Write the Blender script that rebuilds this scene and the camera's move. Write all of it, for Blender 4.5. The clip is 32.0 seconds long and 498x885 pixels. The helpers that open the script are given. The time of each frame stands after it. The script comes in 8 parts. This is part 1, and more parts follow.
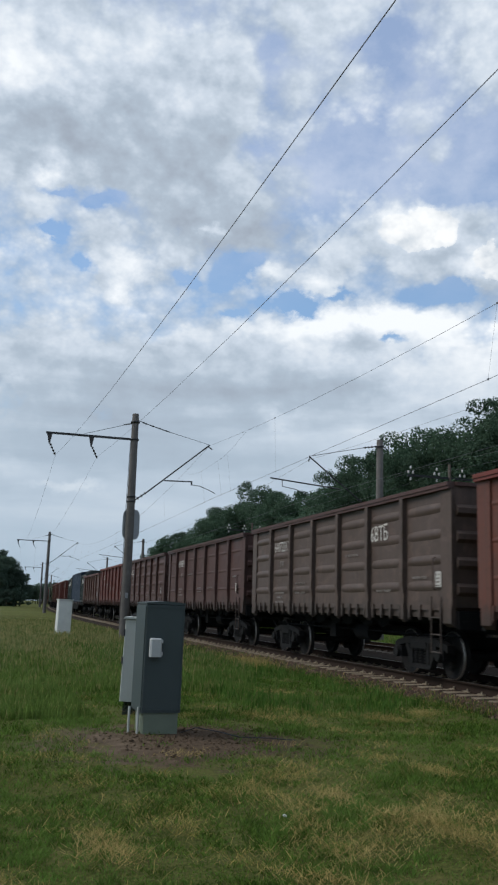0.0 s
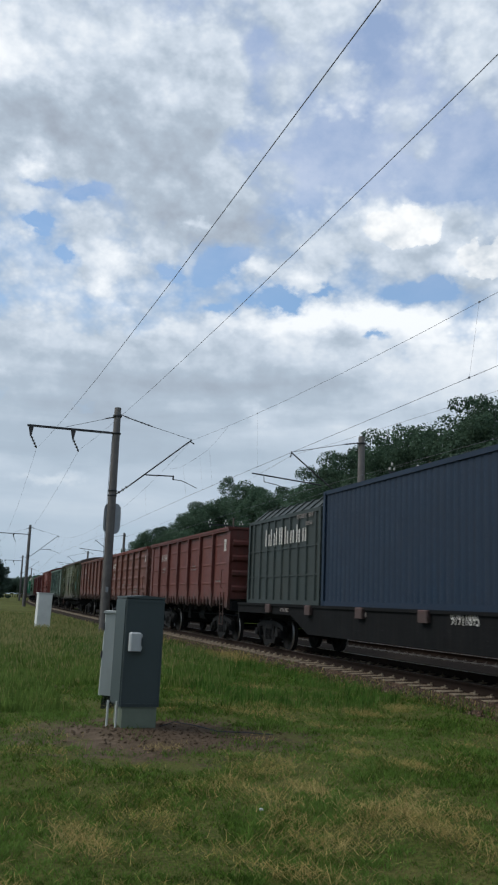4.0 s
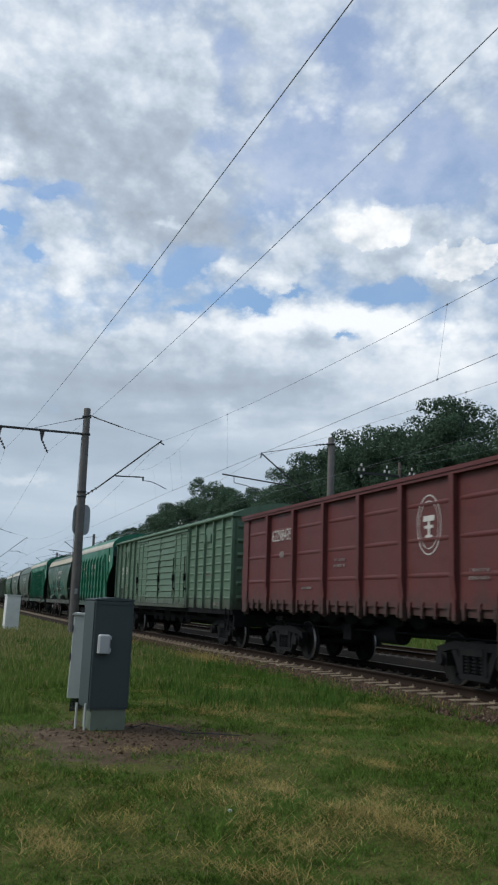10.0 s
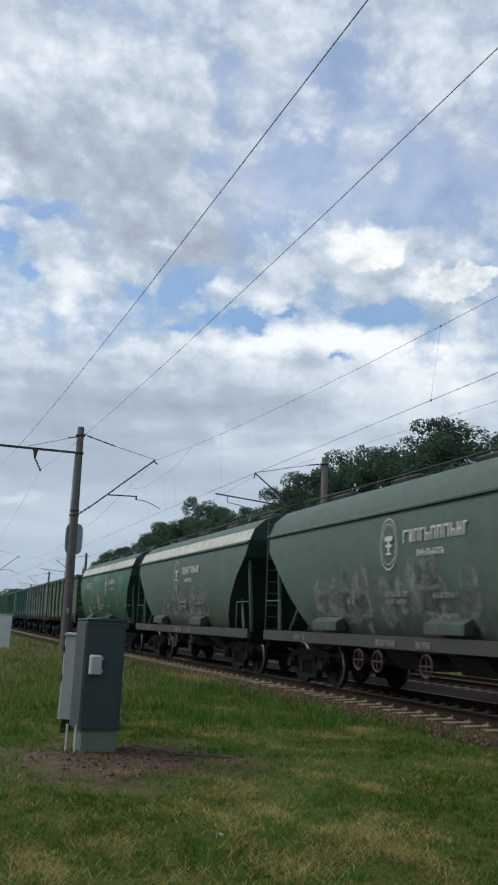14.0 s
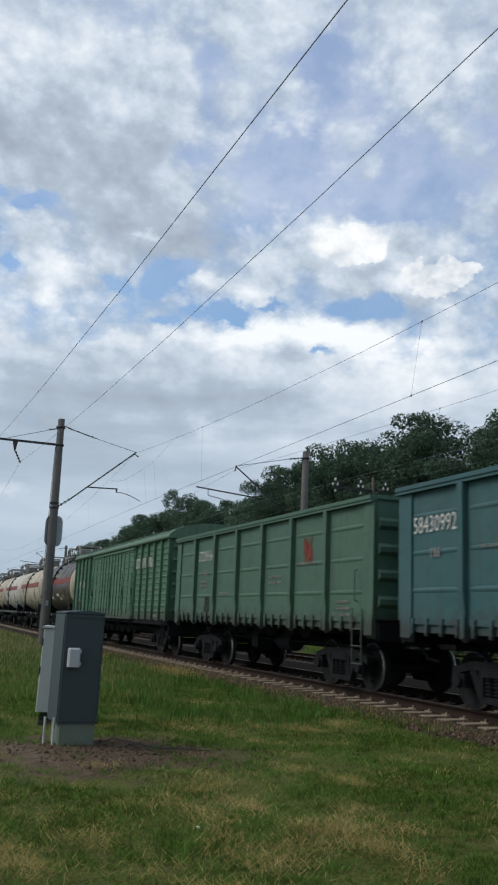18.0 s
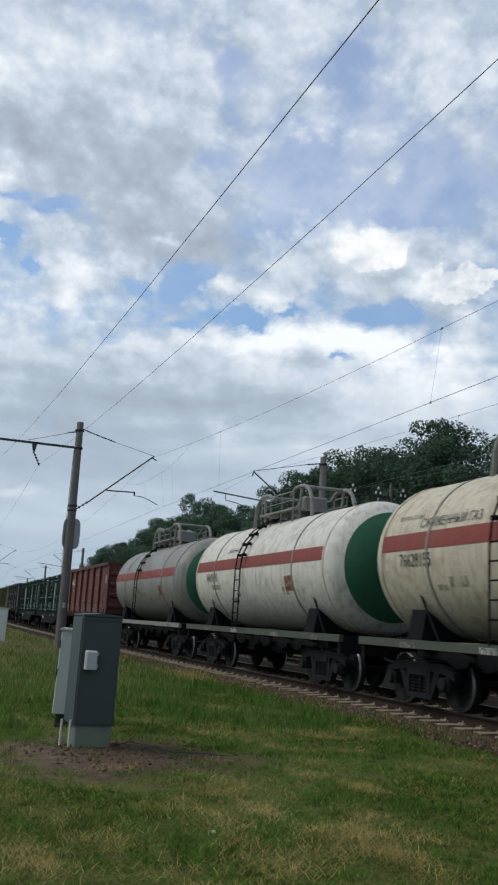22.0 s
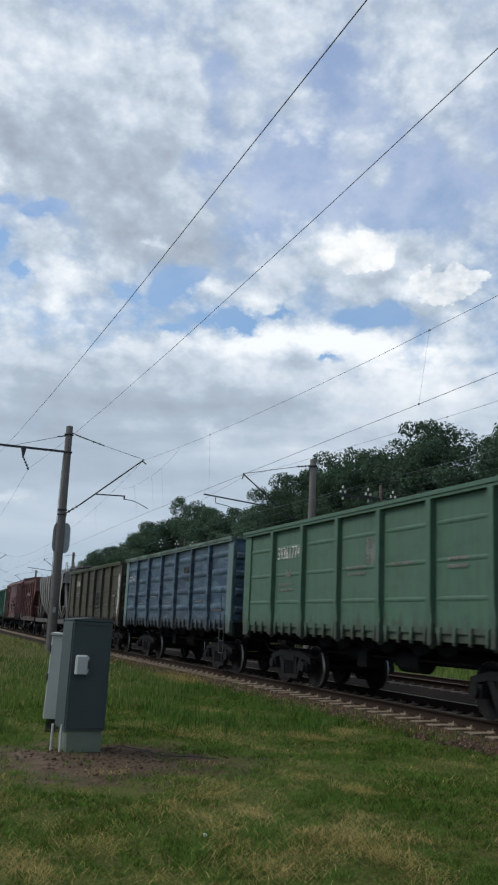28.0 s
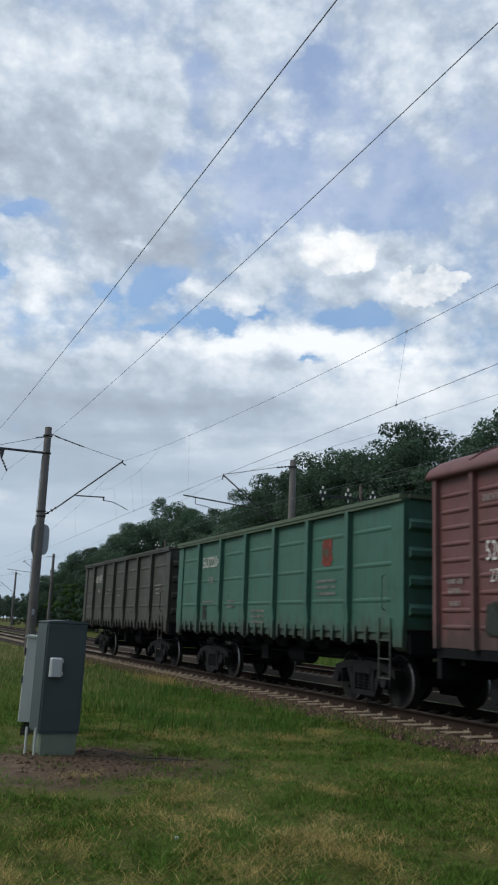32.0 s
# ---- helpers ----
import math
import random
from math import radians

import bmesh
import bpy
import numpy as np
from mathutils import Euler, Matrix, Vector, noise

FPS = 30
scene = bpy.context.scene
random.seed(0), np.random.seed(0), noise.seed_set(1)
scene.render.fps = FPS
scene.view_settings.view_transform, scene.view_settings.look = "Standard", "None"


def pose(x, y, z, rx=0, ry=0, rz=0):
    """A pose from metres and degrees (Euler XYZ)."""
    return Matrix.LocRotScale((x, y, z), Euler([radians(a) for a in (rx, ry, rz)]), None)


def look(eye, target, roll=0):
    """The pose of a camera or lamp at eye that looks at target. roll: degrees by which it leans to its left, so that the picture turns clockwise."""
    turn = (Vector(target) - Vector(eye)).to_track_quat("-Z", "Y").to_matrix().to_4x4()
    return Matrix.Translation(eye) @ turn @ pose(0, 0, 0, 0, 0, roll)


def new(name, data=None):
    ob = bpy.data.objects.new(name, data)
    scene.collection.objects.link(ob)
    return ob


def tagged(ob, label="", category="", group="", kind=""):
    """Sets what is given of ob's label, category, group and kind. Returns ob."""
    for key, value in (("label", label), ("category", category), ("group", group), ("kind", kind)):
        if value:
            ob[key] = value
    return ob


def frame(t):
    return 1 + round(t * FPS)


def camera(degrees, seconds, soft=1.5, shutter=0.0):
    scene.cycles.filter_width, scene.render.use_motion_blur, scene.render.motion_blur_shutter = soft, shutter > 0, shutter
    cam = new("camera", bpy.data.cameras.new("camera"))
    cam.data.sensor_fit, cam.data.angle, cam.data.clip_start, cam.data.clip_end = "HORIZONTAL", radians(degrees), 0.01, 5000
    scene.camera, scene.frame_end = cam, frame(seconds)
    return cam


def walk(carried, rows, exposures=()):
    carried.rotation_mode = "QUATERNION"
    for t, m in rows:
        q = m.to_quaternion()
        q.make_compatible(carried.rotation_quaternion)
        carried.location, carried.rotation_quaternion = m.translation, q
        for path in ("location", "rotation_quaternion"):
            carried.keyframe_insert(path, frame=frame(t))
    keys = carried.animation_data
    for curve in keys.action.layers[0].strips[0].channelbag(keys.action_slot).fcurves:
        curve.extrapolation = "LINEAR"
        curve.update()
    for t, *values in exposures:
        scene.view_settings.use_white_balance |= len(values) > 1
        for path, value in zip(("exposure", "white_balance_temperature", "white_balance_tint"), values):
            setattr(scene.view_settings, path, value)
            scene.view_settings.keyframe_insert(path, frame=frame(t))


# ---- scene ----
# Camera: hand-held beside the line, turning slightly to follow the train.
cam = camera(31.4, 32.0, soft=2.2, shutter=0.12)
EYE = 1.65
PATH = [
    (0.0, pose(0.001, 0.050, EYE + -0.017, 100.51, -1.77, -16.60)),
    (0.5, pose(0.000, 0.047, EYE + -0.021, 100.51, -1.46, -16.13)),
    (1.0, pose(-0.001, 0.044, EYE + -0.022, 100.26, -1.60, -15.65)),
    (1.5, pose(0.000, 0.041, EYE + -0.021, 99.93, -1.63, -15.32)),
    (2.0, pose(0.001, 0.038, EYE + -0.021, 99.95, -1.81, -15.52)),
    (2.5, pose(-0.003, 0.037, EYE + -0.020, 100.08, -2.04, -16.07)),
    (3.0, pose(0.001, 0.030, EYE + -0.020, 100.13, -2.17, -16.84)),
    (3.5, pose(0.000, 0.025, EYE + -0.021, 100.17, -2.30, -17.43)),
    (4.0, pose(0.003, 0.023, EYE + -0.016, 100.24, -2.20, -17.84)),
    (4.5, pose(-0.004, 0.019, EYE + -0.017, 100.15, -2.04, -18.43)),
    (6.5, pose(-0.004, 0.004, EYE + -0.009, 100.48, -1.94, -18.89)),
    (7.0, pose(-0.002, 0.003, EYE + -0.006, 100.54, -2.05, -19.19)),
    (7.5, pose(0.004, 0.002, EYE + -0.002, 100.67, -2.01, -19.57)),
    (8.0, pose(0.004, -0.002, EYE + -0.005, 100.76, -2.08, -19.57)),
    (8.5, pose(-0.003, -0.002, EYE + -0.010, 100.52, -2.28, -19.35)),
    (9.0, pose(-0.004, 0.002, EYE + -0.005, 100.23, -2.20, -19.26)),
    (9.5, pose(0.002, -0.001, EYE + -0.008, 100.31, -2.07, -19.49)),
    (10.0, pose(0.007, -0.003, EYE + -0.008, 100.35, -1.87, -19.73)),
    (10.5, pose(-0.003, 0.003, EYE + -0.005, 100.27, -1.90, -19.91)),
    (11.0, pose(0.002, -0.003, EYE + -0.009, 100.13, -1.77, -19.99)),
    (11.5, pose(0.002, -0.003, EYE + -0.006, 100.15, -2.13, -20.02)),
    (12.0, pose(-0.001, -0.003, EYE + -0.006, 100.38, -2.12, -20.04)),
    (12.5, pose(0.010, -0.008, EYE + -0.004, 100.67, -2.03, -20.11)),
    (13.0, pose(0.005, -0.006, EYE + -0.004, 101.06, -2.09, -20.29)),
    (13.5, pose(0.005, -0.004, EYE + -0.003, 101.37, -2.14, -20.18)),
    (15.5, pose(0.010, -0.010, EYE + 0.006, 102.06, -2.08, -20.33)),
    (16.0, pose(0.008, -0.015, EYE + 0.002, 101.95, -2.09, -20.49)),
    (16.5, pose(0.004, -0.011, EYE + 0.006, 101.91, -2.37, -20.78)),
    (17.0, pose(0.011, -0.012, EYE + 0.006, 101.83, -2.37, -21.26)),
    (17.5, pose(0.009, -0.014, EYE + 0.005, 101.55, -2.46, -21.59)),
    (18.0, pose(0.014, -0.015, EYE + 0.007, 101.24, -2.32, -21.47)),
    (18.5, pose(0.001, -0.013, EYE + 0.009, 101.03, -2.47, -21.14)),
    (19.0, pose(-0.001, -0.016, EYE + 0.005, 101.07, -2.57, -20.93)),
    (19.5, pose(0.001, -0.016, EYE + 0.005, 100.97, -2.56, -21.08)),
    (20.0, pose(-0.002, -0.020, EYE + 0.005, 100.96, -2.74, -21.25)),
    (20.5, pose(-0.001, -0.023, EYE + 0.006, 101.07, -2.81, -21.22)),
    (21.0, pose(-0.006, -0.024, EYE + 0.006, 101.22, -2.81, -20.93)),
    (21.5, pose(-0.002, -0.026, EYE + 0.007, 101.33, -2.74, -20.47)),
    (22.0, pose(-0.008, -0.029, EYE + 0.007, 101.51, -3.17, -20.48)),
    (22.5, pose(-0.021, -0.029, EYE + 0.004, 101.60, -3.43, -20.71)),
    (23.0, pose(-0.024, -0.031, EYE + 0.004, 101.71, -3.62, -20.92)),
    (23.5, pose(-0.018, -0.037, EYE + 0.005, 101.72, -3.57, -20.66)),
    (24.0, pose(-0.024, -0.038, EYE + 0.004, 101.68, -3.48, -20.01)),
    (24.5, pose(-0.023, -0.036, EYE + 0.009, 101.56, -3.48, -19.64)),
    (25.0, pose(-0.026, -0.037, EYE + 0.009, 101.45, -3.40, -19.72)),
    (25.5, pose(-0.021, -0.042, EYE + 0.006, 101.49, -3.24, -20.17)),
    (26.0, pose(-0.021, -0.043, EYE + 0.007, 101.63, -3.07, -20.81)),
    (26.5, pose(-0.016, -0.044, EYE + 0.010, 101.77, -2.94, -21.35)),
    (28.5, pose(0.006, -0.068, EYE + 0.012, 101.60, -2.34, -20.80)),
    (29.0, pose(0.023, -0.074, EYE + 0.014, 101.37, -2.00, -20.77)),
    (29.5, pose(0.032, -0.073, EYE + 0.015, 101.49, -1.78, -20.94)),
    (30.0, pose(0.040, -0.076, EYE + 0.016, 101.69, -1.68, -21.36)),
    (30.5, pose(0.051, -0.079, EYE + 0.017, 101.70, -1.49, -21.66)),
    (31.0, pose(0.061, -0.078, EYE + 0.023, 101.50, -1.26, -21.78)),
    (31.5, pose(0.063, -0.079, EYE + 0.023, 101.55, -1.25, -21.77)),
    (32.0, pose(0.071, -0.082, EYE + 0.022, 101.79, -2.27, -22.19)),
]
walk(cam, PATH)

# ---- sky, sun ----
def node(nt, kind, **values):
    n = nt.nodes.new(kind)
    for key, value in values.items():
        if key.startswith("i"):
            sock = n.inputs[int(key[1:])]
            if hasattr(value, "is_output"):
                nt.links.new(value, sock)
            else:
                sock.default_value = value
    return n


def fmath(nt, op, a, b=0.0, c=0.0, clamp=False):
    n = node(nt, "ShaderNodeMath", i0=a, i1=b, i2=c)
    n.operation, n.use_clamp = op, clamp
    return n.outputs[0]


def noise_tex(nt, vec, scale, detail=4.0, rough=0.55, distortion=0.0):
    n = nt.nodes.new("ShaderNodeTexNoise")
    if vec is not None:
        nt.links.new(vec, n.inputs["Vector"])
    n.inputs["Scale"].default_value, n.inputs["Detail"].default_value = scale, detail
    n.inputs["Roughness"].default_value, n.inputs["Distortion"].default_value = rough, distortion
    return n


def ramp(nt, fac, stops):
    n = nt.nodes.new("ShaderNodeValToRGB")
    nt.links.new(fac, n.inputs[0])
    els = n.color_ramp.elements
    while len(els) < len(stops):
        els.new(0.5)
    for el, (pos, col) in zip(els, stops):
        el.position = pos
        el.color = (col, col, col, 1) if isinstance(col, (int, float)) else (*col, 1)
    return n.outputs[0]


def mixc(nt, fac, a, b, blend="MIX"):
    n = nt.nodes.new("ShaderNodeMix")
    n.data_type, n.blend_type, n.clamp_factor = "RGBA", blend, True
    for sock, value in ((n.inputs[0], fac), (n.inputs[6], a), (n.inputs[7], b)):
        if hasattr(value, "is_output"):
            nt.links.new(value, sock)
        else:
            sock.default_value = value if isinstance(value, (int, float)) else (*value[:3], 1)
    return n.outputs[2]


SUN_EL, SUN_AZ = 46.0, -72.0      # degrees; the azimuth runs from ahead (+Y) to the right (+X)
world = bpy.data.worlds.new("sky")
scene.world = world
world.use_nodes = True
wt = world.node_tree
wt.nodes.clear()
sky = wt.nodes.new("ShaderNodeTexSky")
sky.sky_type, sky.sun_disc = "NISHITA", False
sky.sun_elevation, sky.sun_rotation = radians(SUN_EL), radians(SUN_AZ)
sky.air_density, sky.dust_density, sky.ozone_density = 1.0, 1.5, 1.5
geo = wt.nodes.new("ShaderNodeTexCoord")
sep = node(wt, "ShaderNodeSeparateXYZ", i0=geo.outputs["Generated"])
dx, dy, dz = sep.outputs
zc = fmath(wt, "MAXIMUM", dz, 0.0)
# directions, slightly flattened, carry the cloud forms
stretch = node(wt, "ShaderNodeCombineXYZ", i0=dx, i1=dy, i2=fmath(wt, "MULTIPLY", dz, 1.3)).outputs[0]
az = fmath(wt, "MULTIPLY", fmath(wt, "ARCTAN2", dx, dy), 57.2958)
el = fmath(wt, "MULTIPLY", fmath(wt, "ARCSINE", dz), 57.2958)
warp2 = noise_tex(wt, stretch, 13.0, 8.0, 0.61)
w2sep = node(wt, "ShaderNodeSeparateXYZ", i0=warp2.outputs["Color"])
az_w = fmath(wt, "ADD", az, fmath(wt, "MULTIPLY", fmath(wt, "SUBTRACT", w2sep.outputs[0], 0.5), 4.5))
el_w = fmath(wt, "ADD", el, fmath(wt, "MULTIPLY", fmath(wt, "SUBTRACT", w2sep.outputs[1], 0.5), 3.6))


def clouds(blobs):
    """Sum of soft, ragged lobes: (azimuth, elevation, half width, half height in degrees, amount)."""
    total = None
    for a, e, w, h, amount in blobs:
        u = fmath(wt, "DIVIDE", fmath(wt, "SUBTRACT", az_w, a), w)
        v = fmath(wt, "DIVIDE", fmath(wt, "SUBTRACT", el_w, e), h)
        r2 = fmath(wt, "ADD", fmath(wt, "MULTIPLY", u, u), fmath(wt, "MULTIPLY", v, v))
        lobe = fmath(wt, "MULTIPLY", fmath(wt, "POWER", 2.718, fmath(wt, "MULTIPLY", r2, -1.0)), amount)
        total = lobe if total is None else fmath(wt, "ADD", total, lobe)
    return total


COVER = [
    (10.8, 36.1, 2.6, 2.1, -0.16),
    (16.8, 33.9, 1.7, 3.1, -0.26),
    (15.6, 28.8, 2.4, 0.8, -0.2),
    (21.5, 29.0, 4.6, 2.3, -0.25),
    (23.9, 26.8, 4.7, 1.7, -0.18),
    (30.0, 26.3, 3.5, 1.6, -0.32),
    (25.8, 34.4, 3.6, 1.9, -0.22),
    (32.6, 28.9, 2.4, 1.7, -0.22),
    (20.4, 24.8, 2.3, 1.0, -0.12),
    (5.9, 25.0, 1.2, 0.5, -0.4),
    (3.0, 25.4, 1.2, 0.4, -0.34),
    (2.8, 22.8, 1.4, 0.4, -0.42),
    (4.8, 21.1, 0.6, 0.6, -0.36),
    (15.3, 21.6, 2.3, 0.8, -0.46),
    (19.0, 19.6, 1.9, 0.8, -0.48),
    (22.0, 20.0, 1.3, 0.3, -0.34),
    (29.1, 20.2, 2.5, 0.6, -0.62),
    (25.2, 17.0, 1.1, 0.3, -0.42),
    (15.2, 18.8, 0.9, 0.3, -0.3),
    (11.6, 21.3, 0.8, 0.4, -0.25),
    (7.6, 31.0, 9.5, 4.6, 0.5),
    (13.4, 33.5, 2.9, 1.6, 0.25),
    (13.4, 24.3, 4.6, 2.1, 0.22),
    (23.5, 31.7, 2.0, 1.2, 0.08),
    (27.8, 32.1, 3.3, 1.7, -0.04),
    (20.2, 36.4, 3.9, 1.4, 0.2),
    (32.0, 34.8, 3.4, 2.1, 0.2),
    (27.7, 23.6, 3.4, 1.7, 0.45),
    (32.0, 21.0, 1.9, 1.4, 0.4),
    (20.9, 20.6, 1.5, 0.8, 0.3),
    (17.8, 21.3, 1.1, 0.5, 0.25),
    (24.1, 18.0, 6.6, 1.3, 0.35),
    (8.2, 21.4, 1.9, 0.9, 0.25),
    (7.0, 19.7, 1.1, 0.7, 0.2),
    (13.1, 23.6, 0.8, 0.5, 0.2),
    (16.1, 14.5, 21.7, 2.1, 0.4),
    (16.3, 8.3, 24.7, 3.8, 0.4),
]
BRIGHT = [
    (0.5, 32.9, 4.6, 2.1, 0.26),
    (7.7, 35.3, 4.3, 1.7, 0.2),
    (13.8, 33.9, 2.5, 1.4, 0.22),
    (4.1, 30.6, 4.9, 1.0, -0.1),
    (7.4, 28.5, 7.6, 1.9, -0.32),
    (0.9, 28.6, 3.6, 1.4, -0.16),
    (14.2, 23.7, 4.6, 1.6, -0.22),
    (10.2, 26.5, 4.7, 1.4, -0.12),
    (23.5, 31.4, 2.0, 1.2, 0.28),
    (20.2, 36.5, 3.9, 1.4, 0.16),
    (32.0, 34.8, 3.4, 2.1, 0.12),
    (27.4, 32.4, 3.3, 1.4, 0.06),
    (21.9, 26.8, 4.3, 1.4, -0.04),
    (27.3, 24.3, 2.9, 1.2, 0.5),
    (28.8, 22.2, 2.3, 0.5, -0.1),
    (32.0, 21.5, 1.7, 1.0, 0.5),
    (20.9, 20.7, 1.5, 0.7, 0.4),
    (17.8, 21.3, 1.1, 0.4, 0.25),
    (23.9, 18.4, 6.3, 1.0, 0.58),
    (29.4, 17.3, 4.4, 1.3, 0.4),
    (26.5, 15.4, 5.4, 1.1, 0.3),
    (19.0, 17.4, 2.9, 0.9, 0.22),
    (15.6, 17.9, 1.8, 0.6, 0.2),
    (8.2, 21.6, 1.7, 0.8, 0.36),
    (7.0, 19.7, 1.0, 0.6, 0.38),
    (8.3, 18.4, 0.8, 0.5, 0.3),
    (13.1, 23.6, 0.8, 0.4, 0.45),
    (1.8, 26.1, 1.0, 0.5, 0.3),
    (0.4, 21.8, 1.5, 0.5, 0.25),
    (3.5, 18.7, 4.1, 2.1, 0.12),
    (10.7, 17.1, 4.4, 0.6, 0.16),
    (4.1, 16.0, 5.1, 0.6, 0.12),
    (3.5, 14.0, 7.2, 0.9, -0.16),
    (14.6, 13.7, 6.8, 1.0, -0.22),
    (24.6, 12.4, 3.9, 1.2, 0.1),
    (18.4, 12.0, 1.6, 0.5, 0.3),
    (7.3, 11.5, 6.4, 1.2, -0.24),
    (31.0, 14.2, 5.0, 1.9, 0.5),
    (5.0, 7.3, 2.1, 0.3, 0.35),
    (1.1, 8.3, 2.1, 0.6, 0.2),
    (0.5, 13.3, 1.1, 0.3, 0.2),
    (5.9, 3.9, 9.1, 2.1, -0.1),
    (11.0, 9.5, 7.1, 0.9, -0.2),
]
HEADS = [
    (25.6, 24.3, 1.4, 0.9, 0.62),
    (27.5, 24.6, 1.8, 1.1, 0.66),
    (29.2, 24.0, 1.4, 1.1, 0.62),
    (27.3, 23.2, 3.0, 0.9, 0.55),
    (32.3, 21.6, 1.3, 0.9, 0.62),
    (33.6, 22.0, 2.1, 1.0, 0.62),
    (35.6, 22.4, 2.4, 1.2, 0.62),
    (33.4, 20.8, 2.0, 0.8, 0.5),
    (20.8, 20.8, 1.6, 0.6, 0.5),
    (22.4, 20.3, 1.1, 0.4, 0.42),
    (23.7, 21.1, 1.7, 0.5, 0.4),
    (8.2, 21.7, 1.3, 0.7, 0.54),
    (7.0, 19.7, 0.8, 0.6, 0.52),
    (8.2, 18.4, 0.7, 0.5, 0.5),
    (13.1, 23.6, 0.7, 0.4, 0.55),
    (9.2, 21.1, 1.0, 0.4, 0.42),
    (17.0, 21.0, 0.7, 0.3, 0.42),
    (2.0, 26.1, 1.0, 0.4, 0.42),
    (21.7, 18.5, 2.9, 0.5, 0.42),
    (25.8, 18.9, 3.3, 0.5, 0.42),
    (15.6, 17.7, 2.2, 0.4, 0.36),
]
SKY_BLUE, SKY_STRENGTH, SUN_POWER = 0.175, 1.05, 2.1


def cloud_density(lift):
    """Billowing cloud amount in a direction, raised by lift."""
    v = node(wt, "ShaderNodeVectorMath", i0=stretch, i1=(lift * 0.6, lift * 0.4, lift)).outputs[0]
    fine = noise_tex(wt, v, 15.0, 8.0, 0.53, 0.25).outputs[0]
    puff = wt.nodes.new("ShaderNodeTexVoronoi")
    puff.feature = "SMOOTH_F1"
    wt.links.new(v, puff.inputs["Vector"])
    for name, value in (("Scale", 20.0), ("Detail", 3.0), ("Roughness", 0.55), ("Lacunarity", 2.2), ("Smoothness", 0.5)):
        puff.inputs[name].default_value = value
    return fmath(wt, "ADD", fmath(wt, "MULTIPLY", fine, 0.75), fmath(wt, "MULTIPLY", fmath(wt, "SUBTRACT", 0.75, puff.outputs["Distance"]), 0.42))


d0, d1 = cloud_density(0.0), cloud_density(0.016)
elev = fmath(wt, "DIVIDE", el, 90.0, clamp=True)
bulk = noise_tex(wt, stretch, 5.5, 4.0, 0.5, 0.3).outputs[0]
high = ramp(wt, elev, ((0.10, 0.12), (0.20, 1.0)))
cover = clouds(COVER)
density = fmath(wt, "ADD", fmath(wt, "ADD", fmath(wt, "MULTIPLY", bulk, 0.35), fmath(wt, "MULTIPLY", d0, 0.55)), fmath(wt, "ADD", cover, 0.205))
mask = ramp(wt, density, ((0.39, 0.0), (0.50, 0.58), (0.62, 1.0)))
relief = fmath(wt, "MULTIPLY", fmath(wt, "MULTIPLY", fmath(wt, "SUBTRACT", d0, d1), 0.7), high)
flatter = node(wt, "ShaderNodeCombineXYZ", i0=dx, i1=dy, i2=fmath(wt, "MULTIPLY", dz, 5.5)).outputs[0]
streaks = noise_tex(wt, flatter, 4.2, 7.0, 0.5, 0.3).outputs[0]
low = ramp(wt, elev, ((0.15, 1.1), (0.24, 0.28)))
soft = fmath(wt, "ADD", fmath(wt, "MULTIPLY", fmath(wt, "SUBTRACT", streaks, 0.5), low), fmath(wt, "MULTIPLY", fmath(wt, "SUBTRACT", bulk, 0.5), 0.45))
puffs = fmath(wt, "MULTIPLY", fmath(wt, "MULTIPLY", fmath(wt, "SUBTRACT", d0, 0.55), 0.12), high)
thick = fmath(wt, "ADD", fmath(wt, "ADD", fmath(wt, "ADD", fmath(wt, "ADD", relief, puffs), soft), 0.50), clouds(BRIGHT))
cloud_col = ramp(wt, thick, ((0.08, (0.35, 0.405, 0.485)), (0.36, (0.43, 0.51, 0.605)), (0.60, (0.60, 0.678, 0.775)), (0.95, (0.90, 0.94, 0.98))))
blue = mixc(wt, 1.0, sky.outputs[0], (SKY_BLUE * 0.78, SKY_BLUE * 0.91, SKY_BLUE * 0.95), "MULTIPLY")
deep = ramp(wt, elev, ((0.0, 0.5), (0.2, 0.08), (0.255, 0.14), (0.32, 0.6)))
veil = mixc(wt, deep, blue, (0.37, 0.46, 0.66))
wisp = noise_tex(wt, stretch, 8.0, 8.0, 0.6, 0.0).outputs[0]
wisp = fmath(wt, "MULTIPLY", ramp(wt, wisp, ((0.38, 0.0), (0.68, 0.7))), ramp(wt, elev, ((0.22, 0.15), (0.29, 1.0))))
veil = mixc(wt, wisp, veil, (0.60, 0.67, 0.81))
mixed = mixc(wt, mask, veil, cloud_col)
# crisp sunlit cumulus heads
heads = fmath(wt, "ADD", clouds(HEADS), fmath(wt, "MULTIPLY", fmath(wt, "SUBTRACT", d0, 0.55), 0.75))
head_mask = ramp(wt, heads, ((0.38, 0.0), (0.45, 0.75), (0.58, 0.97)))
head_tone = fmath(wt, "ADD", fmath(wt, "MULTIPLY", fmath(wt, "SUBTRACT", d0, d1), 1.7), fmath(wt, "ADD", fmath(wt, "MULTIPLY", heads, -0.05), 0.60))
head_col = ramp(wt, head_tone, ((0.25, (0.62, 0.68, 0.745)), (0.55, (0.82, 0.855, 0.89)), (0.82, (0.95, 0.97, 0.98))))
mixed = mixc(wt, head_mask, mixed, head_col)
haze = ramp(wt, elev, ((0.0, 0.85), (0.08, 0.5), (0.14, 0.25), (0.20, 0.0)))
final = mixc(wt, haze, mixed, (0.375, 0.48, 0.585))
bg = node(wt, "ShaderNodeBackground", i0=final, i1=SKY_STRENGTH)
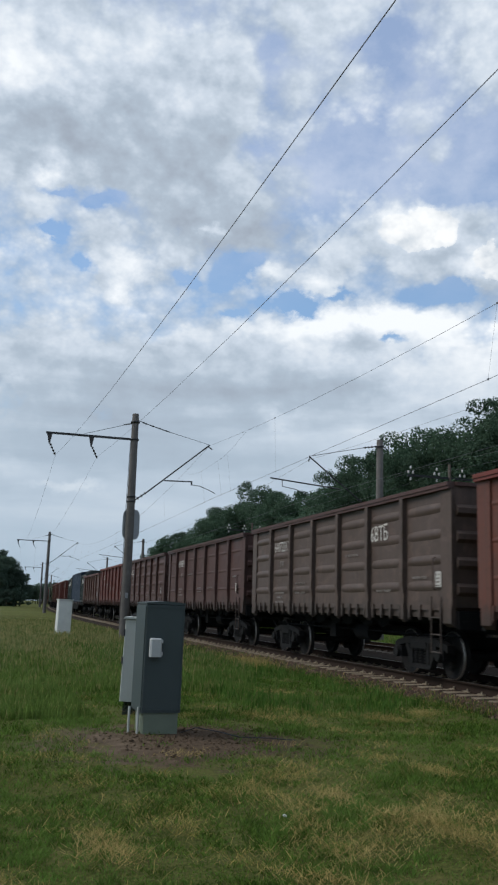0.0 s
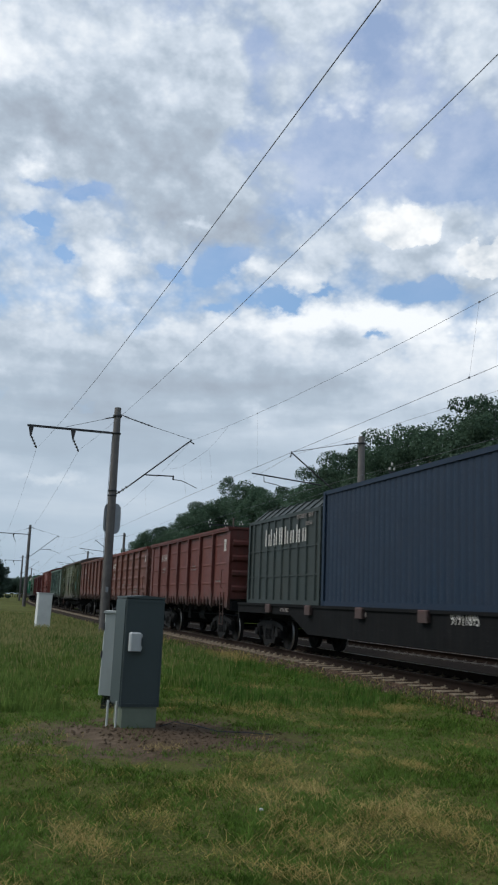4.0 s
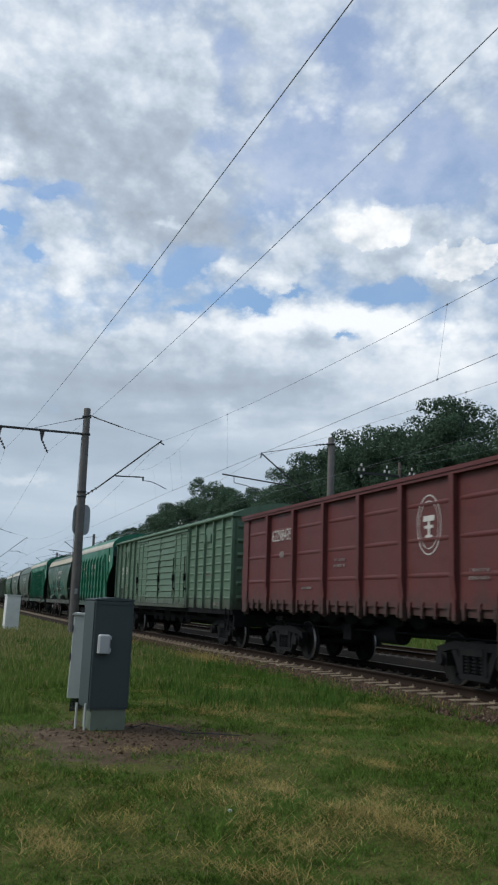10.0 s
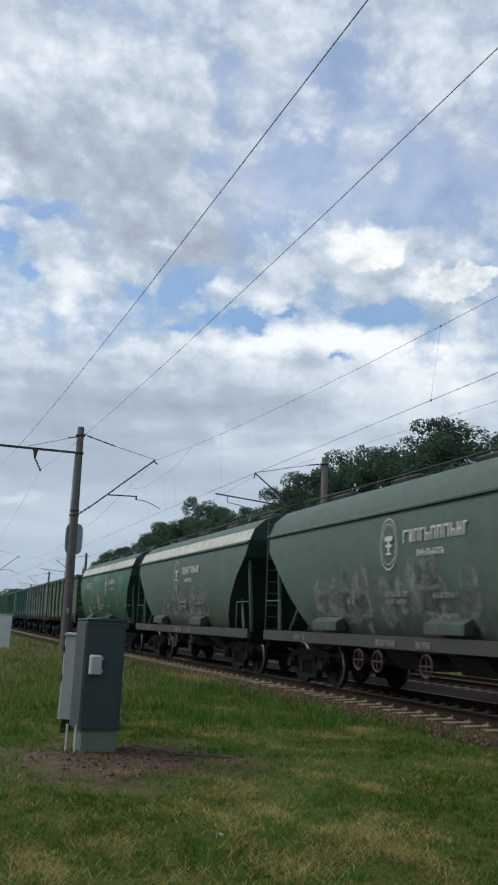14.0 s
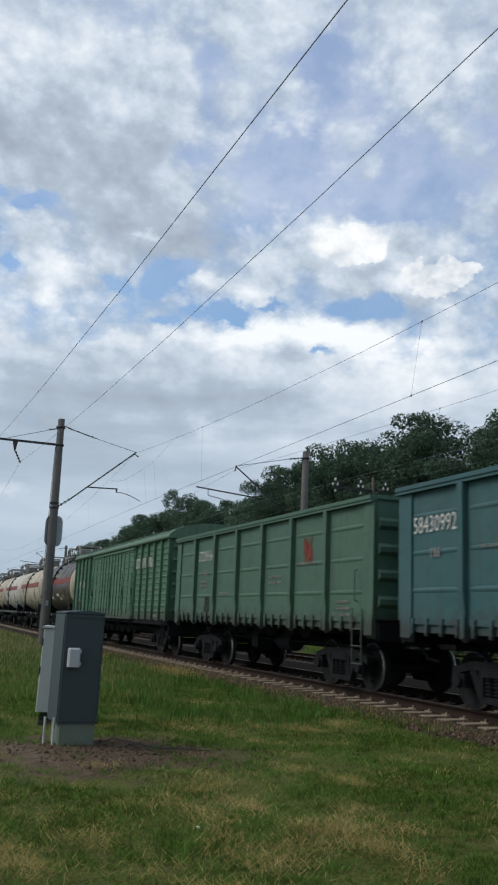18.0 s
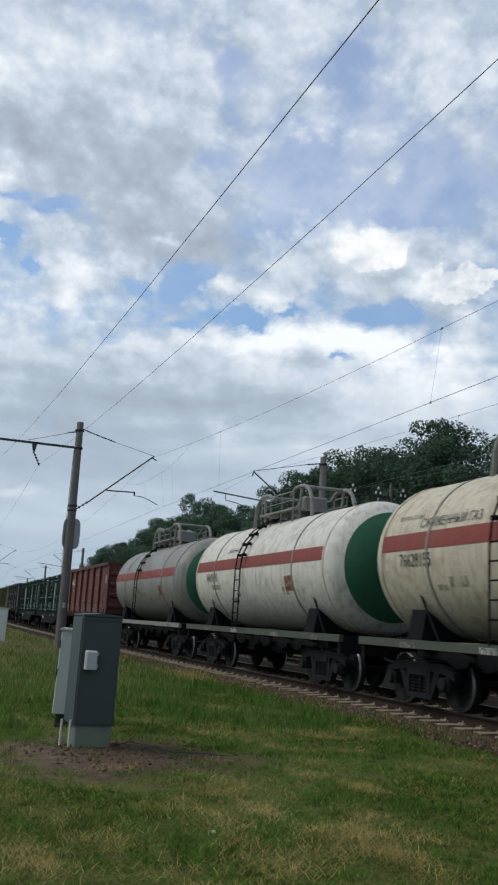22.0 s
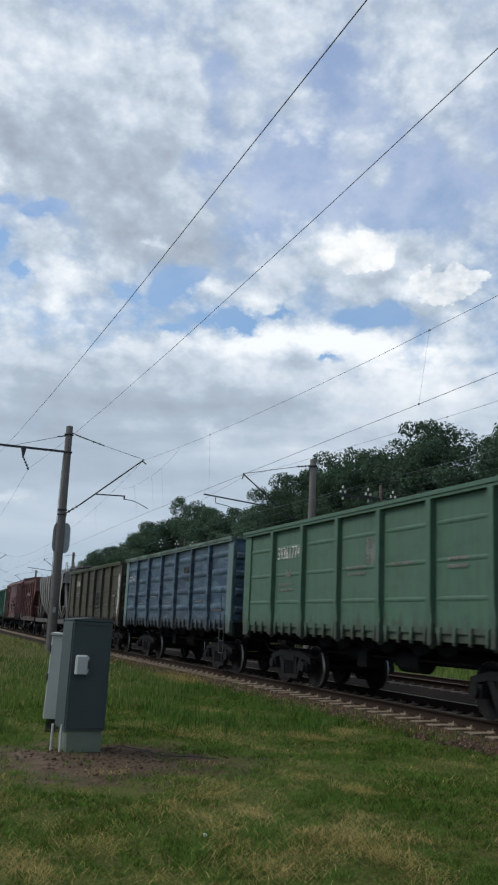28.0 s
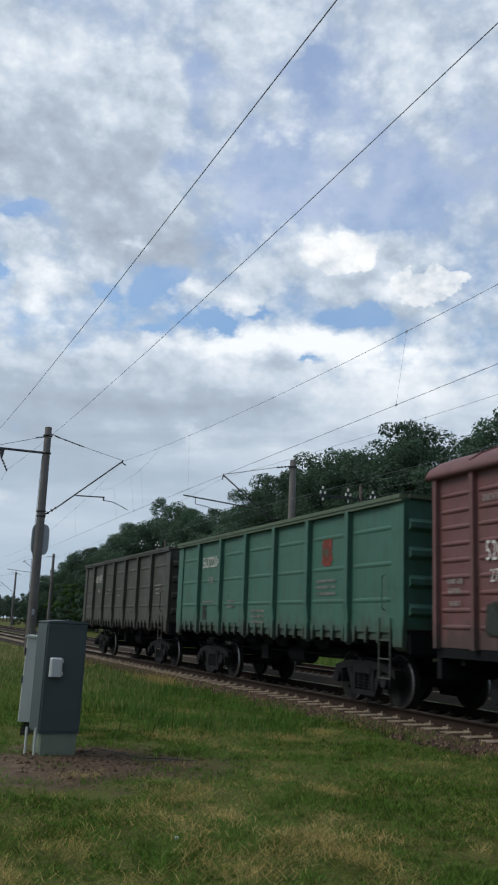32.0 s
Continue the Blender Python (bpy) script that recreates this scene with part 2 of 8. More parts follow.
out = wt.nodes.new("ShaderNodeOutputWorld")
wt.links.new(bg.outputs[0], out.inputs[0])

sun = new("sun", bpy.data.lights.new("sun", "SUN"))
sun.data.energy, sun.data.angle, sun.data.color = SUN_POWER, radians(30), (1.0, 0.95, 0.88)
sun_dir = Vector((math.sin(radians(SUN_AZ)) * math.cos(radians(SUN_EL)), math.cos(radians(SUN_AZ)) * math.cos(radians(SUN_EL)), math.sin(radians(SUN_EL))))
sun.matrix_world = look(sun_dir * 50, (0, 0, 0))

# ---- materials ----
def material(name, rough=0.6, metal=0.0, spec=0.3):
    m = bpy.data.materials.new(name)
    m.use_nodes = True
    nt = m.node_tree
    b = nt.nodes["Principled BSDF"]
    b.inputs["Roughness"].default_value, b.inputs["Metallic"].default_value = rough, metal
    b.inputs["Specular IOR Level"].default_value = spec
    return m, nt, b


def coords(nt, stretch=(1, 1, 1), shift=True):
    """Object coordinates, moved by the object's own random number so that copies differ."""
    tc = nt.nodes.new("ShaderNodeTexCoord")
    mp = nt.nodes.new("ShaderNodeMapping")
    nt.links.new(tc.outputs["Object"], mp.inputs["Vector"])
    mp.inputs["Scale"].default_value = stretch
    if shift:
        info = nt.nodes.new("ShaderNodeObjectInfo")
        nt.links.new(fmath(nt, "MULTIPLY", info.outputs["Random"], 40.0), mp.inputs["Location"])
    return mp.outputs[0]


def bump(nt, b, height, strength=0.3, distance=0.02):
    n = nt.nodes.new("ShaderNodeBump")
    n.inputs["Strength"].default_value, n.inputs["Distance"].default_value = strength, distance
    nt.links.new(height, n.inputs["Height"])
    nt.links.new(n.outputs[0], b.inputs["Normal"])


def shade(c, k):
    return tuple(min(1.0, v * k) for v in c)


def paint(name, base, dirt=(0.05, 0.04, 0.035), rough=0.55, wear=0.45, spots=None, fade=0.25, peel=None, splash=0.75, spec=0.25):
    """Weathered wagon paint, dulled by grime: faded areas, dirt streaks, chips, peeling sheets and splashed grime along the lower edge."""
    if max(base) < 0.3:
        base = shade(base, 0.70)
        spots, peel = (shade(c, 0.72) if c else c for c in (spots, peel))
    m, nt, b = material(name, rough, 0.0, spec)
    big = noise_tex(nt, coords(nt, (1, 0.45, 0.8)), 1.1, 5, 0.6).outputs[0]
    col = mixc(nt, ramp(nt, big, ((0.38, 0.0), (0.68, fade))), base, tuple(0.75 * v + 0.06 for v in base))
    panel = noise_tex(nt, coords(nt, (1, 0.7, 1.6)), 2.4, 6, 0.62, 0.6).outputs[0]
    col = mixc(nt, ramp(nt, panel, ((0.50, 0.0), (0.66, 0.45 * wear + 0.1))), col, shade(base, 0.5))
    if spots:
        sp = noise_tex(nt, coords(nt, (1, 0.6, 0.9)), 2.2, 6, 0.65, 0.4).outputs[0]
        col = mixc(nt, ramp(nt, sp, ((0.54, 0.0), (0.60, 0.85))), col, spots)
    if peel:
        flake = noise_tex(nt, coords(nt, (1, 0.7, 2.6)), 1.6, 12, 0.72, 0.5).outputs[0]
        col = mixc(nt, ramp(nt, flake, ((0.45, 0.0), (0.53, 0.45), (0.56, 0.7), (0.68, 0.85))), col, peel)
    streak = noise_tex(nt, coords(nt, (3, 3, 0.22)), 2.6, 5, 0.65).outputs[0]
    col = mixc(nt, ramp(nt, streak, ((0.48, 0.0), (0.72, wear))), col, dirt)
    scratch = noise_tex(nt, coords(nt, (2, 0.8, 9.0)), 3.0, 8, 0.72).outputs[0]
    col = mixc(nt, ramp(nt, scratch, ((0.60, 0.0), (0.70, 0.4 * wear + 0.08))), col, tuple(0.7 * v + 0.055 for v in base))
    fine = noise_tex(nt, coords(nt), 22.0, 4, 0.6).outputs[0]
    col = mixc(nt, ramp(nt, fine, ((0.60, 0.0), (0.74, 0.4))), col, shade(dirt, 1.6))
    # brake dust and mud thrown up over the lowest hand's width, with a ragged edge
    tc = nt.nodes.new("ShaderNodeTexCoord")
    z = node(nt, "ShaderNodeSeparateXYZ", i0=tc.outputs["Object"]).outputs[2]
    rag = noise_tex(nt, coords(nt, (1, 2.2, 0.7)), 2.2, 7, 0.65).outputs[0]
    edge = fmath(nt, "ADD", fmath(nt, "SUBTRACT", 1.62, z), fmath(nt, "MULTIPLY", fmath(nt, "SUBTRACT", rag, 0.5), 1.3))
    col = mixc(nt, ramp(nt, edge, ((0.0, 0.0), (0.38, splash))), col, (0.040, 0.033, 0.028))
    nt.links.new(col, b.inputs["Base Color"])
    nt.links.new(ramp(nt, big, ((0.3, rough - 0.1), (0.7, min(1.0, rough + 0.2)))), b.inputs["Roughness"])
    bump(nt, b, mixc(nt, 0.5, fine, panel), 0.22, 0.012)
    return m


def plain(name, base, rough=0.6, metal=0.0, scale=8.0, amount=0.35, dark=None, bumpy=0.15, spec=0.3):
    m, nt, b = material(name, rough, metal, spec)
    n = noise_tex(nt, coords(nt), scale, 6, 0.6).outputs[0]
    n2 = noise_tex(nt, coords(nt), scale * 0.15, 4, 0.6).outputs[0]
    col = mixc(nt, ramp(nt, n, ((0.35, 0.0), (0.7, amount))), base, dark or shade(base, 0.45))
    col = mixc(nt, ramp(nt, n2, ((0.4, 0.0), (0.7, amount))), col, shade(base, 1.35))
    nt.links.new(col, b.inputs["Base Color"])
    if bumpy:
        bump(nt, b, n, bumpy, 0.01)
    return m


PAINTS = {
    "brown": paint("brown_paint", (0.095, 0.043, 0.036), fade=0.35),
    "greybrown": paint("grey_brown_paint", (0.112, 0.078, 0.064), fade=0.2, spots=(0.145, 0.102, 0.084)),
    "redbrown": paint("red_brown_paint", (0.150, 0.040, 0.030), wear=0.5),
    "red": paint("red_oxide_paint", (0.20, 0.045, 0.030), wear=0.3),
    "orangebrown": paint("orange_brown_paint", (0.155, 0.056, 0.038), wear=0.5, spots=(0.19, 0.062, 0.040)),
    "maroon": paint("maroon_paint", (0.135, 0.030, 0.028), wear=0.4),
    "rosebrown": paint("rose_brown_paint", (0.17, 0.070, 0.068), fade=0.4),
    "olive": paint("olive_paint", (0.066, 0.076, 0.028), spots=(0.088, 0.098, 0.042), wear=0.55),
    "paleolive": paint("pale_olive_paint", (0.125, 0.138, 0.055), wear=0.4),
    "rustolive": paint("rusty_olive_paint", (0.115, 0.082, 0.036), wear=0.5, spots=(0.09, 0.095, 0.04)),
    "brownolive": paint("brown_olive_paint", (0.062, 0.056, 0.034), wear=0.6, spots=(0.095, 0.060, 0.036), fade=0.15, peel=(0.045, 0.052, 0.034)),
    "roofbrown": paint("weathered_brown_roof", (0.10, 0.070, 0.056), wear=0.5, spots=(0.14, 0.105, 0.09), splash=0.0),
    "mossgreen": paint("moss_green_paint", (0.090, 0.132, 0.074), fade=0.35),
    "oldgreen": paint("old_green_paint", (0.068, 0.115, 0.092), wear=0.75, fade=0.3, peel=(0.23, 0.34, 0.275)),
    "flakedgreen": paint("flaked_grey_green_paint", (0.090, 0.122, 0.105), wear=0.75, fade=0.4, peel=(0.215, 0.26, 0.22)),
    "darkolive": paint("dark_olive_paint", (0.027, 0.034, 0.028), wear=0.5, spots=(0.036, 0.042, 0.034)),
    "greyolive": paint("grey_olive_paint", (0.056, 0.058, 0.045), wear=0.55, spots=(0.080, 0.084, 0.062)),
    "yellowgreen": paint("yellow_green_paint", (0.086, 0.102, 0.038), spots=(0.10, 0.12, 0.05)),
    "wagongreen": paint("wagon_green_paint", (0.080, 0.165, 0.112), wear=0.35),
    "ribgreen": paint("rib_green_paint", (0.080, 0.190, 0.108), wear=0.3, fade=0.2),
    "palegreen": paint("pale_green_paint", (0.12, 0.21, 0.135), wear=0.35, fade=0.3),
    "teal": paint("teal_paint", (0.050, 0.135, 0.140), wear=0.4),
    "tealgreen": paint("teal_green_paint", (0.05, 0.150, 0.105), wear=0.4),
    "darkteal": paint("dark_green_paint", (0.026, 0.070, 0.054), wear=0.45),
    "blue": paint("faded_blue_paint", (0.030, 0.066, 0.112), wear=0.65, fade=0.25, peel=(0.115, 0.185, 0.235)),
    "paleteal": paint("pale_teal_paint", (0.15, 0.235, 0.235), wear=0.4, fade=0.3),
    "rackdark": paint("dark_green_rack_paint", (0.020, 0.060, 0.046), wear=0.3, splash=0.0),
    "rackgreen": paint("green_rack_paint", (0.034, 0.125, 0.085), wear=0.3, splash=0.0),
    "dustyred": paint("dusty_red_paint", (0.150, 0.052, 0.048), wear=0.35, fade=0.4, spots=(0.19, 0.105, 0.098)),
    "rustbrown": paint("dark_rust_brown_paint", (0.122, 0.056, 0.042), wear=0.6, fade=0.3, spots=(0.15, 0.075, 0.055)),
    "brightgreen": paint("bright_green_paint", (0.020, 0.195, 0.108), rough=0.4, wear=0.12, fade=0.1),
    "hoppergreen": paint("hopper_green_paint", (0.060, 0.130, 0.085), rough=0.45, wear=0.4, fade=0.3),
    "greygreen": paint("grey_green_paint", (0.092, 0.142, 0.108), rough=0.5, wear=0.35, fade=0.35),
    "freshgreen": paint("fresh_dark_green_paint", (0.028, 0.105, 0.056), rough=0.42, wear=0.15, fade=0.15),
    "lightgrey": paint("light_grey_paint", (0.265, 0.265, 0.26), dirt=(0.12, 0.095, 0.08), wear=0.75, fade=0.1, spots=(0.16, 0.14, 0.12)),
    "containergreen": paint("container_green_paint", (0.030, 0.044, 0.040), rough=0.5, wear=0.2, splash=0.0),
    "containerblue": paint("container_blue_paint", (0.008, 0.026, 0.056), rough=0.55, wear=0.15, fade=0.1, splash=0.0),
    "cream": paint("cream_tank_paint", (0.43, 0.385, 0.295), dirt=(0.13, 0.105, 0.08), wear=0.6, fade=0.1, spots=(0.34, 0.285, 0.20), splash=0.0),
    "white": paint("dirty_white_paint", (0.50, 0.485, 0.43), dirt=(0.13, 0.11, 0.085), wear=0.6, fade=0.1, splash=0.0),
    "tankbrown": paint("tank_brown_paint", (0.082, 0.068, 0.056), rough=0.4, wear=0.4, splash=0.0),
    "tankgrey": paint("tank_grey_paint", (0.27, 0.265, 0.24), dirt=(0.07, 0.06, 0.05), wear=0.55, rough=0.4, splash=0.0),
    "stripe": paint("orange_red_stripe_paint", (0.25, 0.045, 0.032), dirt=(0.15, 0.08, 0.06), wear=0.4, splash=0.0),
    "capgreen": paint("green_end_paint", (0.02, 0.13, 0.062), wear=0.25, splash=0.0),
    "capteal": paint("dark_teal_end_paint", (0.015, 0.060, 0.058), wear=0.25, splash=0.0),
    # underside and bogie: grime darkened further with the deep shade below the wagons
    "underside": paint("black_underframe_grime_and_shade", (0.011, 0.012, 0.013), dirt=(0.020, 0.018, 0.017), rough=0.85, fade=0.02, splash=0.0, spec=0.08),
    "bogie": paint("bogie_grime_and_shade", (0.014, 0.015, 0.016), dirt=(0.028, 0.025, 0.022), rough=0.75, fade=0.02, splash=0.0, spec=0.12),
    "inside": paint("rusty_inside", (0.06, 0.035, 0.025), rough=0.9, splash=0.0),
}
STEEL = plain("worn_steel", (0.30, 0.29, 0.28), 0.42, 0.9, 12.0, 0.3)
# wheel colour is nearly black to include the shade below the wagons
WHEELSTEEL = plain("dull_shaded_wheel_steel", (0.011, 0.011, 0.011), 0.75, 0.0, 9.0, 0.4, spec=0.1)
RUST = plain("rusty_rail", (0.024, 0.016, 0.012), 0.85, 0.0, 14.0, 0.4, spec=0.08)
CONCRETE = plain("weathered_concrete", (0.34, 0.32, 0.29), 0.9, 0.0, 7.0, 0.35, bumpy=0.3)
POLE_CONCRETE = plain("pole_concrete", (0.115, 0.108, 0.102), 0.9, 0.0, 5.0, 0.45, bumpy=0.25)
SLEEPER = plain("sleeper_concrete", (0.225, 0.188, 0.135), 0.9, 0.0, 9.0, 0.6, dark=(0.085, 0.062, 0.045), bumpy=0.4)
# darker concrete for the sleepers of the far track
SLEEPER_DARK = plain("dark_sleeper_concrete", (0.10, 0.086, 0.070), 0.9, 0.0, 9.0, 0.4, dark=(0.045, 0.036, 0.03), bumpy=0.4)
LETTERS = plain("white_lettering", (0.48, 0.47, 0.44), 0.7, 0.0, 16.0, 0.35, dark=(0.25, 0.22, 0.2), bumpy=0)
DARKLETTERS = plain("black_lettering", (0.04, 0.04, 0.038), 0.7, 0.0, 16.0, 0.3, bumpy=0)


def worn_mark(name, base, cover=0.5):
    """Thin old paint, rubbed through in places."""
    m, nt, b = material(name, 0.7, 0.0, 0.2)
    n = noise_tex(nt, coords(nt, (1, 1.0, 0.6)), 3.0, 9, 0.68).outputs[0]
    n2 = noise_tex(nt, coords(nt), 7.0, 6, 0.6).outputs[0]
    nt.links.new(mixc(nt, ramp(nt, n2, ((0.35, 0.0), (0.7, 0.6))), base, shade(base, 0.55)), b.inputs["Base Color"])
    nt.links.new(ramp(nt, n, ((cover - 0.08, 0.95), (cover + 0.02, 0.6), (cover + 0.12, 0.0))), b.inputs["Alpha"])
    return m


MARKRED = worn_mark("faded_red_mark", (0.20, 0.050, 0.036), 0.47)
MARKYELLOW = worn_mark("pale_patch", (0.27, 0.24, 0.17), 0.46)
MARKGREY = worn_mark("grey_overpaint", (0.17, 0.19, 0.17), 0.5)
MARKTEAL = worn_mark("teal_overpaint", (0.07, 0.21, 0.165), 0.52)
MARKPALE = worn_mark("pale_olive_overpaint", (0.105, 0.118, 0.05), 0.54)
MARKDARK = worn_mark("dark_overpaint", (0.032, 0.038, 0.032), 0.55)
MARKWHITE = worn_mark("white_smear", (0.46, 0.45, 0.42), 0.54)
MARKROSE = worn_mark("rose_overpaint", (0.20, 0.075, 0.06), 0.54)
DULLPRINT = plain("dull_grey_lettering", (0.11, 0.11, 0.10), 0.7, 0.0, 10.0, 0.6, bumpy=0)
SMALLPRINT = plain("faded_small_lettering", (0.22, 0.20, 0.185), 0.7, 0.0, 10.0, 0.7, dark=(0.12, 0.09, 0.08), bumpy=0)
CABINET = plain("grey_green_cabinet_paint", (0.046, 0.062, 0.064), 0.5, 0.0, 2.0, 0.22, bumpy=0.05)
CABINET_SIDE = plain("pale_cabinet_paint", (0.40, 0.42, 0.39), 0.5, 0.0, 3.0, 0.2, bumpy=0.05)
PLINTH = plain("green_plinth_paint", (0.135, 0.165, 0.125), 0.6, 0.0, 5.0, 0.3)
PLASTIC = plain("light_grey_plastic", (0.40, 0.42, 0.42), 0.45, 0.0, 3.0, 0.15, bumpy=0.03)
WHITEBOX = plain("white_box_paint", (0.60, 0.62, 0.60), 0.55, 0.0, 3.0, 0.25)
WIRE = plain("dark_wire", (0.16, 0.165, 0.185), 0.6, 0.4, 5.0, 0.2, bumpy=0)
IRON = plain("dark_painted_iron", (0.040, 0.042, 0.046), 0.6, 0.2, 8.0, 0.3)
PORCELAIN = plain("white_porcelain", (0.42, 0.42, 0.41), 0.3, 0.0, 8.0, 0.1, bumpy=0)
GLASSY = plain("brown_insulator_glaze", (0.035, 0.030, 0.030), 0.25, 0.0, 8.0, 0.1, bumpy=0)
SIGNBACK = plain("galvanised_sign_back", (0.30, 0.32, 0.34), 0.5, 0.3, 4.0, 0.3)


def translucent(nt, b, col, amount):
    """Lets part of the light through thin leaves."""
    tr = node(nt, "ShaderNodeBsdfTranslucent", i0=col)
    mx = node(nt, "ShaderNodeMixShader", i0=amount, i1=b.outputs[0], i2=tr.outputs[0])
    nt.links.new(mx.outputs[0], nt.nodes["Material Output"].inputs["Surface"])


def leaf_material(name, a, b2, rough=0.6):
    m, nt, b = material(name, rough, 0.0, 0.12)
    g = nt.nodes.new("ShaderNodeNewGeometry")
    col = ramp(nt, g.outputs["Random Per Island"], ((0.0, a), (0.7, b2), (1.0, shade(b2, 1.5))))
    tc = nt.nodes.new("ShaderNodeTexCoord")
    n = noise_tex(nt, tc.outputs["Object"], 0.5, 3).outputs[0]
    info = nt.nodes.new("ShaderNodeObjectInfo")
    tone = fmath(nt, "ADD", fmath(nt, "MULTIPLY", info.outputs["Random"], 0.5), 0.7)
    col = mixc(nt, 1.0, col, node(nt, "ShaderNodeCombineColor", i0=tone, i1=tone, i2=tone).outputs[0], "MULTIPLY")
    col = mixc(nt, ramp(nt, n, ((0.4, 0.0), (0.7, 0.6))), col, shade(b2, 1.35))
    nt.links.new(col, b.inputs["Base Color"])
    translucent(nt, b, col, 0.4)
    return m


LEAF = leaf_material("oak_leaves", (0.030, 0.058, 0.038), (0.060, 0.102, 0.064), 0.75)
LEAF_LIGHT = leaf_material("young_leaves", (0.034, 0.072, 0.020), (0.068, 0.125, 0.036))
# distance haze is put into this colour: paler and bluer than the near leaves
LEAF_HAZED = leaf_material("hazed_far_leaves", (0.044, 0.076, 0.056), (0.076, 0.114, 0.084))
BARK = plain("bark", (0.06, 0.05, 0.042), 0.9, 0.0, 14.0, 0.5, bumpy=0.5)


def grass_material(name, a, b2, dry, amount):
    m, nt, b = material(name, 0.8, 0.0, 0.08)
    g = nt.nodes.new("ShaderNodeNewGeometry")
    tc = nt.nodes.new("ShaderNodeTexCoord")
    n = noise_tex(nt, tc.outputs["Object"], 1.5, 7, 0.68, 0.5).outputs[0]
    n2 = noise_tex(nt, tc.outputs["Object"], 0.45, 5, 0.65).outputs[0]
    n3 = noise_tex(nt, tc.outputs["Object"], 4.5, 6, 0.65, 0.4).outputs[0]
    col = ramp(nt, g.outputs["Random Per Island"], ((0.0, shade(a, 0.7)), (0.45, a), (0.85, b2), (1.0, shade(b2, 1.4))))
    col = mixc(nt, ramp(nt, n2, ((0.42, 0.0), (0.62, 0.75))), col, (b2[0] * 1.08, b2[1] * 1.04, b2[2] * 1.4))
    col = mixc(nt, ramp(nt, n3, ((0.36, 0.65), (0.50, 0.0))), col, shade(a, 0.55))
    col = mixc(nt, ramp(nt, n3, ((0.52, 0.0), (0.68, 0.7))), col, (b2[0] * 1.15, b2[1] * 1.2, b2[2] * 1.5))
    pick = fmath(nt, "ADD", n, fmath(nt, "MULTIPLY", fmath(nt, "SUBTRACT", g.outputs["Random Per Island"], 0.5), 0.22))
    col = mixc(nt, ramp(nt, pick, ((amount, 0.0), (amount + 0.12, 0.9))), col, dry)
    nt.links.new(col, b.inputs["Base Color"])
    translucent(nt, b, col, 0.35)
    return m


GRASS = grass_material("mown_grass", (0.050, 0.100, 0.015), (0.116, 0.202, 0.034), (0.21, 0.155, 0.060), 0.615)
LUSH = grass_material("lush_grass", (0.040, 0.100, 0.016), (0.090, 0.175, 0.030), (0.22, 0.20, 0.08), 0.62)
TALL = grass_material("tall_field_grass", (0.068, 0.125, 0.022), (0.140, 0.215, 0.044), (0.30, 0.255, 0.11), 0.57)
TALL_DRY = grass_material("ripe_field_grass", (0.100, 0.142, 0.036), (0.185, 0.230, 0.072), (0.33, 0.28, 0.13), 0.48)
STRAW = grass_material("cut_straw", (0.22, 0.19, 0.055), (0.42, 0.33, 0.11), (0.46, 0.34, 0.13), 0.52)


def ground_material():
    m, nt, b = material("meadow_soil", 0.95, 0.0, 0.05)
    tc = nt.nodes.new("ShaderNodeTexCoord")
    v = tc.outputs["Object"]
    n1 = noise_tex(nt, v, 0.9, 6, 0.6).outputs[0]
    n2 = noise_tex(nt, v, 26.0, 6, 0.7).outputs[0]
    n3 = noise_tex(nt, v, 0.06, 4, 0.6).outputs[0]
    col = mixc(nt, ramp(nt, n2, ((0.36, 0.0), (0.64, 1.0))), (0.026, 0.034, 0.009), (0.105, 0.112, 0.030))
    col = mixc(nt, ramp(nt, n1, ((0.54, 0.0), (0.70, 0.45))), col, (0.150, 0.118, 0.050))
    col = mixc(nt, ramp(nt, n3, ((0.4, 0.0), (0.65, 0.6))), col, (0.115, 0.130, 0.045))
    # bare trodden earth round the cabinets: pale crust on one side, dark turned soil on the other
    p = node(nt, "ShaderNodeSeparateXYZ", i0=v)
    ax = fmath(nt, "DIVIDE", fmath(nt, "SUBTRACT", p.outputs[0], 2.5), 2.1)
    ay = fmath(nt, "DIVIDE", fmath(nt, "SUBTRACT", p.outputs[1], 10.9), 1.7)
    r = fmath(nt, "SQRT", fmath(nt, "ADD", fmath(nt, "MULTIPLY", ax, ax), fmath(nt, "MULTIPLY", ay, ay)))
    r = fmath(nt, "ADD", r, fmath(nt, "MULTIPLY", fmath(nt, "SUBTRACT", noise_tex(nt, v, 1.9, 8, 0.7).outputs[0], 0.5), 2.4))
    n4 = noise_tex(nt, v, 5.0, 7, 0.65).outputs[0]
    dark = mixc(nt, ramp(nt, n2, ((0.35, 0.0), (0.7, 1.0))), (0.046, 0.034, 0.023), (0.125, 0.090, 0.062))
    pale = mixc(nt, ramp(nt, n4, ((0.35, 0.0), (0.65, 1.0))), (0.070, 0.053, 0.037), (0.155, 0.118, 0.084))
    side = fmath(nt, "ADD", fmath(nt, "SUBTRACT", 2.2, p.outputs[0]), fmath(nt, "MULTIPLY", fmath(nt, "SUBTRACT", n4, 0.5), 1.6))
    soil = mixc(nt, ramp(nt, side, ((0.0, 0.0), (0.6, 0.8))), dark, pale)
    col = mixc(nt, ramp(nt, r, ((0.62, 1.0), (1.15, 0.0))), col, soil)
    nt.links.new(col, b.inputs["Base Color"])
    bump(nt, b, n2, 0.6, 0.05)
    return m


GROUND = ground_material()
BALLAST = plain("brown_ballast", (0.024, 0.017, 0.012), 0.95, 0.0, 18.0, 0.6, dark=(0.012, 0.009, 0.008), bumpy=0.8, spec=0.1)


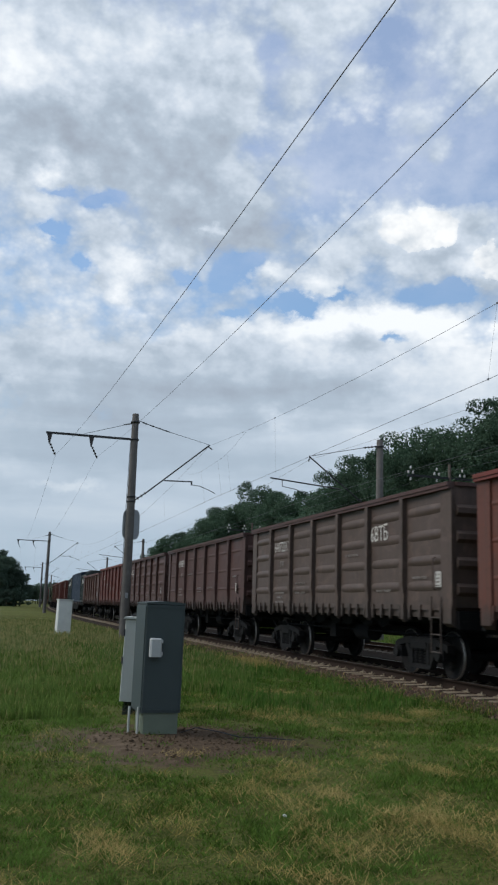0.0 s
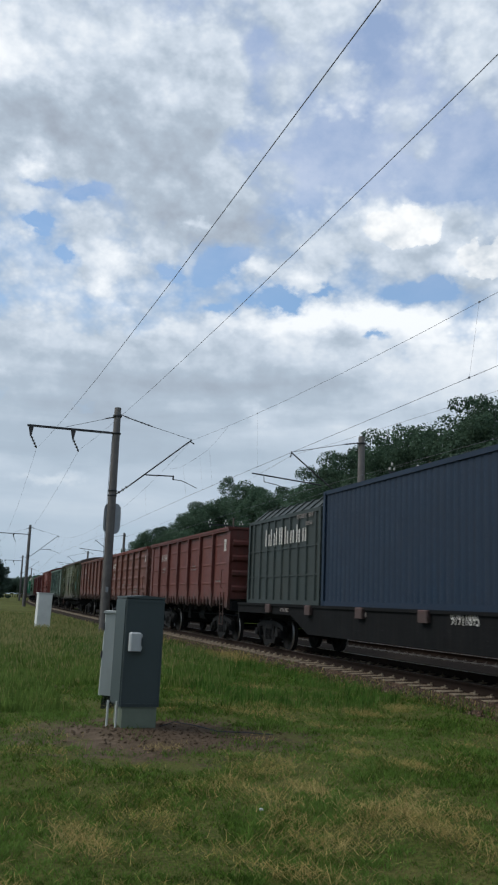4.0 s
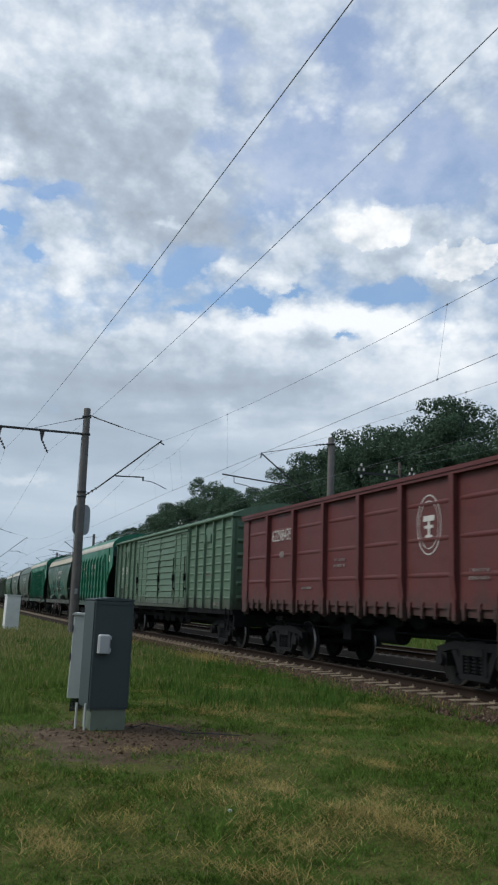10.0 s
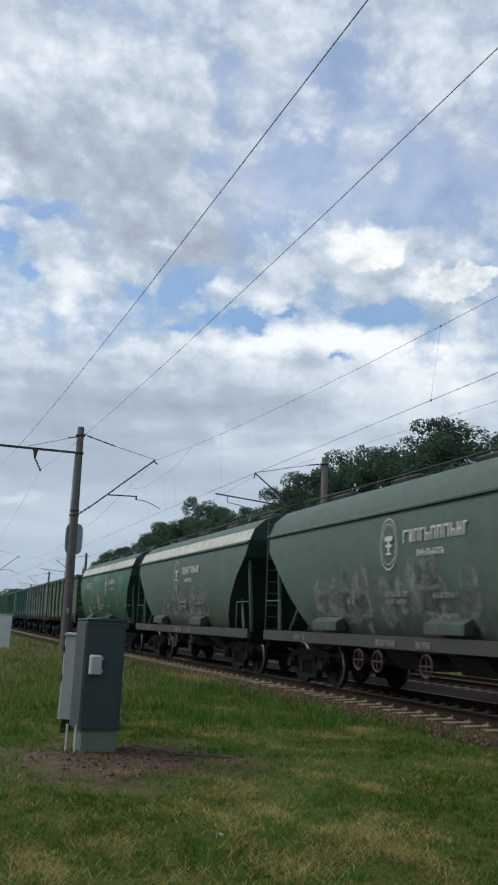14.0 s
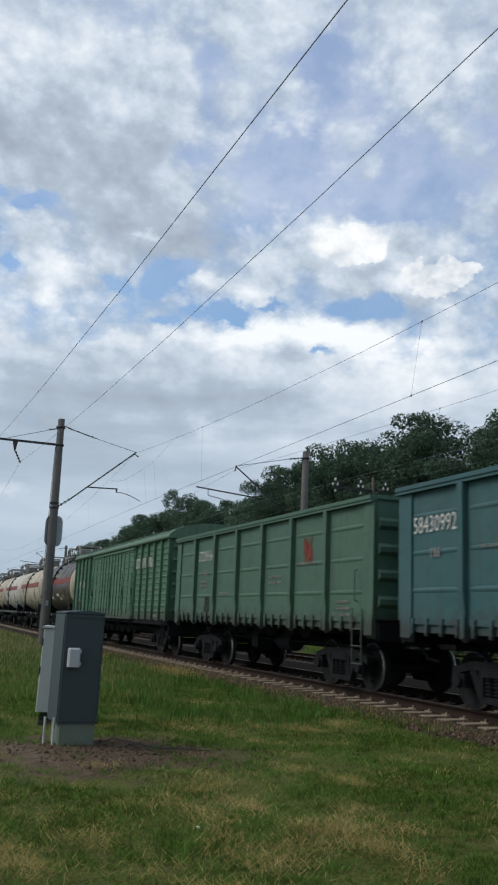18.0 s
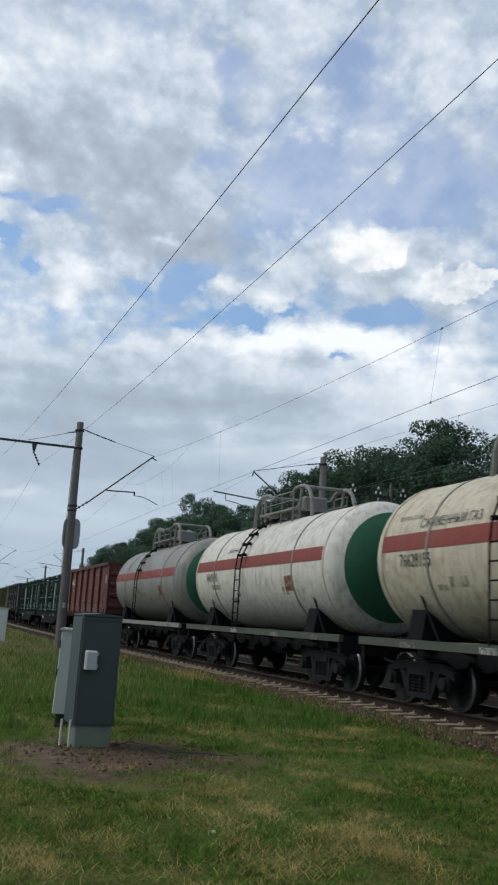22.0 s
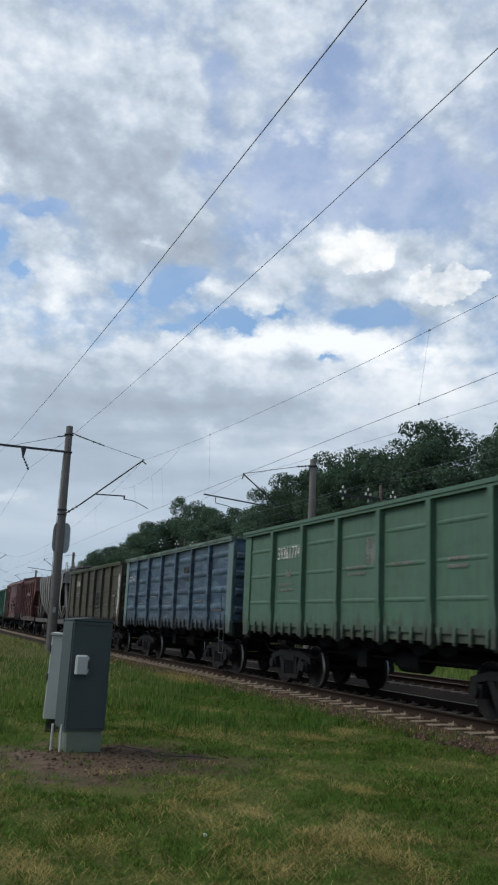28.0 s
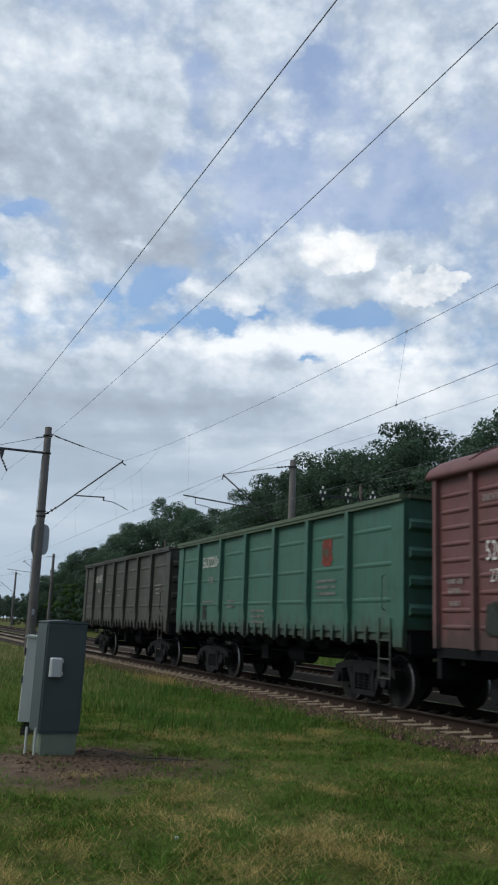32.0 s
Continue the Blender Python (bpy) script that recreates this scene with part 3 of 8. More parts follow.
def stone_material():
    m, nt, b = material("ballast_stone", 0.9)
    g = nt.nodes.new("ShaderNodeNewGeometry")
    col = ramp(nt, g.outputs["Random Per Island"], ((0.0, (0.020, 0.013, 0.009)), (0.5, (0.052, 0.033, 0.021)), (0.88, (0.094, 0.056, 0.034)), (1.0, (0.18, 0.14, 0.10))))
    nt.links.new(col, b.inputs["Base Color"])
    return m


STONES = stone_material()

# ---- mesh kit ----
class Kit:
    """Collects simple solids into one mesh."""

    def __init__(self):
        self.v, self.f, self.mi, self.slot, self.smooth = [], [], [], 0, []

    def add(self, verts, faces, smooth=False):
        o = len(self.v)
        self.v += [tuple(p) for p in verts]
        self.f += [tuple(i + o for i in f) for f in faces]
        self.mi += [self.slot] * len(faces)
        self.smooth += [smooth] * len(faces)
        return self

    def box(self, x0, x1, y0, y1, z0, z1):
        v = [(x, y, z) for x in (x0, x1) for y in (y0, y1) for z in (z0, z1)]
        return self.add(v, [(0, 1, 3, 2), (4, 6, 7, 5), (0, 4, 5, 1), (2, 3, 7, 6), (0, 2, 6, 4), (1, 5, 7, 3)])

    def cbox(self, c, s):
        return self.box(c[0] - s[0] / 2, c[0] + s[0] / 2, c[1] - s[1] / 2, c[1] + s[1] / 2, c[2] - s[2] / 2, c[2] + s[2] / 2)

    def bevel_box(self, x0, x1, y0, y1, z0, z1, c):
        """A box with its four long edges along z and its top edges cut by c."""
        ring = [(x0 + c, y0), (x1 - c, y0), (x1, y0 + c), (x1, y1 - c), (x1 - c, y1), (x0 + c, y1), (x0, y1 - c), (x0, y0 + c)]
        inner = [(min(max(x, x0 + c), x1 - c), min(max(y, y0 + c), y1 - c)) for x, y in ring]
        v = [(x, y, z0) for x, y in ring] + [(x, y, z1 - c) for x, y in ring] + [(x, y, z1) for x, y in inner]
        f = [tuple(reversed(range(8)))]
        for k in (0, 8):
            f += [(k + i, k + (i + 1) % 8, k + 8 + (i + 1) % 8, k + 8 + i) for i in range(8)]
        f.append(tuple(range(16, 24)))
        return self.add(v, f)

    def extrude(self, profile, axis, a, b, caps=True, smooth=False):
        """Profile of 2D points (the two other axes in order x, y, z) swept along an axis from a to b."""
        n = len(profile)
        v = []
        for t in (a, b):
            for p, q in profile:
                v.append({"x": (t, p, q), "y": (p, t, q), "z": (p, q, t)}[axis])
        f = [(i, (i + 1) % n, n + (i + 1) % n, n + i) for i in range(n)]
        self.add(v, f, smooth)
        if caps:
            self.add(v, [tuple(reversed(range(n))), tuple(range(n, 2 * n))])
        return self

    def tube(self, p, q, r, r2=None, n=8, caps=True, smooth=True):
        p, q = Vector(p), Vector(q)
        d = (q - p).normalized()
        s = d.orthogonal().normalized()
        u = d.cross(s)
        r2 = r if r2 is None else r2
        v = [tuple(p + (s * math.cos(a) + u * math.sin(a)) * r) for a in (2 * math.pi * i / n for i in range(n))]
        v += [tuple(q + (s * math.cos(a) + u * math.sin(a)) * r2) for a in (2 * math.pi * i / n for i in range(n))]
        self.add(v, [(i, (i + 1) % n, n + (i + 1) % n, n + i) for i in range(n)], smooth)
        if caps:
            self.add(v, [tuple(reversed(range(n))), tuple(range(n, 2 * n))])
        return self

    def pipe(self, points, r, n=6):
        for p, q in zip(points, points[1:]):
            self.tube(p, q, r, n=n)
        return self

    def lathe(self, profile, axis="y", n=24, smooth=True):
        """Profile of (along, radius) turned round an axis through the origin."""
        v = []
        for t, r in profile:
            for i in range(n):
                a = 2 * math.pi * i / n
                c, s = r * math.cos(a), r * math.sin(a)
                v.append({"x": (t, c, s), "y": (c, t, s), "z": (c, s, t)}[axis])
        f = []
        for k in range(len(profile) - 1):
            f += [(k * n + i, k * n + (i + 1) % n, (k + 1) * n + (i + 1) % n, (k + 1) * n + i) for i in range(n)]
        return self.add(v, f, smooth)

    def moved(self, m):
        self.v = [tuple(m @ Vector(p)) for p in self.v]
        return self

    def mesh(self, name, slots=1):
        me = bpy.data.meshes.new(name)
        me.from_pydata(self.v, [], self.f)
        me.polygons.foreach_set("material_index", self.mi)
        me.polygons.foreach_set("use_smooth", self.smooth)
        for _ in range(slots):
            me.materials.append(None)
        bm = bmesh.new()
        bm.from_mesh(me)
        if not any(self.smooth):
            bmesh.ops.remove_doubles(bm, verts=bm.verts, dist=0.00002)
        bmesh.ops.recalc_face_normals(bm, faces=bm.faces)
        bm.to_mesh(me)
        bm.free()
        return me


CACHE = {}


def shared(key, make, slots=1):
    """The mesh of that key, built once."""
    if key not in CACHE:
        CACHE[key] = make().mesh(str(key[0]), slots)
    return CACHE[key]


def part(name, mesh, mat, parent=None, label="", at=None):
    """One mesh object under a thing or a part, with materials of its own on the shared mesh."""
    ob = new(name, mesh)
    for slot, m in zip(ob.material_slots, mat if isinstance(mat, (list, tuple)) else [mat]):
        slot.link = "OBJECT"
        slot.material = m
    if at is not None:
        ob.matrix_basis = at
    if parent is not None:
        ob.parent = parent
    if label:
        ob["label"] = label
    return ob


def thing(name, label, category, at=None, group="", kind=""):
    ob = new(name)
    ob.empty_display_size = 0.2
    if at is not None:
        ob.matrix_basis = at
    return tagged(ob, label, category, group, kind)


def np_mesh(name, verts, faces, mat):
    """A large mesh from arrays: verts (n, 3), faces (m, k)."""
    me = bpy.data.meshes.new(name)
    verts, faces = np.asarray(verts, np.float32), np.asarray(faces, np.int32)
    m, k = faces.shape
    me.vertices.add(len(verts))
    me.vertices.foreach_set("co", verts.ravel())
    me.loops.add(m * k)
    me.loops.foreach_set("vertex_index", faces.ravel())
    me.polygons.add(m)
    me.polygons.foreach_set("loop_start", np.arange(0, m * k, k, dtype=np.int32))
    me.update(calc_edges=True)
    me.materials.append(mat)
    return me


def bend(y):
    """Sideways shift of the line: straight near the camera, then a wide curve to the right."""
    return 1.9e-4 * max(0.0, min(y, 900.0) - 30.0) ** 2


def bend_np(y):
    return 1.9e-4 * np.maximum(0.0, np.minimum(y, 900.0) - 30.0) ** 2


TRACK, TRACK2 = 10.0, 15.6      # centre lines of the two tracks
RAIL_TOP, SLEEPER_TOP = 0.32, 0.15

# ---- ground, track, line equipment ----
def ground_height(u, y):
    """Height of the meadow at a distance u from the camera across the line."""
    z = 0.05 * math.sin(u * 0.9 + 1.3 * math.sin(y * 0.31)) * math.sin(y * 0.53 + 0.7)
    z += 0.02 * math.sin(u * 2.7 + y * 1.9)
    if u > 6.0:
        z *= max(0.0, 1 - (u - 6.0) / 1.5)
    z -= 0.03 * max(0.0, min(1.0, (u - 4.0) / 3.0))
    d = math.hypot((u - 2.3) / 1.6, (y - 11.5) / 1.5)
    z = z * min(1.0, d * 0.8) + 0.05 * max(0.0, 1 - d)
    return z


def make_ground():
    us = [-3000, -1500, -800, -400, -200, -100, -60, -40, -25, -15, -10] + [-7 + 0.35 * i for i in range(80)] + [22, 24, 27, 30, 34, 40, 60, 100, 200, 400, 900, 2000, 3500]
    ys = [-2500, -1000, -400, -150, -60, -25, -10, -4] + [0.4 * i for i in range(100)] + [41, 43, 46, 50, 55, 60, 70, 80, 95, 110, 130, 150, 175, 200, 250, 300, 350, 400, 450, 500, 600, 700, 800, 900, 1300, 2000, 3500]
    v = [(u + bend(y), y, ground_height(u, y) if -8 < u < 23 and -5 < y < 42 else -0.04) for u in us for y in ys]
    n = len(ys)
    f = [(a * n + b, (a + 1) * n + b, (a + 1) * n + b + 1, a * n + b + 1) for a in range(len(us) - 1) for b in range(n - 1)]
    me = np_mesh("ground", v, f, GROUND)
    me.polygons.foreach_set("use_smooth", [True] * len(f))
    tagged(new("ground", me), "flat green meadow with dry patches and trodden earth", "ground", kind="structure")


make_ground()


def sweep_y(profile, x0, y0, y1, step, closed=True):
    """Profile of (x, z) swept along the line."""
    ys = np.concatenate([np.arange(y0, min(y1, 60), step), np.arange(60, y1 + 1, step * 2)]) if y1 > 60 else np.arange(y0, y1 + step, step)
    n = len(profile)
    v = [(x0 + px + bend(y), y, pz) for y in ys for px, pz in profile]
    f = []
    for k in range(len(ys) - 1):
        for i in range(n if closed else n - 1):
            j = (i + 1) % n
            f.append((k * n + i, k * n + j, (k + 1) * n + j, (k + 1) * n + i))
    return v, f


BED = [(-2.15, -0.12), (-1.85, -0.03), (-1.5, 0.06), (-1.36, 0.12), (-1.2, 0.141), (0.0, 0.143), (1.4, 0.141), (2.2, 0.03), (3.0, -0.02), (3.3, -0.1)]
RAIL = [(-0.075, 0.0), (0.075, 0.0), (0.07, 0.015), (0.012, 0.035), (0.012, 0.13), (0.036, 0.14), (0.036, 0.17), (0.028, 0.176), (-0.028, 0.176), (-0.036, 0.17), (-0.036, 0.14), (-0.012, 0.13), (-0.012, 0.035), (-0.07, 0.015)]
SLEEPER_PROFILE = [(-0.135, -0.06), (0.135, -0.06), (0.115, 0.035), (0.10, 0.045), (-0.10, 0.045), (-0.115, 0.035)]


def sleeper_kit():
    k = Kit()
    k.extrude([(p, q - 0.045) for p, q in SLEEPER_PROFILE], "x", -1.35, 1.35)
    for x in (-0.76, 0.76):
        k.box(x - 0.16, x + 0.16, -0.09, 0.09, 0.0, 0.018)
        for s in (-0.11, 0.11):
            k.tube((x + s, 0, 0.01), (x + s, 0, 0.055), 0.02, n=6)
    return k


BED_FAR = [(-2.15, -0.12), (-1.85, -0.03), (-1.5, 0.06), (-1.36, 0.12), (-1.2, 0.141), (0.0, 0.143), (1.3, 0.141), (1.75, 0.02), (1.95, -0.12)]


def make_track(name, x0, label, near, tie, profile):
    bed = np_mesh("ballast_bed", *sweep_y(profile, x0, -120, 700, 1.2, False), BALLAST)
    root = tagged(new(name, bed), label, "railway track", kind="structure")
    for side in (-0.795, 0.795):
        v, f = sweep_y([(side + a, SLEEPER_TOP - 0.005 + b) for a, b in RAIL], x0, -120, 700, 3.0)
        me = np_mesh("rail", v, f, RUST)
        me.materials.append(STEEL)
        n = len(RAIL)
        top = np.zeros(len(f), np.int32)
        for i in range(len(f)):
            if i % n in (7,):
                top[i] = 1
        me.polygons.foreach_set("material_index", top)
        rail = new("rail", me)
        rail.parent = root
    me = shared(("sleeper",), sleeper_kit)
    first, count = near
    for i in range(count):
        y = first + 0.543 * i
        skew = random.uniform(-0.6, 0.6)
        part("sleeper", me, tie, root, at=pose(x0 + bend(y) + random.uniform(-0.03, 0.03), y + random.uniform(-0.02, 0.02), SLEEPER_TOP - random.uniform(0, 0.004), 0, 0, skew - math.degrees(2 * 1.9e-4 * max(0, y - 30))))
    k = Kit()
    y = first + 0.543 * count
    while y < 420:
        k.box(x0 + bend(y) - 1.35, x0 + bend(y) + 1.35, y - 0.11, y + 0.11, 0.05, SLEEPER_TOP - 0.004)
        y += 0.543
    y = first - 0.543
    while y > -60:
        k.box(x0 - 1.35, x0 + 1.35, y - 0.11, y + 0.11, 0.02, SLEEPER_TOP - 0.004)
        y -= 0.543
    tagged(part("far_sleepers", k.mesh("far_sleepers"), tie, root), kind="stuff")


make_track("track_near", TRACK, "rusty rails on concrete sleepers in brown ballast", (6.0, 190), SLEEPER, BED)
make_track("track_far", TRACK2, "second track on concrete sleepers in brown ballast", (9.0, 90), SLEEPER_DARK, BED_FAR)


def stones():
    """Loose ballast on the shoulder next to the meadow and between the near sleepers."""
    rng = np.random.default_rng(4)
    base = np.array([(1, 0, 0), (-1, 0, 0), (0, 1, 0), (0, -1, 0), (0, 0, 1), (0, 0, -1)], float)
    tri = np.array([(0, 2, 4), (2, 1, 4), (1, 3, 4), (3, 0, 4), (2, 0, 5), (1, 2, 5), (3, 1, 5), (0, 3, 5)])
    n = 36000
    y = 9 + 46 * rng.random(n) ** 1.6
    u = np.where(rng.random(n) < 0.72, -1.36 - np.abs(rng.normal(0.0, 0.24, n)), rng.uniform(-1.36, -0.7, n))
    z = np.interp(u, [p[0] for p in BED], [p[1] for p in BED])
    r = rng.uniform(0.018, 0.045, n)
    verts = base[None] * rng.uniform(0.6, 1.25, (n, 6, 1)) * r[:, None, None]
    verts += np.stack([TRACK + u + bend_np(y), y, z + r * np.where(u > -1.36, -0.72, np.where(u > -1.5, -0.3, 0.35))], 1)[:, None, :]
    verts[:, :, :2] += rng.normal(0, 0.006, (n, 6, 2))
    faces = (tri[None] + 6 * np.arange(n)[:, None, None]).reshape(-1, 3)
    tagged(new("ballast_stones", np_mesh("ballast_stones", verts.reshape(-1, 3), faces, STONES)), "loose reddish brown crushed ballast stones", "ballast", kind="stuff")


stones()


# poles and overhead line
def pole_kit(h):
    return Kit().lathe([(-0.6, 0.24), (0, 0.235), (h * 0.5, 0.205), (h, 0.165), (h + 0.02, 0.15), (h + 0.02, 0.0)], "z", 18)


def insulator(k, p, q, n=4, r=0.075):
    p, q = Vector(p), Vector(q)
    k.tube(p, q, 0.025, n=6)
    for i in range(n):
        c = p.lerp(q, (i + 0.6) / (n + 0.2))
        d = (q - p).normalized() * 0.03
        k.tube(c - d, c + d, r, r * 0.55, n=10)


def bracket_pole(y, feeders, board):
    """Concrete pole on the meadow side with a cantilever over the near track."""
    root = thing("catenary_pole", "tall grey concrete pole with a steel cantilever over the track" if not feeders else "tall grey concrete pole carrying a cantilever and a feeder arm", "catenary pole", pose(6.6 + bend(y), y, -0.04), "poles of the electrified line")
    part("pole", shared(("pole", 10.9), lambda: pole_kit(10.9)), POLE_CONCRETE, root)
    k = Kit()
    k.tube((0.75, 0, 7.05), (3.84, 0, 9.66), 0.035, n=8)
    k.tube((3.75, 0, 9.58), (3.98, 0, 9.45), 0.03, n=6)
    k.tube((1.58, 0, 7.69), (2.98, 0, 7.73), 0.032, n=8)
    k.tube((2.98, 0, 7.76), (2.98, 0, 7.55), 0.04, n=6)
    k.pipe([(2.98, 0, 7.57), (3.4, 0, 7.54), (3.75, 0, 7.42), (4.2, 0, 7.22)], 0.018)
    part("cantilever", shared(("cantilever",), lambda: k), IRON, root)
    k2 = Kit()
    insulator(k2, (0.22, 0, 6.66), (0.78, 0, 7.08), 3, 0.085)
    k2.tube((0.05, 0, 6.66), (0.24, 0, 6.66), 0.04, n=6)
    part("cantilever_insulator", shared(("cins",), lambda: k2), GLASSY, root)
    k3 = Kit()
    k3.tube((0.15, 0, 10.6), (0.5, 0, 10.5), 0.022, n=6)
    insulator(k3, (0.35, 0, 10.52), (1.8, 0, 10.14), 4, 0.05)
    k3.tube((1.8, 0, 10.14), (3.86, 0, 9.66), 0.011, n=5)
    part("stay", shared(("stay",), lambda: k3), IRON, root)
    if feeders:
        k4 = Kit()
        k4.box(-4.28, -0.1, -0.05, 0.05, 9.58, 9.68)
        k4.tube((-0.1, 0, 10.45), (-2.45, 0, 9.72), 0.012, n=5)
        k4.tube((-0.1, 0.1, 10.45), (-0.55, 0.1, 10.35), 0.03, n=6)
        part("feeder_arm", shared(("feeder_arm",), lambda: k4), IRON, root)
        def hanger():
            k5 = Kit().extrude([(-0.13, 9.6), (0.13, 9.6), (0.04, 9.1), (-0.02, 9.1)], "y", -0.03, 0.03)
            insulator(k5, (0.04, 0, 9.12), (0.33, 0, 8.55), 4, 0.07)
            return k5
        for x in (-4.1, -2.1):
            part("feeder_insulator", shared(("feeder_ins",), hanger), GLASSY, root, at=pose(x, 0, 0))
    for z in (6.55, 6.78, 9.62, 10.5):
        part("clamp_band", shared(("clamp_band",), lambda: Kit().lathe([(-0.04, 0.17), (-0.04, 0.225), (0.04, 0.225), (0.04, 0.17)], "z", 14)), IRON, root, at=pose(0, 0, z))
    part("earth_wire", shared(("earth_wire",), lambda: Kit().pipe([(-0.26, -0.05, 0.5), (-0.24, -0.05, 6.5), (-0.19, 0.0, 9.5)], 0.012)), IRON, root)
    if board:
        ring = [(0.0 + 0.42 * math.copysign(abs(math.cos(a)) ** 0.5, math.cos(a)), 5.45 + 0.74 * math.copysign(abs(math.sin(a)) ** 0.45, math.sin(a))) for a in (2 * math.pi * i / 28 for i in range(28))]
        kb = Kit().extrude([(0.10 + p, q) for p, q in ring], "y", 0.235, 0.26)
        kb.box(-0.3, 0.5, 0.2, 0.235, 5.2, 5.24).box(-0.3, 0.5, 0.2, 0.235, 5.68, 5.72)
        part("signal_board", kb.mesh("signal_board"), SIGNBACK, root, "oval grey metal board seen from behind")
        part("pole_plate", Kit().box(-0.06, 0.06, -0.285, -0.225, 1.9, 2.15).mesh("pole_plate"), SIGNBACK, root)
    return root


def far_pole(y):
    root = thing("catenary_pole", "grey concrete pole with a cantilever over the far track", "catenary pole", pose(19.1 + bend(y), y, -0.04), "poles of the electrified line")
    part("pole", shared(("pole", 10.35), lambda: pole_kit(10.35)), POLE_CONCRETE, root)
    k = Kit()
    k.tube((-0.1, 0, 6.4), (-3.86, 0, 9.2), 0.035, n=8)
    k.tube((-3.84, 0, 9.25), (-3.9, 0, 8.95), 0.03, n=6)
    k.tube((-2.2, 0, 7.66), (-5.9, 0, 7.98), 0.035, n=8)
    k.pipe([(-5.28, 0, 7.93), (-5.26, 0, 7.6), (-4.6, 0, 7.5), (-4.0, 0, 7.3)], 0.018)
    part("cantilever", shared(("far_cantilever",), lambda: k), IRON, root)
    k2 = Kit()
    insulator(k2, (-0.15, 0, 10.02), (-0.95, 0, 9.88), 4, 0.06)
    k2.tube((-0.95, 0, 9.88), (-3.86, 0, 9.22), 0.016, n=5)
    k2.tube((0.1, 0, 10.02), (0.5, 0, 9.9), 0.02, n=5)
    part("stay", shared(("far_stay",), lambda: k2), IRON, root)
    for z in (6.4, 10.0):
        part("clamp_band", shared(("clamp_band",), lambda: Kit().lathe([(-0.04, 0.17), (-0.04, 0.225), (0.04, 0.225), (0.04, 0.17)], "z", 14)), IRON, root, at=pose(0, 0, z))
    return root


NEAR_POLES, FAR_POLES = (43.0, 124.0, 226.0, 330.0), (41.4, 121.0, 176.0, 250.0)
for i, y in enumerate(NEAR_POLES):
    bracket_pole(y, i < 3, i == 0)
for y in FAR_POLES:
    far_pole(y)


def wire(name, label, points, r):
    k = Kit()
    n = 5
    v = []
    for x, y, z in points:
        for i in range(n):
            a = 2 * math.pi * i / n
            v.append((x + r * math.cos(a), y, z + r * math.sin(a)))
    k.add(v, [(j * n + i, j * n + (i + 1) % n, (j + 1) * n + (i + 1) % n, (j + 1) * n + i) for j in range(len(points) - 1) for i in range(n)], True)
    return tagged(part(name, k.mesh(name), WIRE), label, "wire", "wires of the electrified line")


def span(p, q, sag, n=14):
    return [(p[0] + (q[0] - p[0]) * i / n, p[1] + (q[1] - p[1]) * i / n, p[2] + (q[2] - p[2]) * i / n - 4 * sag * (i / n) * (1 - i / n)) for i in range(n + 1)]


def line(supports, sag):
    pts = []
    for p, q in zip(supports, supports[1:]):
        s = span(p, q, sag * ((q[1] - p[1]) / 70.0) ** 2)
        pts += s if not pts else s[1:]
    return pts


def on(points, y):
    for p, q in zip(points, points[1:]):
        if p[1] <= y <= q[1]:
            t = (y - p[1]) / (q[1] - p[1])
            return tuple(p[i] + (q[i] - p[i]) * t for i in range(3))


feeder_out = [(1.384, -67, 5.707)] + [(2.83 + bend(y), y, 8.52) for y in NEAR_POLES[:3]]
feeder_in = [(2.668, -53, 6.487)] + [(4.82 + bend(y), y, 8.58) for y in NEAR_POLES[:3]]
wire("feeder_wire", "thin dark feeder wire strung between poles", line(feeder_out, 0.836), 0.005)
wire("feeder_wire", "thin dark feeder wire strung between poles", line(feeder_in, 0.785), 0.005)
mess = line([(10.4, -23, 9.55)] + [(10.42 + bend(y), y, 9.58) for y in NEAR_POLES], 1.35)
cont = line([(9.4, -23, 6.78), (10.2, 10, 6.68)] + [(10.78 if i % 2 == 0 else 9.6 + 0.0, y, 6.95) if i == 0 else (10.0 + bend(y), y, 6.95) for i, y in enumerate(NEAR_POLES)], 0.05)
wire("messenger_wire", "dark carrier wire sagging above the near track", mess, 0.0055)
wire("contact_wire", "dark contact wire level above the near track", cont, 0.0065)
mess2 = line([(15.5, -30, 9.1)] + [(15.24 + bend(y), y, 9.0) for y in FAR_POLES], 0.8)
cont2 = line([(15.4, -30, 6.75)] + [(15.2 + bend(y), y, 7.0) for y in FAR_POLES], 0.05)
wire("messenger_wire", "dark carrier wire sagging above the far track", mess2, 0.0055)
wire("contact_wire", "dark contact wire level above the far track", cont2, 0.006)
for upper, lower, ys in ((mess, cont, (-8, 4, 16.5, 32.3, 56, 68, 80, 92, 104, 114)), (mess2, cont2, (6, 14, 23.2, 32.6, 52, 64, 78, 92, 106))):
    for y in ys:
        a, b = on(upper, y), on(lower, y + 0.25)
        k = Kit().tube(a, b, 0.0025, n=4).cbox(a, (0.02, 0.06, 0.04)).cbox(b, (0.02, 0.06, 0.04))
        tagged(part("dropper", k.mesh("dropper"), WIRE), "thin hanger wire between carrier and contact wire", "wire", "droppers")


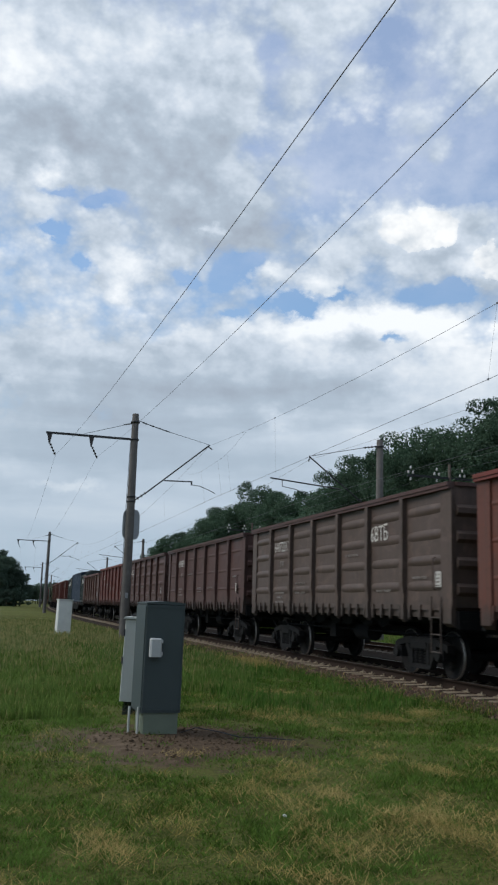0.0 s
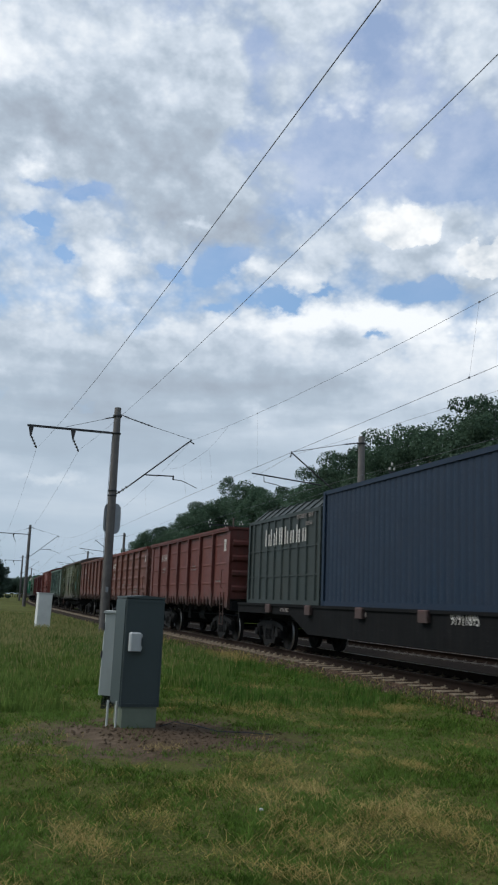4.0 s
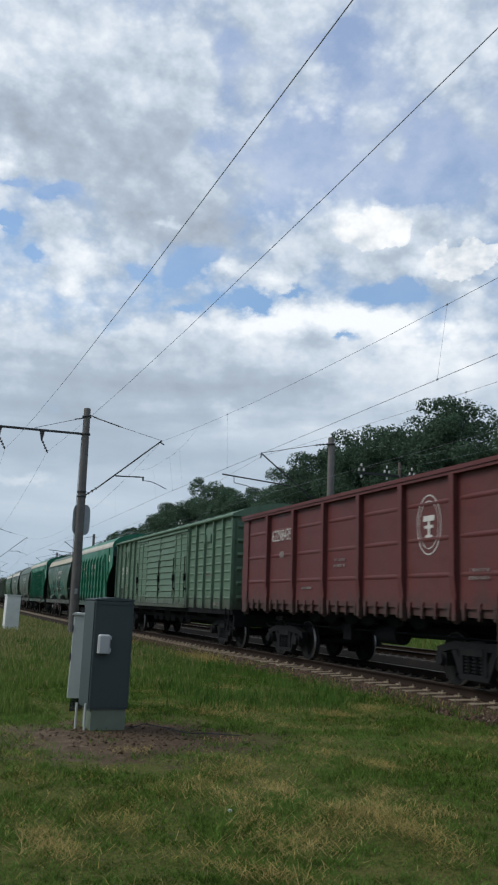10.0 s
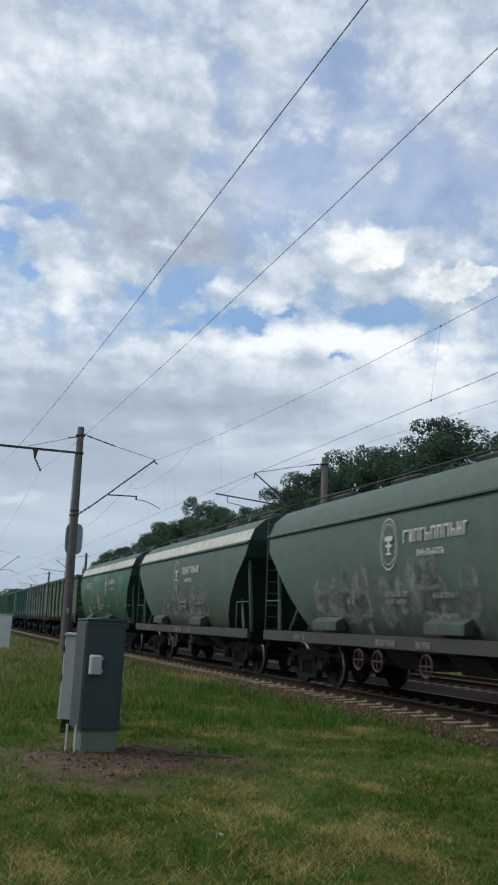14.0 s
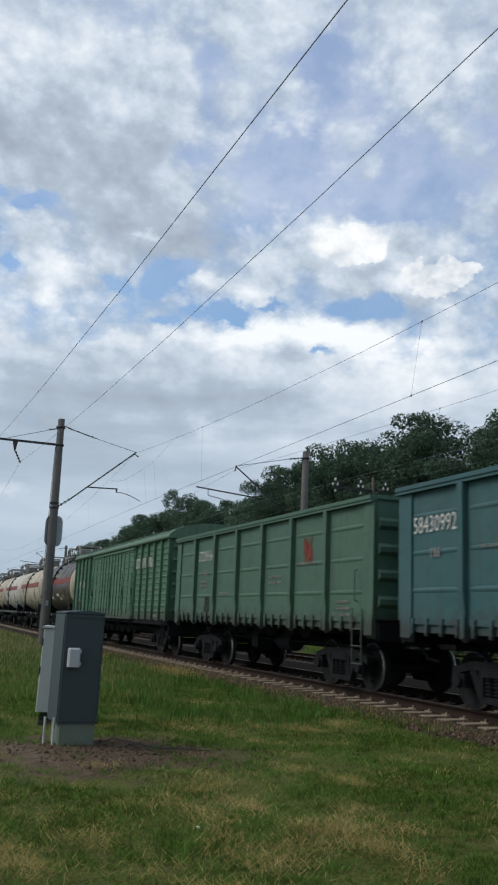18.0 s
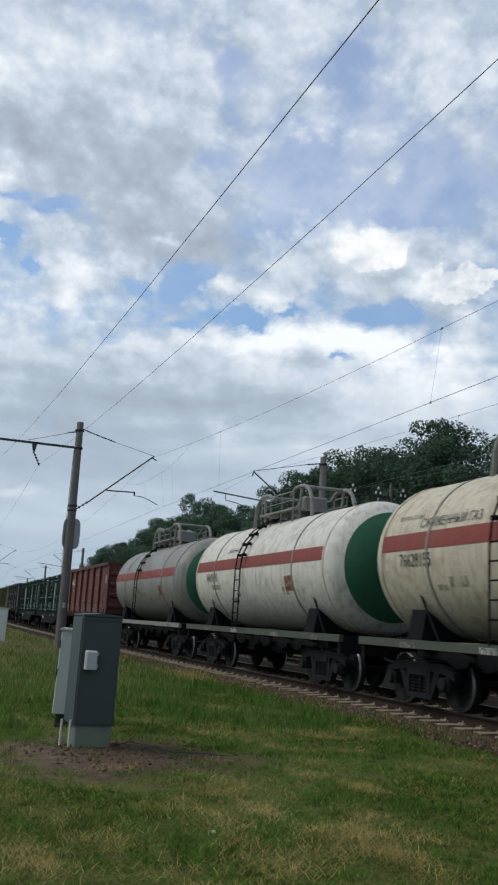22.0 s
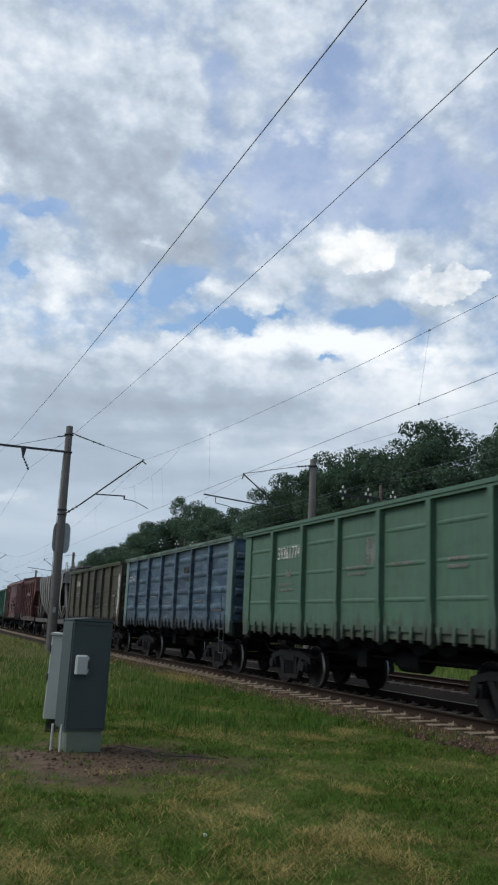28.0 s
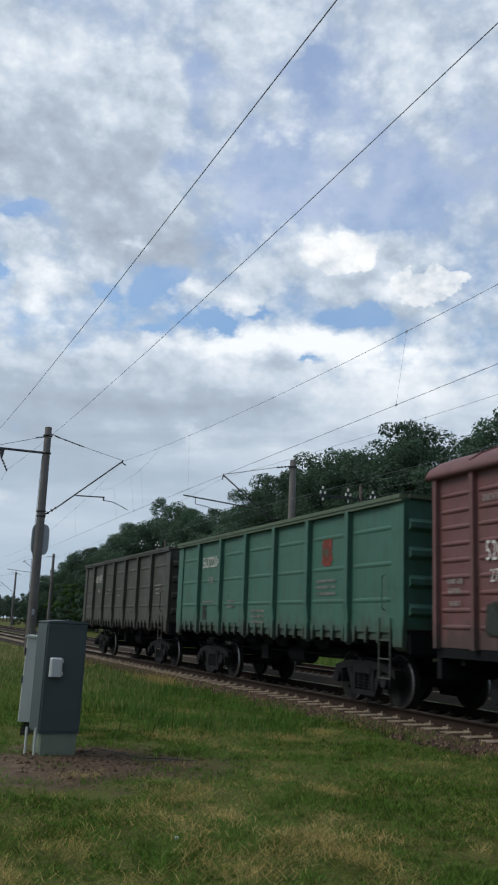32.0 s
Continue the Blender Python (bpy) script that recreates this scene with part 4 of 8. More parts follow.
# stitch wire slung below the carrier wire at the pole, with its short hangers
stitch = []
for y, drop in ((36.6, 0.0), (38.4, 0.42), (40.4, 0.78), (43.0, 1.02), (45.6, 0.78), (47.6, 0.42), (49.4, 0.0)):
    p = on(mess, y)
    stitch.append((p[0] + 0.06, p[1], p[2] - drop - 0.02))
wire("stitch_wire", "thin auxiliary wire slung under the carrier wire", stitch, 0.004)
for y in (39.6, 41.4, 45.0):
    a, b = on(stitch, y), on(cont, y)
    tagged(part("dropper", Kit().tube(a, b, 0.0025, n=4).cbox(b, (0.02, 0.06, 0.04)).mesh("dropper"), WIRE), "thin hanger wire between carrier and contact wire", "wire", "droppers")


def utility_pole(x, y, h):
    root = thing("utility_pole", "wooden pole with a crossarm and white porcelain insulators", "utility pole", pose(x, y, -0.04), "poles of the side line")
    part("pole", shared(("upole", h), lambda: Kit().lathe([(-0.4, 0.16), (h * 0.6, 0.12), (h + 0.4, 0.10), (h + 0.4, 0)], "z", 12)), BARK, root)
    part("crossarm", shared(("uarm", h), lambda: Kit().box(-2.9, 2.9, -0.06, 0.06, h - 0.55, h - 0.42)), IRON, root)
    for x2 in (-2.7, -0.9, 0.9, 2.7):
        for sx, sz in ((-0.16, 0.0), (0.16, 0.0), (0.0, 0.3), (0.0, -0.42)):
            part("insulator", shared(("uins",), lambda: Kit().lathe([(-0.06, 0.05), (0, 0.085), (0.02, 0.05), (0.1, 0.065), (0.14, 0.0)], "z", 8)), PORCELAIN, root, "white porcelain insulator", at=pose(x2 + sx, 0, h - 0.3 + sz))
    return root


for y in (5.0, 49.5, 95.0):
    utility_pole(27.6 + bend(y), y, 10.5)
for x2 in (-2.7, -0.9, 0.9, 2.7):
    for dz in (0.0,):
        wire("line_wire", "thin grey wire on porcelain insulators", line([(27.6 + x2, 5.0, 10.2 + dz), (27.6 + x2, 49.5, 10.2 + dz), (27.6 + x2 + bend(95), 95.0, 10.2 + dz)], 1.0), 0.006)


# ---- cabinets ----
def cabinet():
    root = thing("equipment_cabinet", "grey green metal trackside cabinet on a low plinth", "cabinet", pose(2.25, 11.55, 0.03, 0, 0.4, 3))
    part("body", Kit().bevel_box(-0.25, 0.25, -0.21, 0.34, 0.27, 1.60, 0.012).mesh("body"), CABINET, root)
    part("roof", Kit().extrude([(-0.258, 1.60), (0.256, 1.60), (0.256, 1.622), (0.0, 1.64), (-0.258, 1.618)], "y", -0.216, 0.35).mesh("roof"), CABINET, root)
    part("plinth", Kit().box(-0.215, 0.225, -0.19, 0.26, -0.08, 0.27).mesh("plinth"), PLINTH, root, "dull green sheet metal plinth")
    k = Kit().box(-0.245, -0.235, -0.218, -0.21, 0.30, 1.57)
    k.box(0.235, 0.245, -0.218, -0.21, 0.30, 1.57).box(-0.24, 0.24, -0.218, -0.21, 1.55, 1.56).box(-0.24, 0.24, -0.218, -0.21, 0.30, 0.31)
    part("door_edge", k.mesh("door_edge"), CABINET, root)
    part("side_sheet", Kit().box(-0.262, -0.2535, -0.19, 0.33, 0.29, 1.58).mesh("side_sheet"), CABINET, root)
    box = part("meter_box", Kit().bevel_box(-0.20, -0.05, -0.30, -0.21, 0.95, 1.18, 0.018).mesh("meter_box"), PLASTIC, root, "small light grey plastic box")
    for z in (0.99, 1.14):
        part("latch", shared(("latch",), lambda: Kit().box(-0.05, -0.035, -0.28, -0.23, -0.02, 0.02)), PLASTIC, box, at=pose(0, 0, z))
    for x, y in ((-0.36, -0.02), (-0.27, -0.12)):
        part("conduit", Kit().tube((x, y, -0.1), (x, y, 0.33), 0.016, n=8).mesh("conduit"), CABINET_SIDE, root, "pale cable conduit")


def second_cabinet():
    root = thing("equipment_cabinet", "pale grey metal cabinet close behind the green one", "cabinet", pose(2.29, 13.6, 0.0, 0, 1.6, -14))
    part("body", Kit().bevel_box(-0.19, 0.27, -0.27, 0.27, 0.22, 1.40, 0.01).mesh("body"), CABINET_SIDE, root)
    part("roof", Kit().extrude([(-0.22, 1.40), (0.30, 1.40), (0.28, 1.43), (-0.20, 1.43)], "y", -0.30, 0.30).mesh("roof"), CABINET_SIDE, root)
    part("plinth", Kit().box(-0.14, 0.22, -0.22, 0.22, -0.08, 0.22).mesh("plinth"), MARKDARK, root)
    for z in (0.75, 1.15):
        part("hinge", shared(("hinge",), lambda: Kit().tube((-0.195, -0.27, 0), (-0.195, -0.27, 0.1), 0.014, n=6)), IRON, root, at=pose(0, 0, z))
    part("lifting_eye", Kit().pipe([(-0.1, 0, 1.43), (-0.1, 0, 1.47), (-0.05, 0, 1.47), (-0.05, 0, 1.43)], 0.008).mesh("lifting_eye"), IRON, root)


def white_box():
    root = thing("signal_box", "white metal relay box standing in the meadow", "relay box", pose(3.9, 44.6, -0.04, 0, 1.0, 6))
    part("body", Kit().bevel_box(-0.33, 0.33, -0.28, 0.28, 0.06, 1.72, 0.02).mesh("body"), WHITEBOX, root)
    part("roof", Kit().extrude([(-0.37, 1.72), (0.37, 1.72), (0.35, 1.76), (-0.35, 1.76)], "y", -0.32, 0.32).mesh("roof"), WHITEBOX, root)
    part("plinth", Kit().box(-0.3, 0.3, -0.25, 0.25, -0.1, 0.06).mesh("plinth"), CONCRETE, root)
    part("door", Kit().box(-0.29, 0.29, -0.292, -0.28, 0.12, 1.66).mesh("door"), WHITEBOX, root)


cabinet()
second_cabinet()
white_box()
k = Kit().pipe([(2.56, 11.5, 0.04), (2.72, 11.35, 0.12), (2.95, 11.15, 0.1), (3.2, 11.0, 0.05), (3.55, 11.05, 0.03), (3.9, 10.95, 0.015)], 0.007)
tagged(part("cable", k.mesh("cable"), IRON), "black cable lying loose on the earth", "cable")

# ---- the train: running gear ----
# In a wagon's own space y runs along the track towards the train's end, z is 0 on the rail top, and -x is the side to the meadow.
WHEELS = []


def wheelset_kit():
    k = Kit()
    k.lathe([(-1.1, 0.0), (-1.1, 0.075), (-0.6, 0.085), (0.6, 0.085), (1.1, 0.075), (1.1, 0.0)], "x", 12)
    for s in (-1, 1):
        pr = [(0.72, 0.10), (0.70, 0.16), (0.745, 0.20), (0.755, 0.38), (0.715, 0.405), (0.715, 0.50), (0.745, 0.505), (0.755, 0.482), (0.815, 0.476)]
        k.lathe([(s * a, r) for a, r in pr], "x", 32)
        k.slot = 1
        k.lathe([(s * a, r) for a, r in [(0.815, 0.476), (0.845, 0.472), (0.852, 0.46)]], "x", 32)
        k.slot = 0
        k.lathe([(s * a, r) for a, r in [(0.852, 0.46), (0.85, 0.40), (0.80, 0.37), (0.79, 0.22), (0.84, 0.17), (0.86, 0.10), (0.72, 0.10)]], "x", 32)
        for i in range(3):
            a = 2 * math.pi * i / 3
            k.tube((s * 0.79, 0.29 * math.cos(a), 0.29 * math.sin(a)), (s * 0.83, 0.29 * math.cos(a), 0.29 * math.sin(a)), 0.035, n=6)
    return k


def side_frame_kit():
    """Cast side frame with its two windows, axle boxes and cap bolts."""
    k = Kit()
    k.extrude([(-1.18, 0.52), (-1.16, 0.68), (-0.62, 0.80), (0.62, 0.80), (1.16, 0.68), (1.18, 0.52), (0.95, 0.60), (0.62, 0.66), (-0.62, 0.66), (-0.95, 0.60)], "x", -0.08, 0.08)
    k.extrude([(-0.72, 0.70), (-0.56, 0.70), (-0.30, 0.26), (0.30, 0.26), (0.56, 0.70), (0.72, 0.70), (0.42, 0.16), (-0.42, 0.16)], "x", -0.07, 0.07)
    for s in (-1, 1):
        k.box(-0.09, 0.09, s * 0.36 - 0.05, s * 0.36 + 0.05, 0.26, 0.70)
        k.box(-0.12, 0.10, s * 0.925 - 0.15, s * 0.925 + 0.15, 0.36, 0.58)
        for sx in (-1, 1):
            k.tube((sx * 0.10, s * 0.925, 0.47), (sx * 0.19, s * 0.925, 0.47), 0.125, 0.11, n=14)
    return k


def spring_kit():
    k = Kit()
    for y in (-0.22, 0.0, 0.22):
        for i in range(5):
            z = 0.29 + i * 0.058
            k.tube((0, y, z), (0, y, z + 0.032), 0.088, n=10)
        k.tube((0, y, 0.26), (0, y, 0.60), 0.055, n=8)
    k.box(-0.11, 0.11, -0.32, 0.32, 0.57, 0.70)
    return k


def bogie(root, y):
    kit = Kit().box(-1.0, 1.0, -0.22, 0.22, 0.60, 0.82).box(-0.3, 0.3, -0.3, 0.3, 0.78, 0.95)
    for s in (-1, 1):
        kit.box(-0.85, 0.85, s * 0.55 - 0.03, s * 0.55 + 0.03, 0.38, 0.48).box(-0.9, -0.6, s * 0.47 - 0.02, s * 0.47 + 0.02, 0.3, 0.62).box(0.6, 0.9, s * 0.47 - 0.02, s * 0.47 + 0.02, 0.3, 0.62)
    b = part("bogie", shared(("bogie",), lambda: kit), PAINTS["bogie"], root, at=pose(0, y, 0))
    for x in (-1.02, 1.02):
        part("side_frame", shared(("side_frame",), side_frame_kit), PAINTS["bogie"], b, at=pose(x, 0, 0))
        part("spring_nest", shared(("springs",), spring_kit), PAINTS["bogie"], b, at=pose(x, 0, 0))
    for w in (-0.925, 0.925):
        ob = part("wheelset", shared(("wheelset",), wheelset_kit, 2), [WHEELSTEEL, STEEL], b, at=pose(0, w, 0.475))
        WHEELS.append((root, ob, w + y, w))


def couplers(root, half):
    k = Kit()
    k.box(-0.13, 0.13, 0, 0.42, 0.94, 1.18).box(-0.2, 0.2, 0.36, 0.58, 0.9, 1.22).box(-0.2, 0.02, 0.55, 0.66, 0.92, 1.2)
    k.pipe([(0.45, 0.05, 0.95), (0.42, 0.3, 0.72), (0.3, 0.5, 0.68)], 0.03)
    me = shared(("coupler",), lambda: k)
    part("coupler", me, PAINTS["bogie"], root, at=pose(0, half - 0.62, 0))
    part("coupler", me, PAINTS["bogie"], root, at=pose(0, -half + 0.62, 0, 0, 0, 180))


def underframe(root, half, z0=0.98, z1=1.36, pit=True):
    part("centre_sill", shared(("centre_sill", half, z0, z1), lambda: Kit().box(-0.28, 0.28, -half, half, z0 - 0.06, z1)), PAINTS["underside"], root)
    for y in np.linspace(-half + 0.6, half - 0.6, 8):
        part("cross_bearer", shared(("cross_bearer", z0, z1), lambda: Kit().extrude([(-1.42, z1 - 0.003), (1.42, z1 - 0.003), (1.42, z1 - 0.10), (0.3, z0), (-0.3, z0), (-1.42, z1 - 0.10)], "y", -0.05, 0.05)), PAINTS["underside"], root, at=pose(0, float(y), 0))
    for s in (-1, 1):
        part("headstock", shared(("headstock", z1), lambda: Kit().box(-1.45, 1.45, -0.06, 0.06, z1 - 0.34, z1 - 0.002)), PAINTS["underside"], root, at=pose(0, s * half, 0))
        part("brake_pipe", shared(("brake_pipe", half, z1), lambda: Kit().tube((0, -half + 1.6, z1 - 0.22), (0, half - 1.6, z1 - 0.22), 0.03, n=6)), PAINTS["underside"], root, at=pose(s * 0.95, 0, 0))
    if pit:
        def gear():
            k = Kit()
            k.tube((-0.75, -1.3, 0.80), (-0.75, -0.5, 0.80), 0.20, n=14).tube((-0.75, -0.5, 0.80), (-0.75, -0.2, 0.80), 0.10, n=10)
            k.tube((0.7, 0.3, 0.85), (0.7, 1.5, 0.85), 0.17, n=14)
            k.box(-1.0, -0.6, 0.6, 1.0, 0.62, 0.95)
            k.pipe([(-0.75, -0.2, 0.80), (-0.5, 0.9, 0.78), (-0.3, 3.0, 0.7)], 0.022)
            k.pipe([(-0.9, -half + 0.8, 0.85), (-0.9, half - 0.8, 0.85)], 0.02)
            # added skirt plates that block the bright view through and keep the underside dark
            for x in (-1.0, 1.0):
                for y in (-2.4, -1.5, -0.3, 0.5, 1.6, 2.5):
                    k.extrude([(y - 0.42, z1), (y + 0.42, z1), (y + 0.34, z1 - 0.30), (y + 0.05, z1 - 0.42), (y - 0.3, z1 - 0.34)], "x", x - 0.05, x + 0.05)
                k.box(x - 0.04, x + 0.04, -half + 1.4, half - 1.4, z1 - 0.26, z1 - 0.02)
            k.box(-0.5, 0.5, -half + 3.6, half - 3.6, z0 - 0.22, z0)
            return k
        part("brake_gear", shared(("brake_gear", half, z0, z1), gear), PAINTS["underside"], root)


FACE = Matrix(((0, 0, -1, 0), (-1, 0, 0, 0), (0, 1, 0, 0), (0, 0, 0, 1)))
TEXTS = {}


def text_mesh(body, size):
    key = (body, size)
    if key not in TEXTS:
        cu = bpy.data.curves.new("lettering", "FONT")
        cu.body, cu.size, cu.resolution_u = body, size, 2
        cu.align_x, cu.align_y = "CENTER", "CENTER"
        ob = bpy.data.objects.new("lettering", cu)
        scene.collection.objects.link(ob)
        me = bpy.data.meshes.new_from_object(ob.evaluated_get(bpy.context.evaluated_depsgraph_get()))
        bpy.data.objects.remove(ob)
        bpy.data.curves.remove(cu)
        me.materials.clear()
        me.materials.append(None)
        TEXTS[key] = me
    return TEXTS[key]


def write(root, body, y, z, size, x=-1.53, mat=None, narrow=0.8, name="lettering"):
    part(name, text_mesh(body, size), mat or LETTERS, root, at=Matrix.Translation((x, y, z)) @ FACE @ Matrix.Diagonal((narrow, 1, 1, 1)))


def bars(root, rows, x=-1.53, mat=None, name="small_print", wide=1.0):
    """Writing too small to read: rows of short bars. Each row: y, z of its middle, width, height."""
    k = Kit()
    rng = random.Random(len(rows) * 7 + int(rows[0][0] * 10))
    for y, z, w, h in rows:
        p = y + w / 2
        while p > y - w / 2 + 0.02:
            d = min(rng.uniform(0.3, 0.6) * h * max(wide, 0.7), p - (y - w / 2))
            t = 0.16 * h
            if rng.random() < 0.14:
                p -= d
                continue
            kind = rng.randrange(4)
            k.box(x - 0.004, x, p - t, p, z - h / 2, z + h / 2)
            if kind != 0:
                k.box(x - 0.004, x, p - d, p - d + t, z - h / 2, z + (h / 2 if kind < 3 else 0))
            k.box(x - 0.0042, x, p - d, p, z + h * (0.5, 0.08, 0.5, 0.08)[kind] - t, z + h * (0.5, 0.08, 0.5, 0.08)[kind])
            p -= d + 0.22 * h
    tagged(part(name, k.mesh(name), mat or (SMALLPRINT if name == "small_print" else LETTERS), root), kind="stuff")


def patch(root, y, z, w, h, mat, x=-1.527, name="paint_patch", label=""):
    """An overpainted patch with an uneven outline."""
    rng = random.Random(int(y * 100 + z * 37 + w * 11))
    pts = []
    for i in range(20):
        a = 2 * math.pi * i / 20
        c, s = math.cos(a), math.sin(a)
        r = rng.uniform(0.88, 1.05)
        pts.append((y + w / 2 * r * math.copysign(abs(c) ** 0.45, c), z + h / 2 * r * math.copysign(abs(s) ** 0.45, s)))
    part(name, Kit().extrude(pts, "x", x - 0.003, x).mesh(name), mat, root, label)


ROUND = [(1.22, 1.22), (1.40, 1.6), (1.53, 2.1), (1.58, 2.7), (1.57, 3.2), (1.50, 3.65), (1.36, 3.98), (1.05, 4.25), (0.55, 4.43), (0.0, 4.48)]


def bulge(z):
    """Half width of a bulging hopper at a height."""
    return float(np.interp(z, [q for p, q in ROUND], [p for p, q in ROUND]))


def bent_patch(root, y, z, w, h, mat, name="paint_patch"):
    """An uneven overpainted patch lying on a bulging side."""
    rng = random.Random(int(y * 100 + z * 37 + w * 11))
    n = 14
    v = []
    for j in range(n + 1):
        s = 2 * j / n - 1
        half = w / 2 * max(0.25, 1 - abs(s) ** 5) * rng.uniform(0.82, 1.08)
        zz = z + s * h / 2
        shift = rng.uniform(-0.05, 0.05) * w
        for t in (-1, 0, 1):
            v.append((-bulge(zz) - 0.008, y + shift + t * half, zz))
    k = Kit().add(v, [(3 * j + i, 3 * j + i + 1, 3 * j + i + 4, 3 * j + i + 3) for j in range(n) for i in range(2)], True)
    part(name, k.mesh(name), mat, root)


def ring_mark(root, y, z, ry, rz, mat, x=-1.53, name="emblem"):
    k = Kit()
    n = 28
    for scale, wide in ((1.0, 0.045), (0.80, 0.03)):
        v = []
        for r in (scale, scale - wide):
            v += [(x - 0.003, y + ry * r * math.cos(2 * math.pi * i / n), z + rz * r * math.sin(2 * math.pi * i / n)) for i in range(n)]
        k.add(v, [(i, (i + 1) % n, n + (i + 1) % n, n + i) for i in range(n)])
    for w, lo, hi in ((0.09, -0.4, 0.3), (0.45, 0.12, 0.3), (0.35, -0.12, -0.02), (0.3, -0.42, -0.34)):
        k.box(x - 0.004, x, y - ry * w, y + ry * w, z + rz * lo, z + rz * hi)
    part(name, k.mesh(name), mat, root)


def pressed_rib(k, x, y0, y1, z, h, d):
    """A shallow pressed bulge in a side sheet, tapering towards both ends."""
    n = 9
    v = []
    for i in range(n):
        t = i / (n - 1)
        s = max(0.02, math.sin(math.pi * t)) ** 0.25
        y = y0 + (y1 - y0) * (0.5 - 0.5 * math.cos(math.pi * t))
        v += [(x, y, z - h * s), (x - d * s * 0.85, y, z - h * 0.4 * s), (x - d * s, y, z + h * 0.1 * s), (x - d * s * 0.7, y, z + h * 0.5 * s), (x, y, z + h * s)]
    k.add(v, [(5 * i + j, 5 * i + j + 1, 5 * i + j + 6, 5 * i + j + 5) for i in range(n - 1) for j in range(4)], True)


# ---- open wagons ----
def gondola(length, color, style="plain", label="", marks=None, ladder=True, rim=None, corners=None, top=3.72):
    half, hb = length / 2, length / 2 - 0.46
    root = thing("open_wagon", label, "open wagon", group="wagons of the train")
    mat = PAINTS[color]
    bays = {"plain": 7, "ribbed": 7, "grid": 6}[style]
    ys = [-hb + 0.22 + (2 * hb - 0.44) * i / bays for i in range(bays + 1)]

    def side():
        k = Kit().box(-1.52, -1.47, -hb, hb, 1.45, top)
        if style == "grid":
            for z in (2.15, 2.85):
                k.box(-1.60, -1.52, -hb + 0.2, hb - 0.2, z - 0.05, z + 0.05)
        return k

    n_ribs = {"plain": 3, "ribbed": 4, "grid": 0}[style]
    pitch = ys[1] - ys[0]

    def panel_rib(j):
        k = Kit()
        h, d = (0.05, 0.018) if style == "plain" else (0.105, 0.042)
        pressed_rib(k, -1.5195, -pitch / 2 + 0.12, pitch / 2 - 0.12, 1.45 + (top - 1.45) * (j + 0.75) / (n_ribs + 0.5), h, d)
        return k

    def post():
        return Kit().extrude([(-1.52, 1.48), (-1.585, 1.52), (-1.63, 1.9), (-1.63, top - 0.05), (-1.52, top - 0.02)], "y", -0.075, 0.075).extrude([(-1.60, 1.55), (-1.60, 1.16), (-1.53, 1.10), (-1.47, 1.16), (-1.47, 1.5)], "y", -0.06, 0.06)

    def corner():
        return Kit().box(-1.56, -1.47, -0.22, 0.2, 1.42, top).extrude([(-1.57, 1.5), (-1.57, 1.12), (-1.47, 1.05), (-1.47, 1.5)], "y", -0.2, 0.12)

    def end():
        return Kit().box(-1.5, 1.5, hb - 0.06, hb - 0.01, 1.42, top)

    def end_rib(z):
        return Kit().extrude([(hb - 0.01, z - 0.12), (hb + 0.07, z - 0.05), (hb + 0.07, z + 0.05), (hb - 0.01, z + 0.12)], "x", -1.45, 1.45)

    def rail():
        return Kit().box(-1.64, -1.46, -hb, hb, top, top + 0.075).box(-1.62, -1.5, -hb, hb, top - 0.06, top)

    def catches():
        k = Kit()
        w = ys[1] - ys[0]
        a, b = -w / 2, w / 2
        k.box(-1.53, -1.49, a + 0.1, b - 0.1, 1.36, 1.46)
        for j in range(4):
            y = a + w * (j + 0.5) / 4
            k.extrude([(y - 0.07, 1.46), (y + 0.05, 1.46), (y + 0.02, 1.18), (y - 0.02, 1.16)], "x", -1.56, -1.50)
            k.tube((-1.55, y - 0.05, 1.24), (-1.50, y + 0.06, 1.22), 0.022, n=5)
        k.extrude([(a + 0.12, 1.36), (b - 0.12, 1.36), (b - 0.3, 1.22), (a + 0.3, 1.22)], "x", -1.49, -1.42)
        return k

    flip = pose(0, 0, 0, 0, 0, 180)
    key = (length, style, top)
    for m in (None, flip):
        wall = part("side_wall", shared(("side_wall",) + key, side), mat, root, at=m)
        for j in range(n_ribs):
            for a, b in zip(ys, ys[1:]):
                part("panel_rib", shared(("panel_rib", j) + key, lambda: panel_rib(j)), mat, wall, at=pose(0, (a + b) / 2, 0))
        wall = part("end_wall", shared(("end_wall",) + key, end), mat, root, at=m)
        for z in (1.75, 2.25, 2.75, 3.25):
            part("end_rib", shared(("end_rib", z) + key, lambda: end_rib(z)), mat, wall)
        part("end_post", shared(("gondola_end_post",) + key, lambda: Kit().box(-0.06, 0.06, hb, hb + 0.08, 1.1, top)), mat, wall)
        part("top_rail", shared(("top_rail",) + key, rail), PAINTS[rim] if rim else mat, root, at=m)
        for a, b in zip(ys, ys[1:]):
            part("hatch_lock", shared(("hatch_lock",) + key, catches), mat, root, at=(m or Matrix()) @ pose(0, (a + b) / 2, 0))
        for i, y in enumerate(ys):
            last = i in (0, bays)
            part("corner_post" if last else "post", shared(("corner_post", top) if last else ("post", top), corner if last else post), PAINTS[corners] if corners and last else mat, root, at=(m or Matrix()) @ pose(0, y, 0))
    for m in (None, flip):
        part("end_rail", shared(("end_rail",) + key, lambda: Kit().box(-1.46, 1.46, hb - 0.12, hb + 0.05, top, top + 0.074)), PAINTS[rim] if rim else mat, root, at=m)
    part("floor", shared(("gondola_floor",) + key, lambda: Kit().box(-1.465, 1.465, -hb + 0.07, hb - 0.07, 1.37, 1.43)), PAINTS["inside"], root)
    underframe(root, hb, 0.98, 1.36)
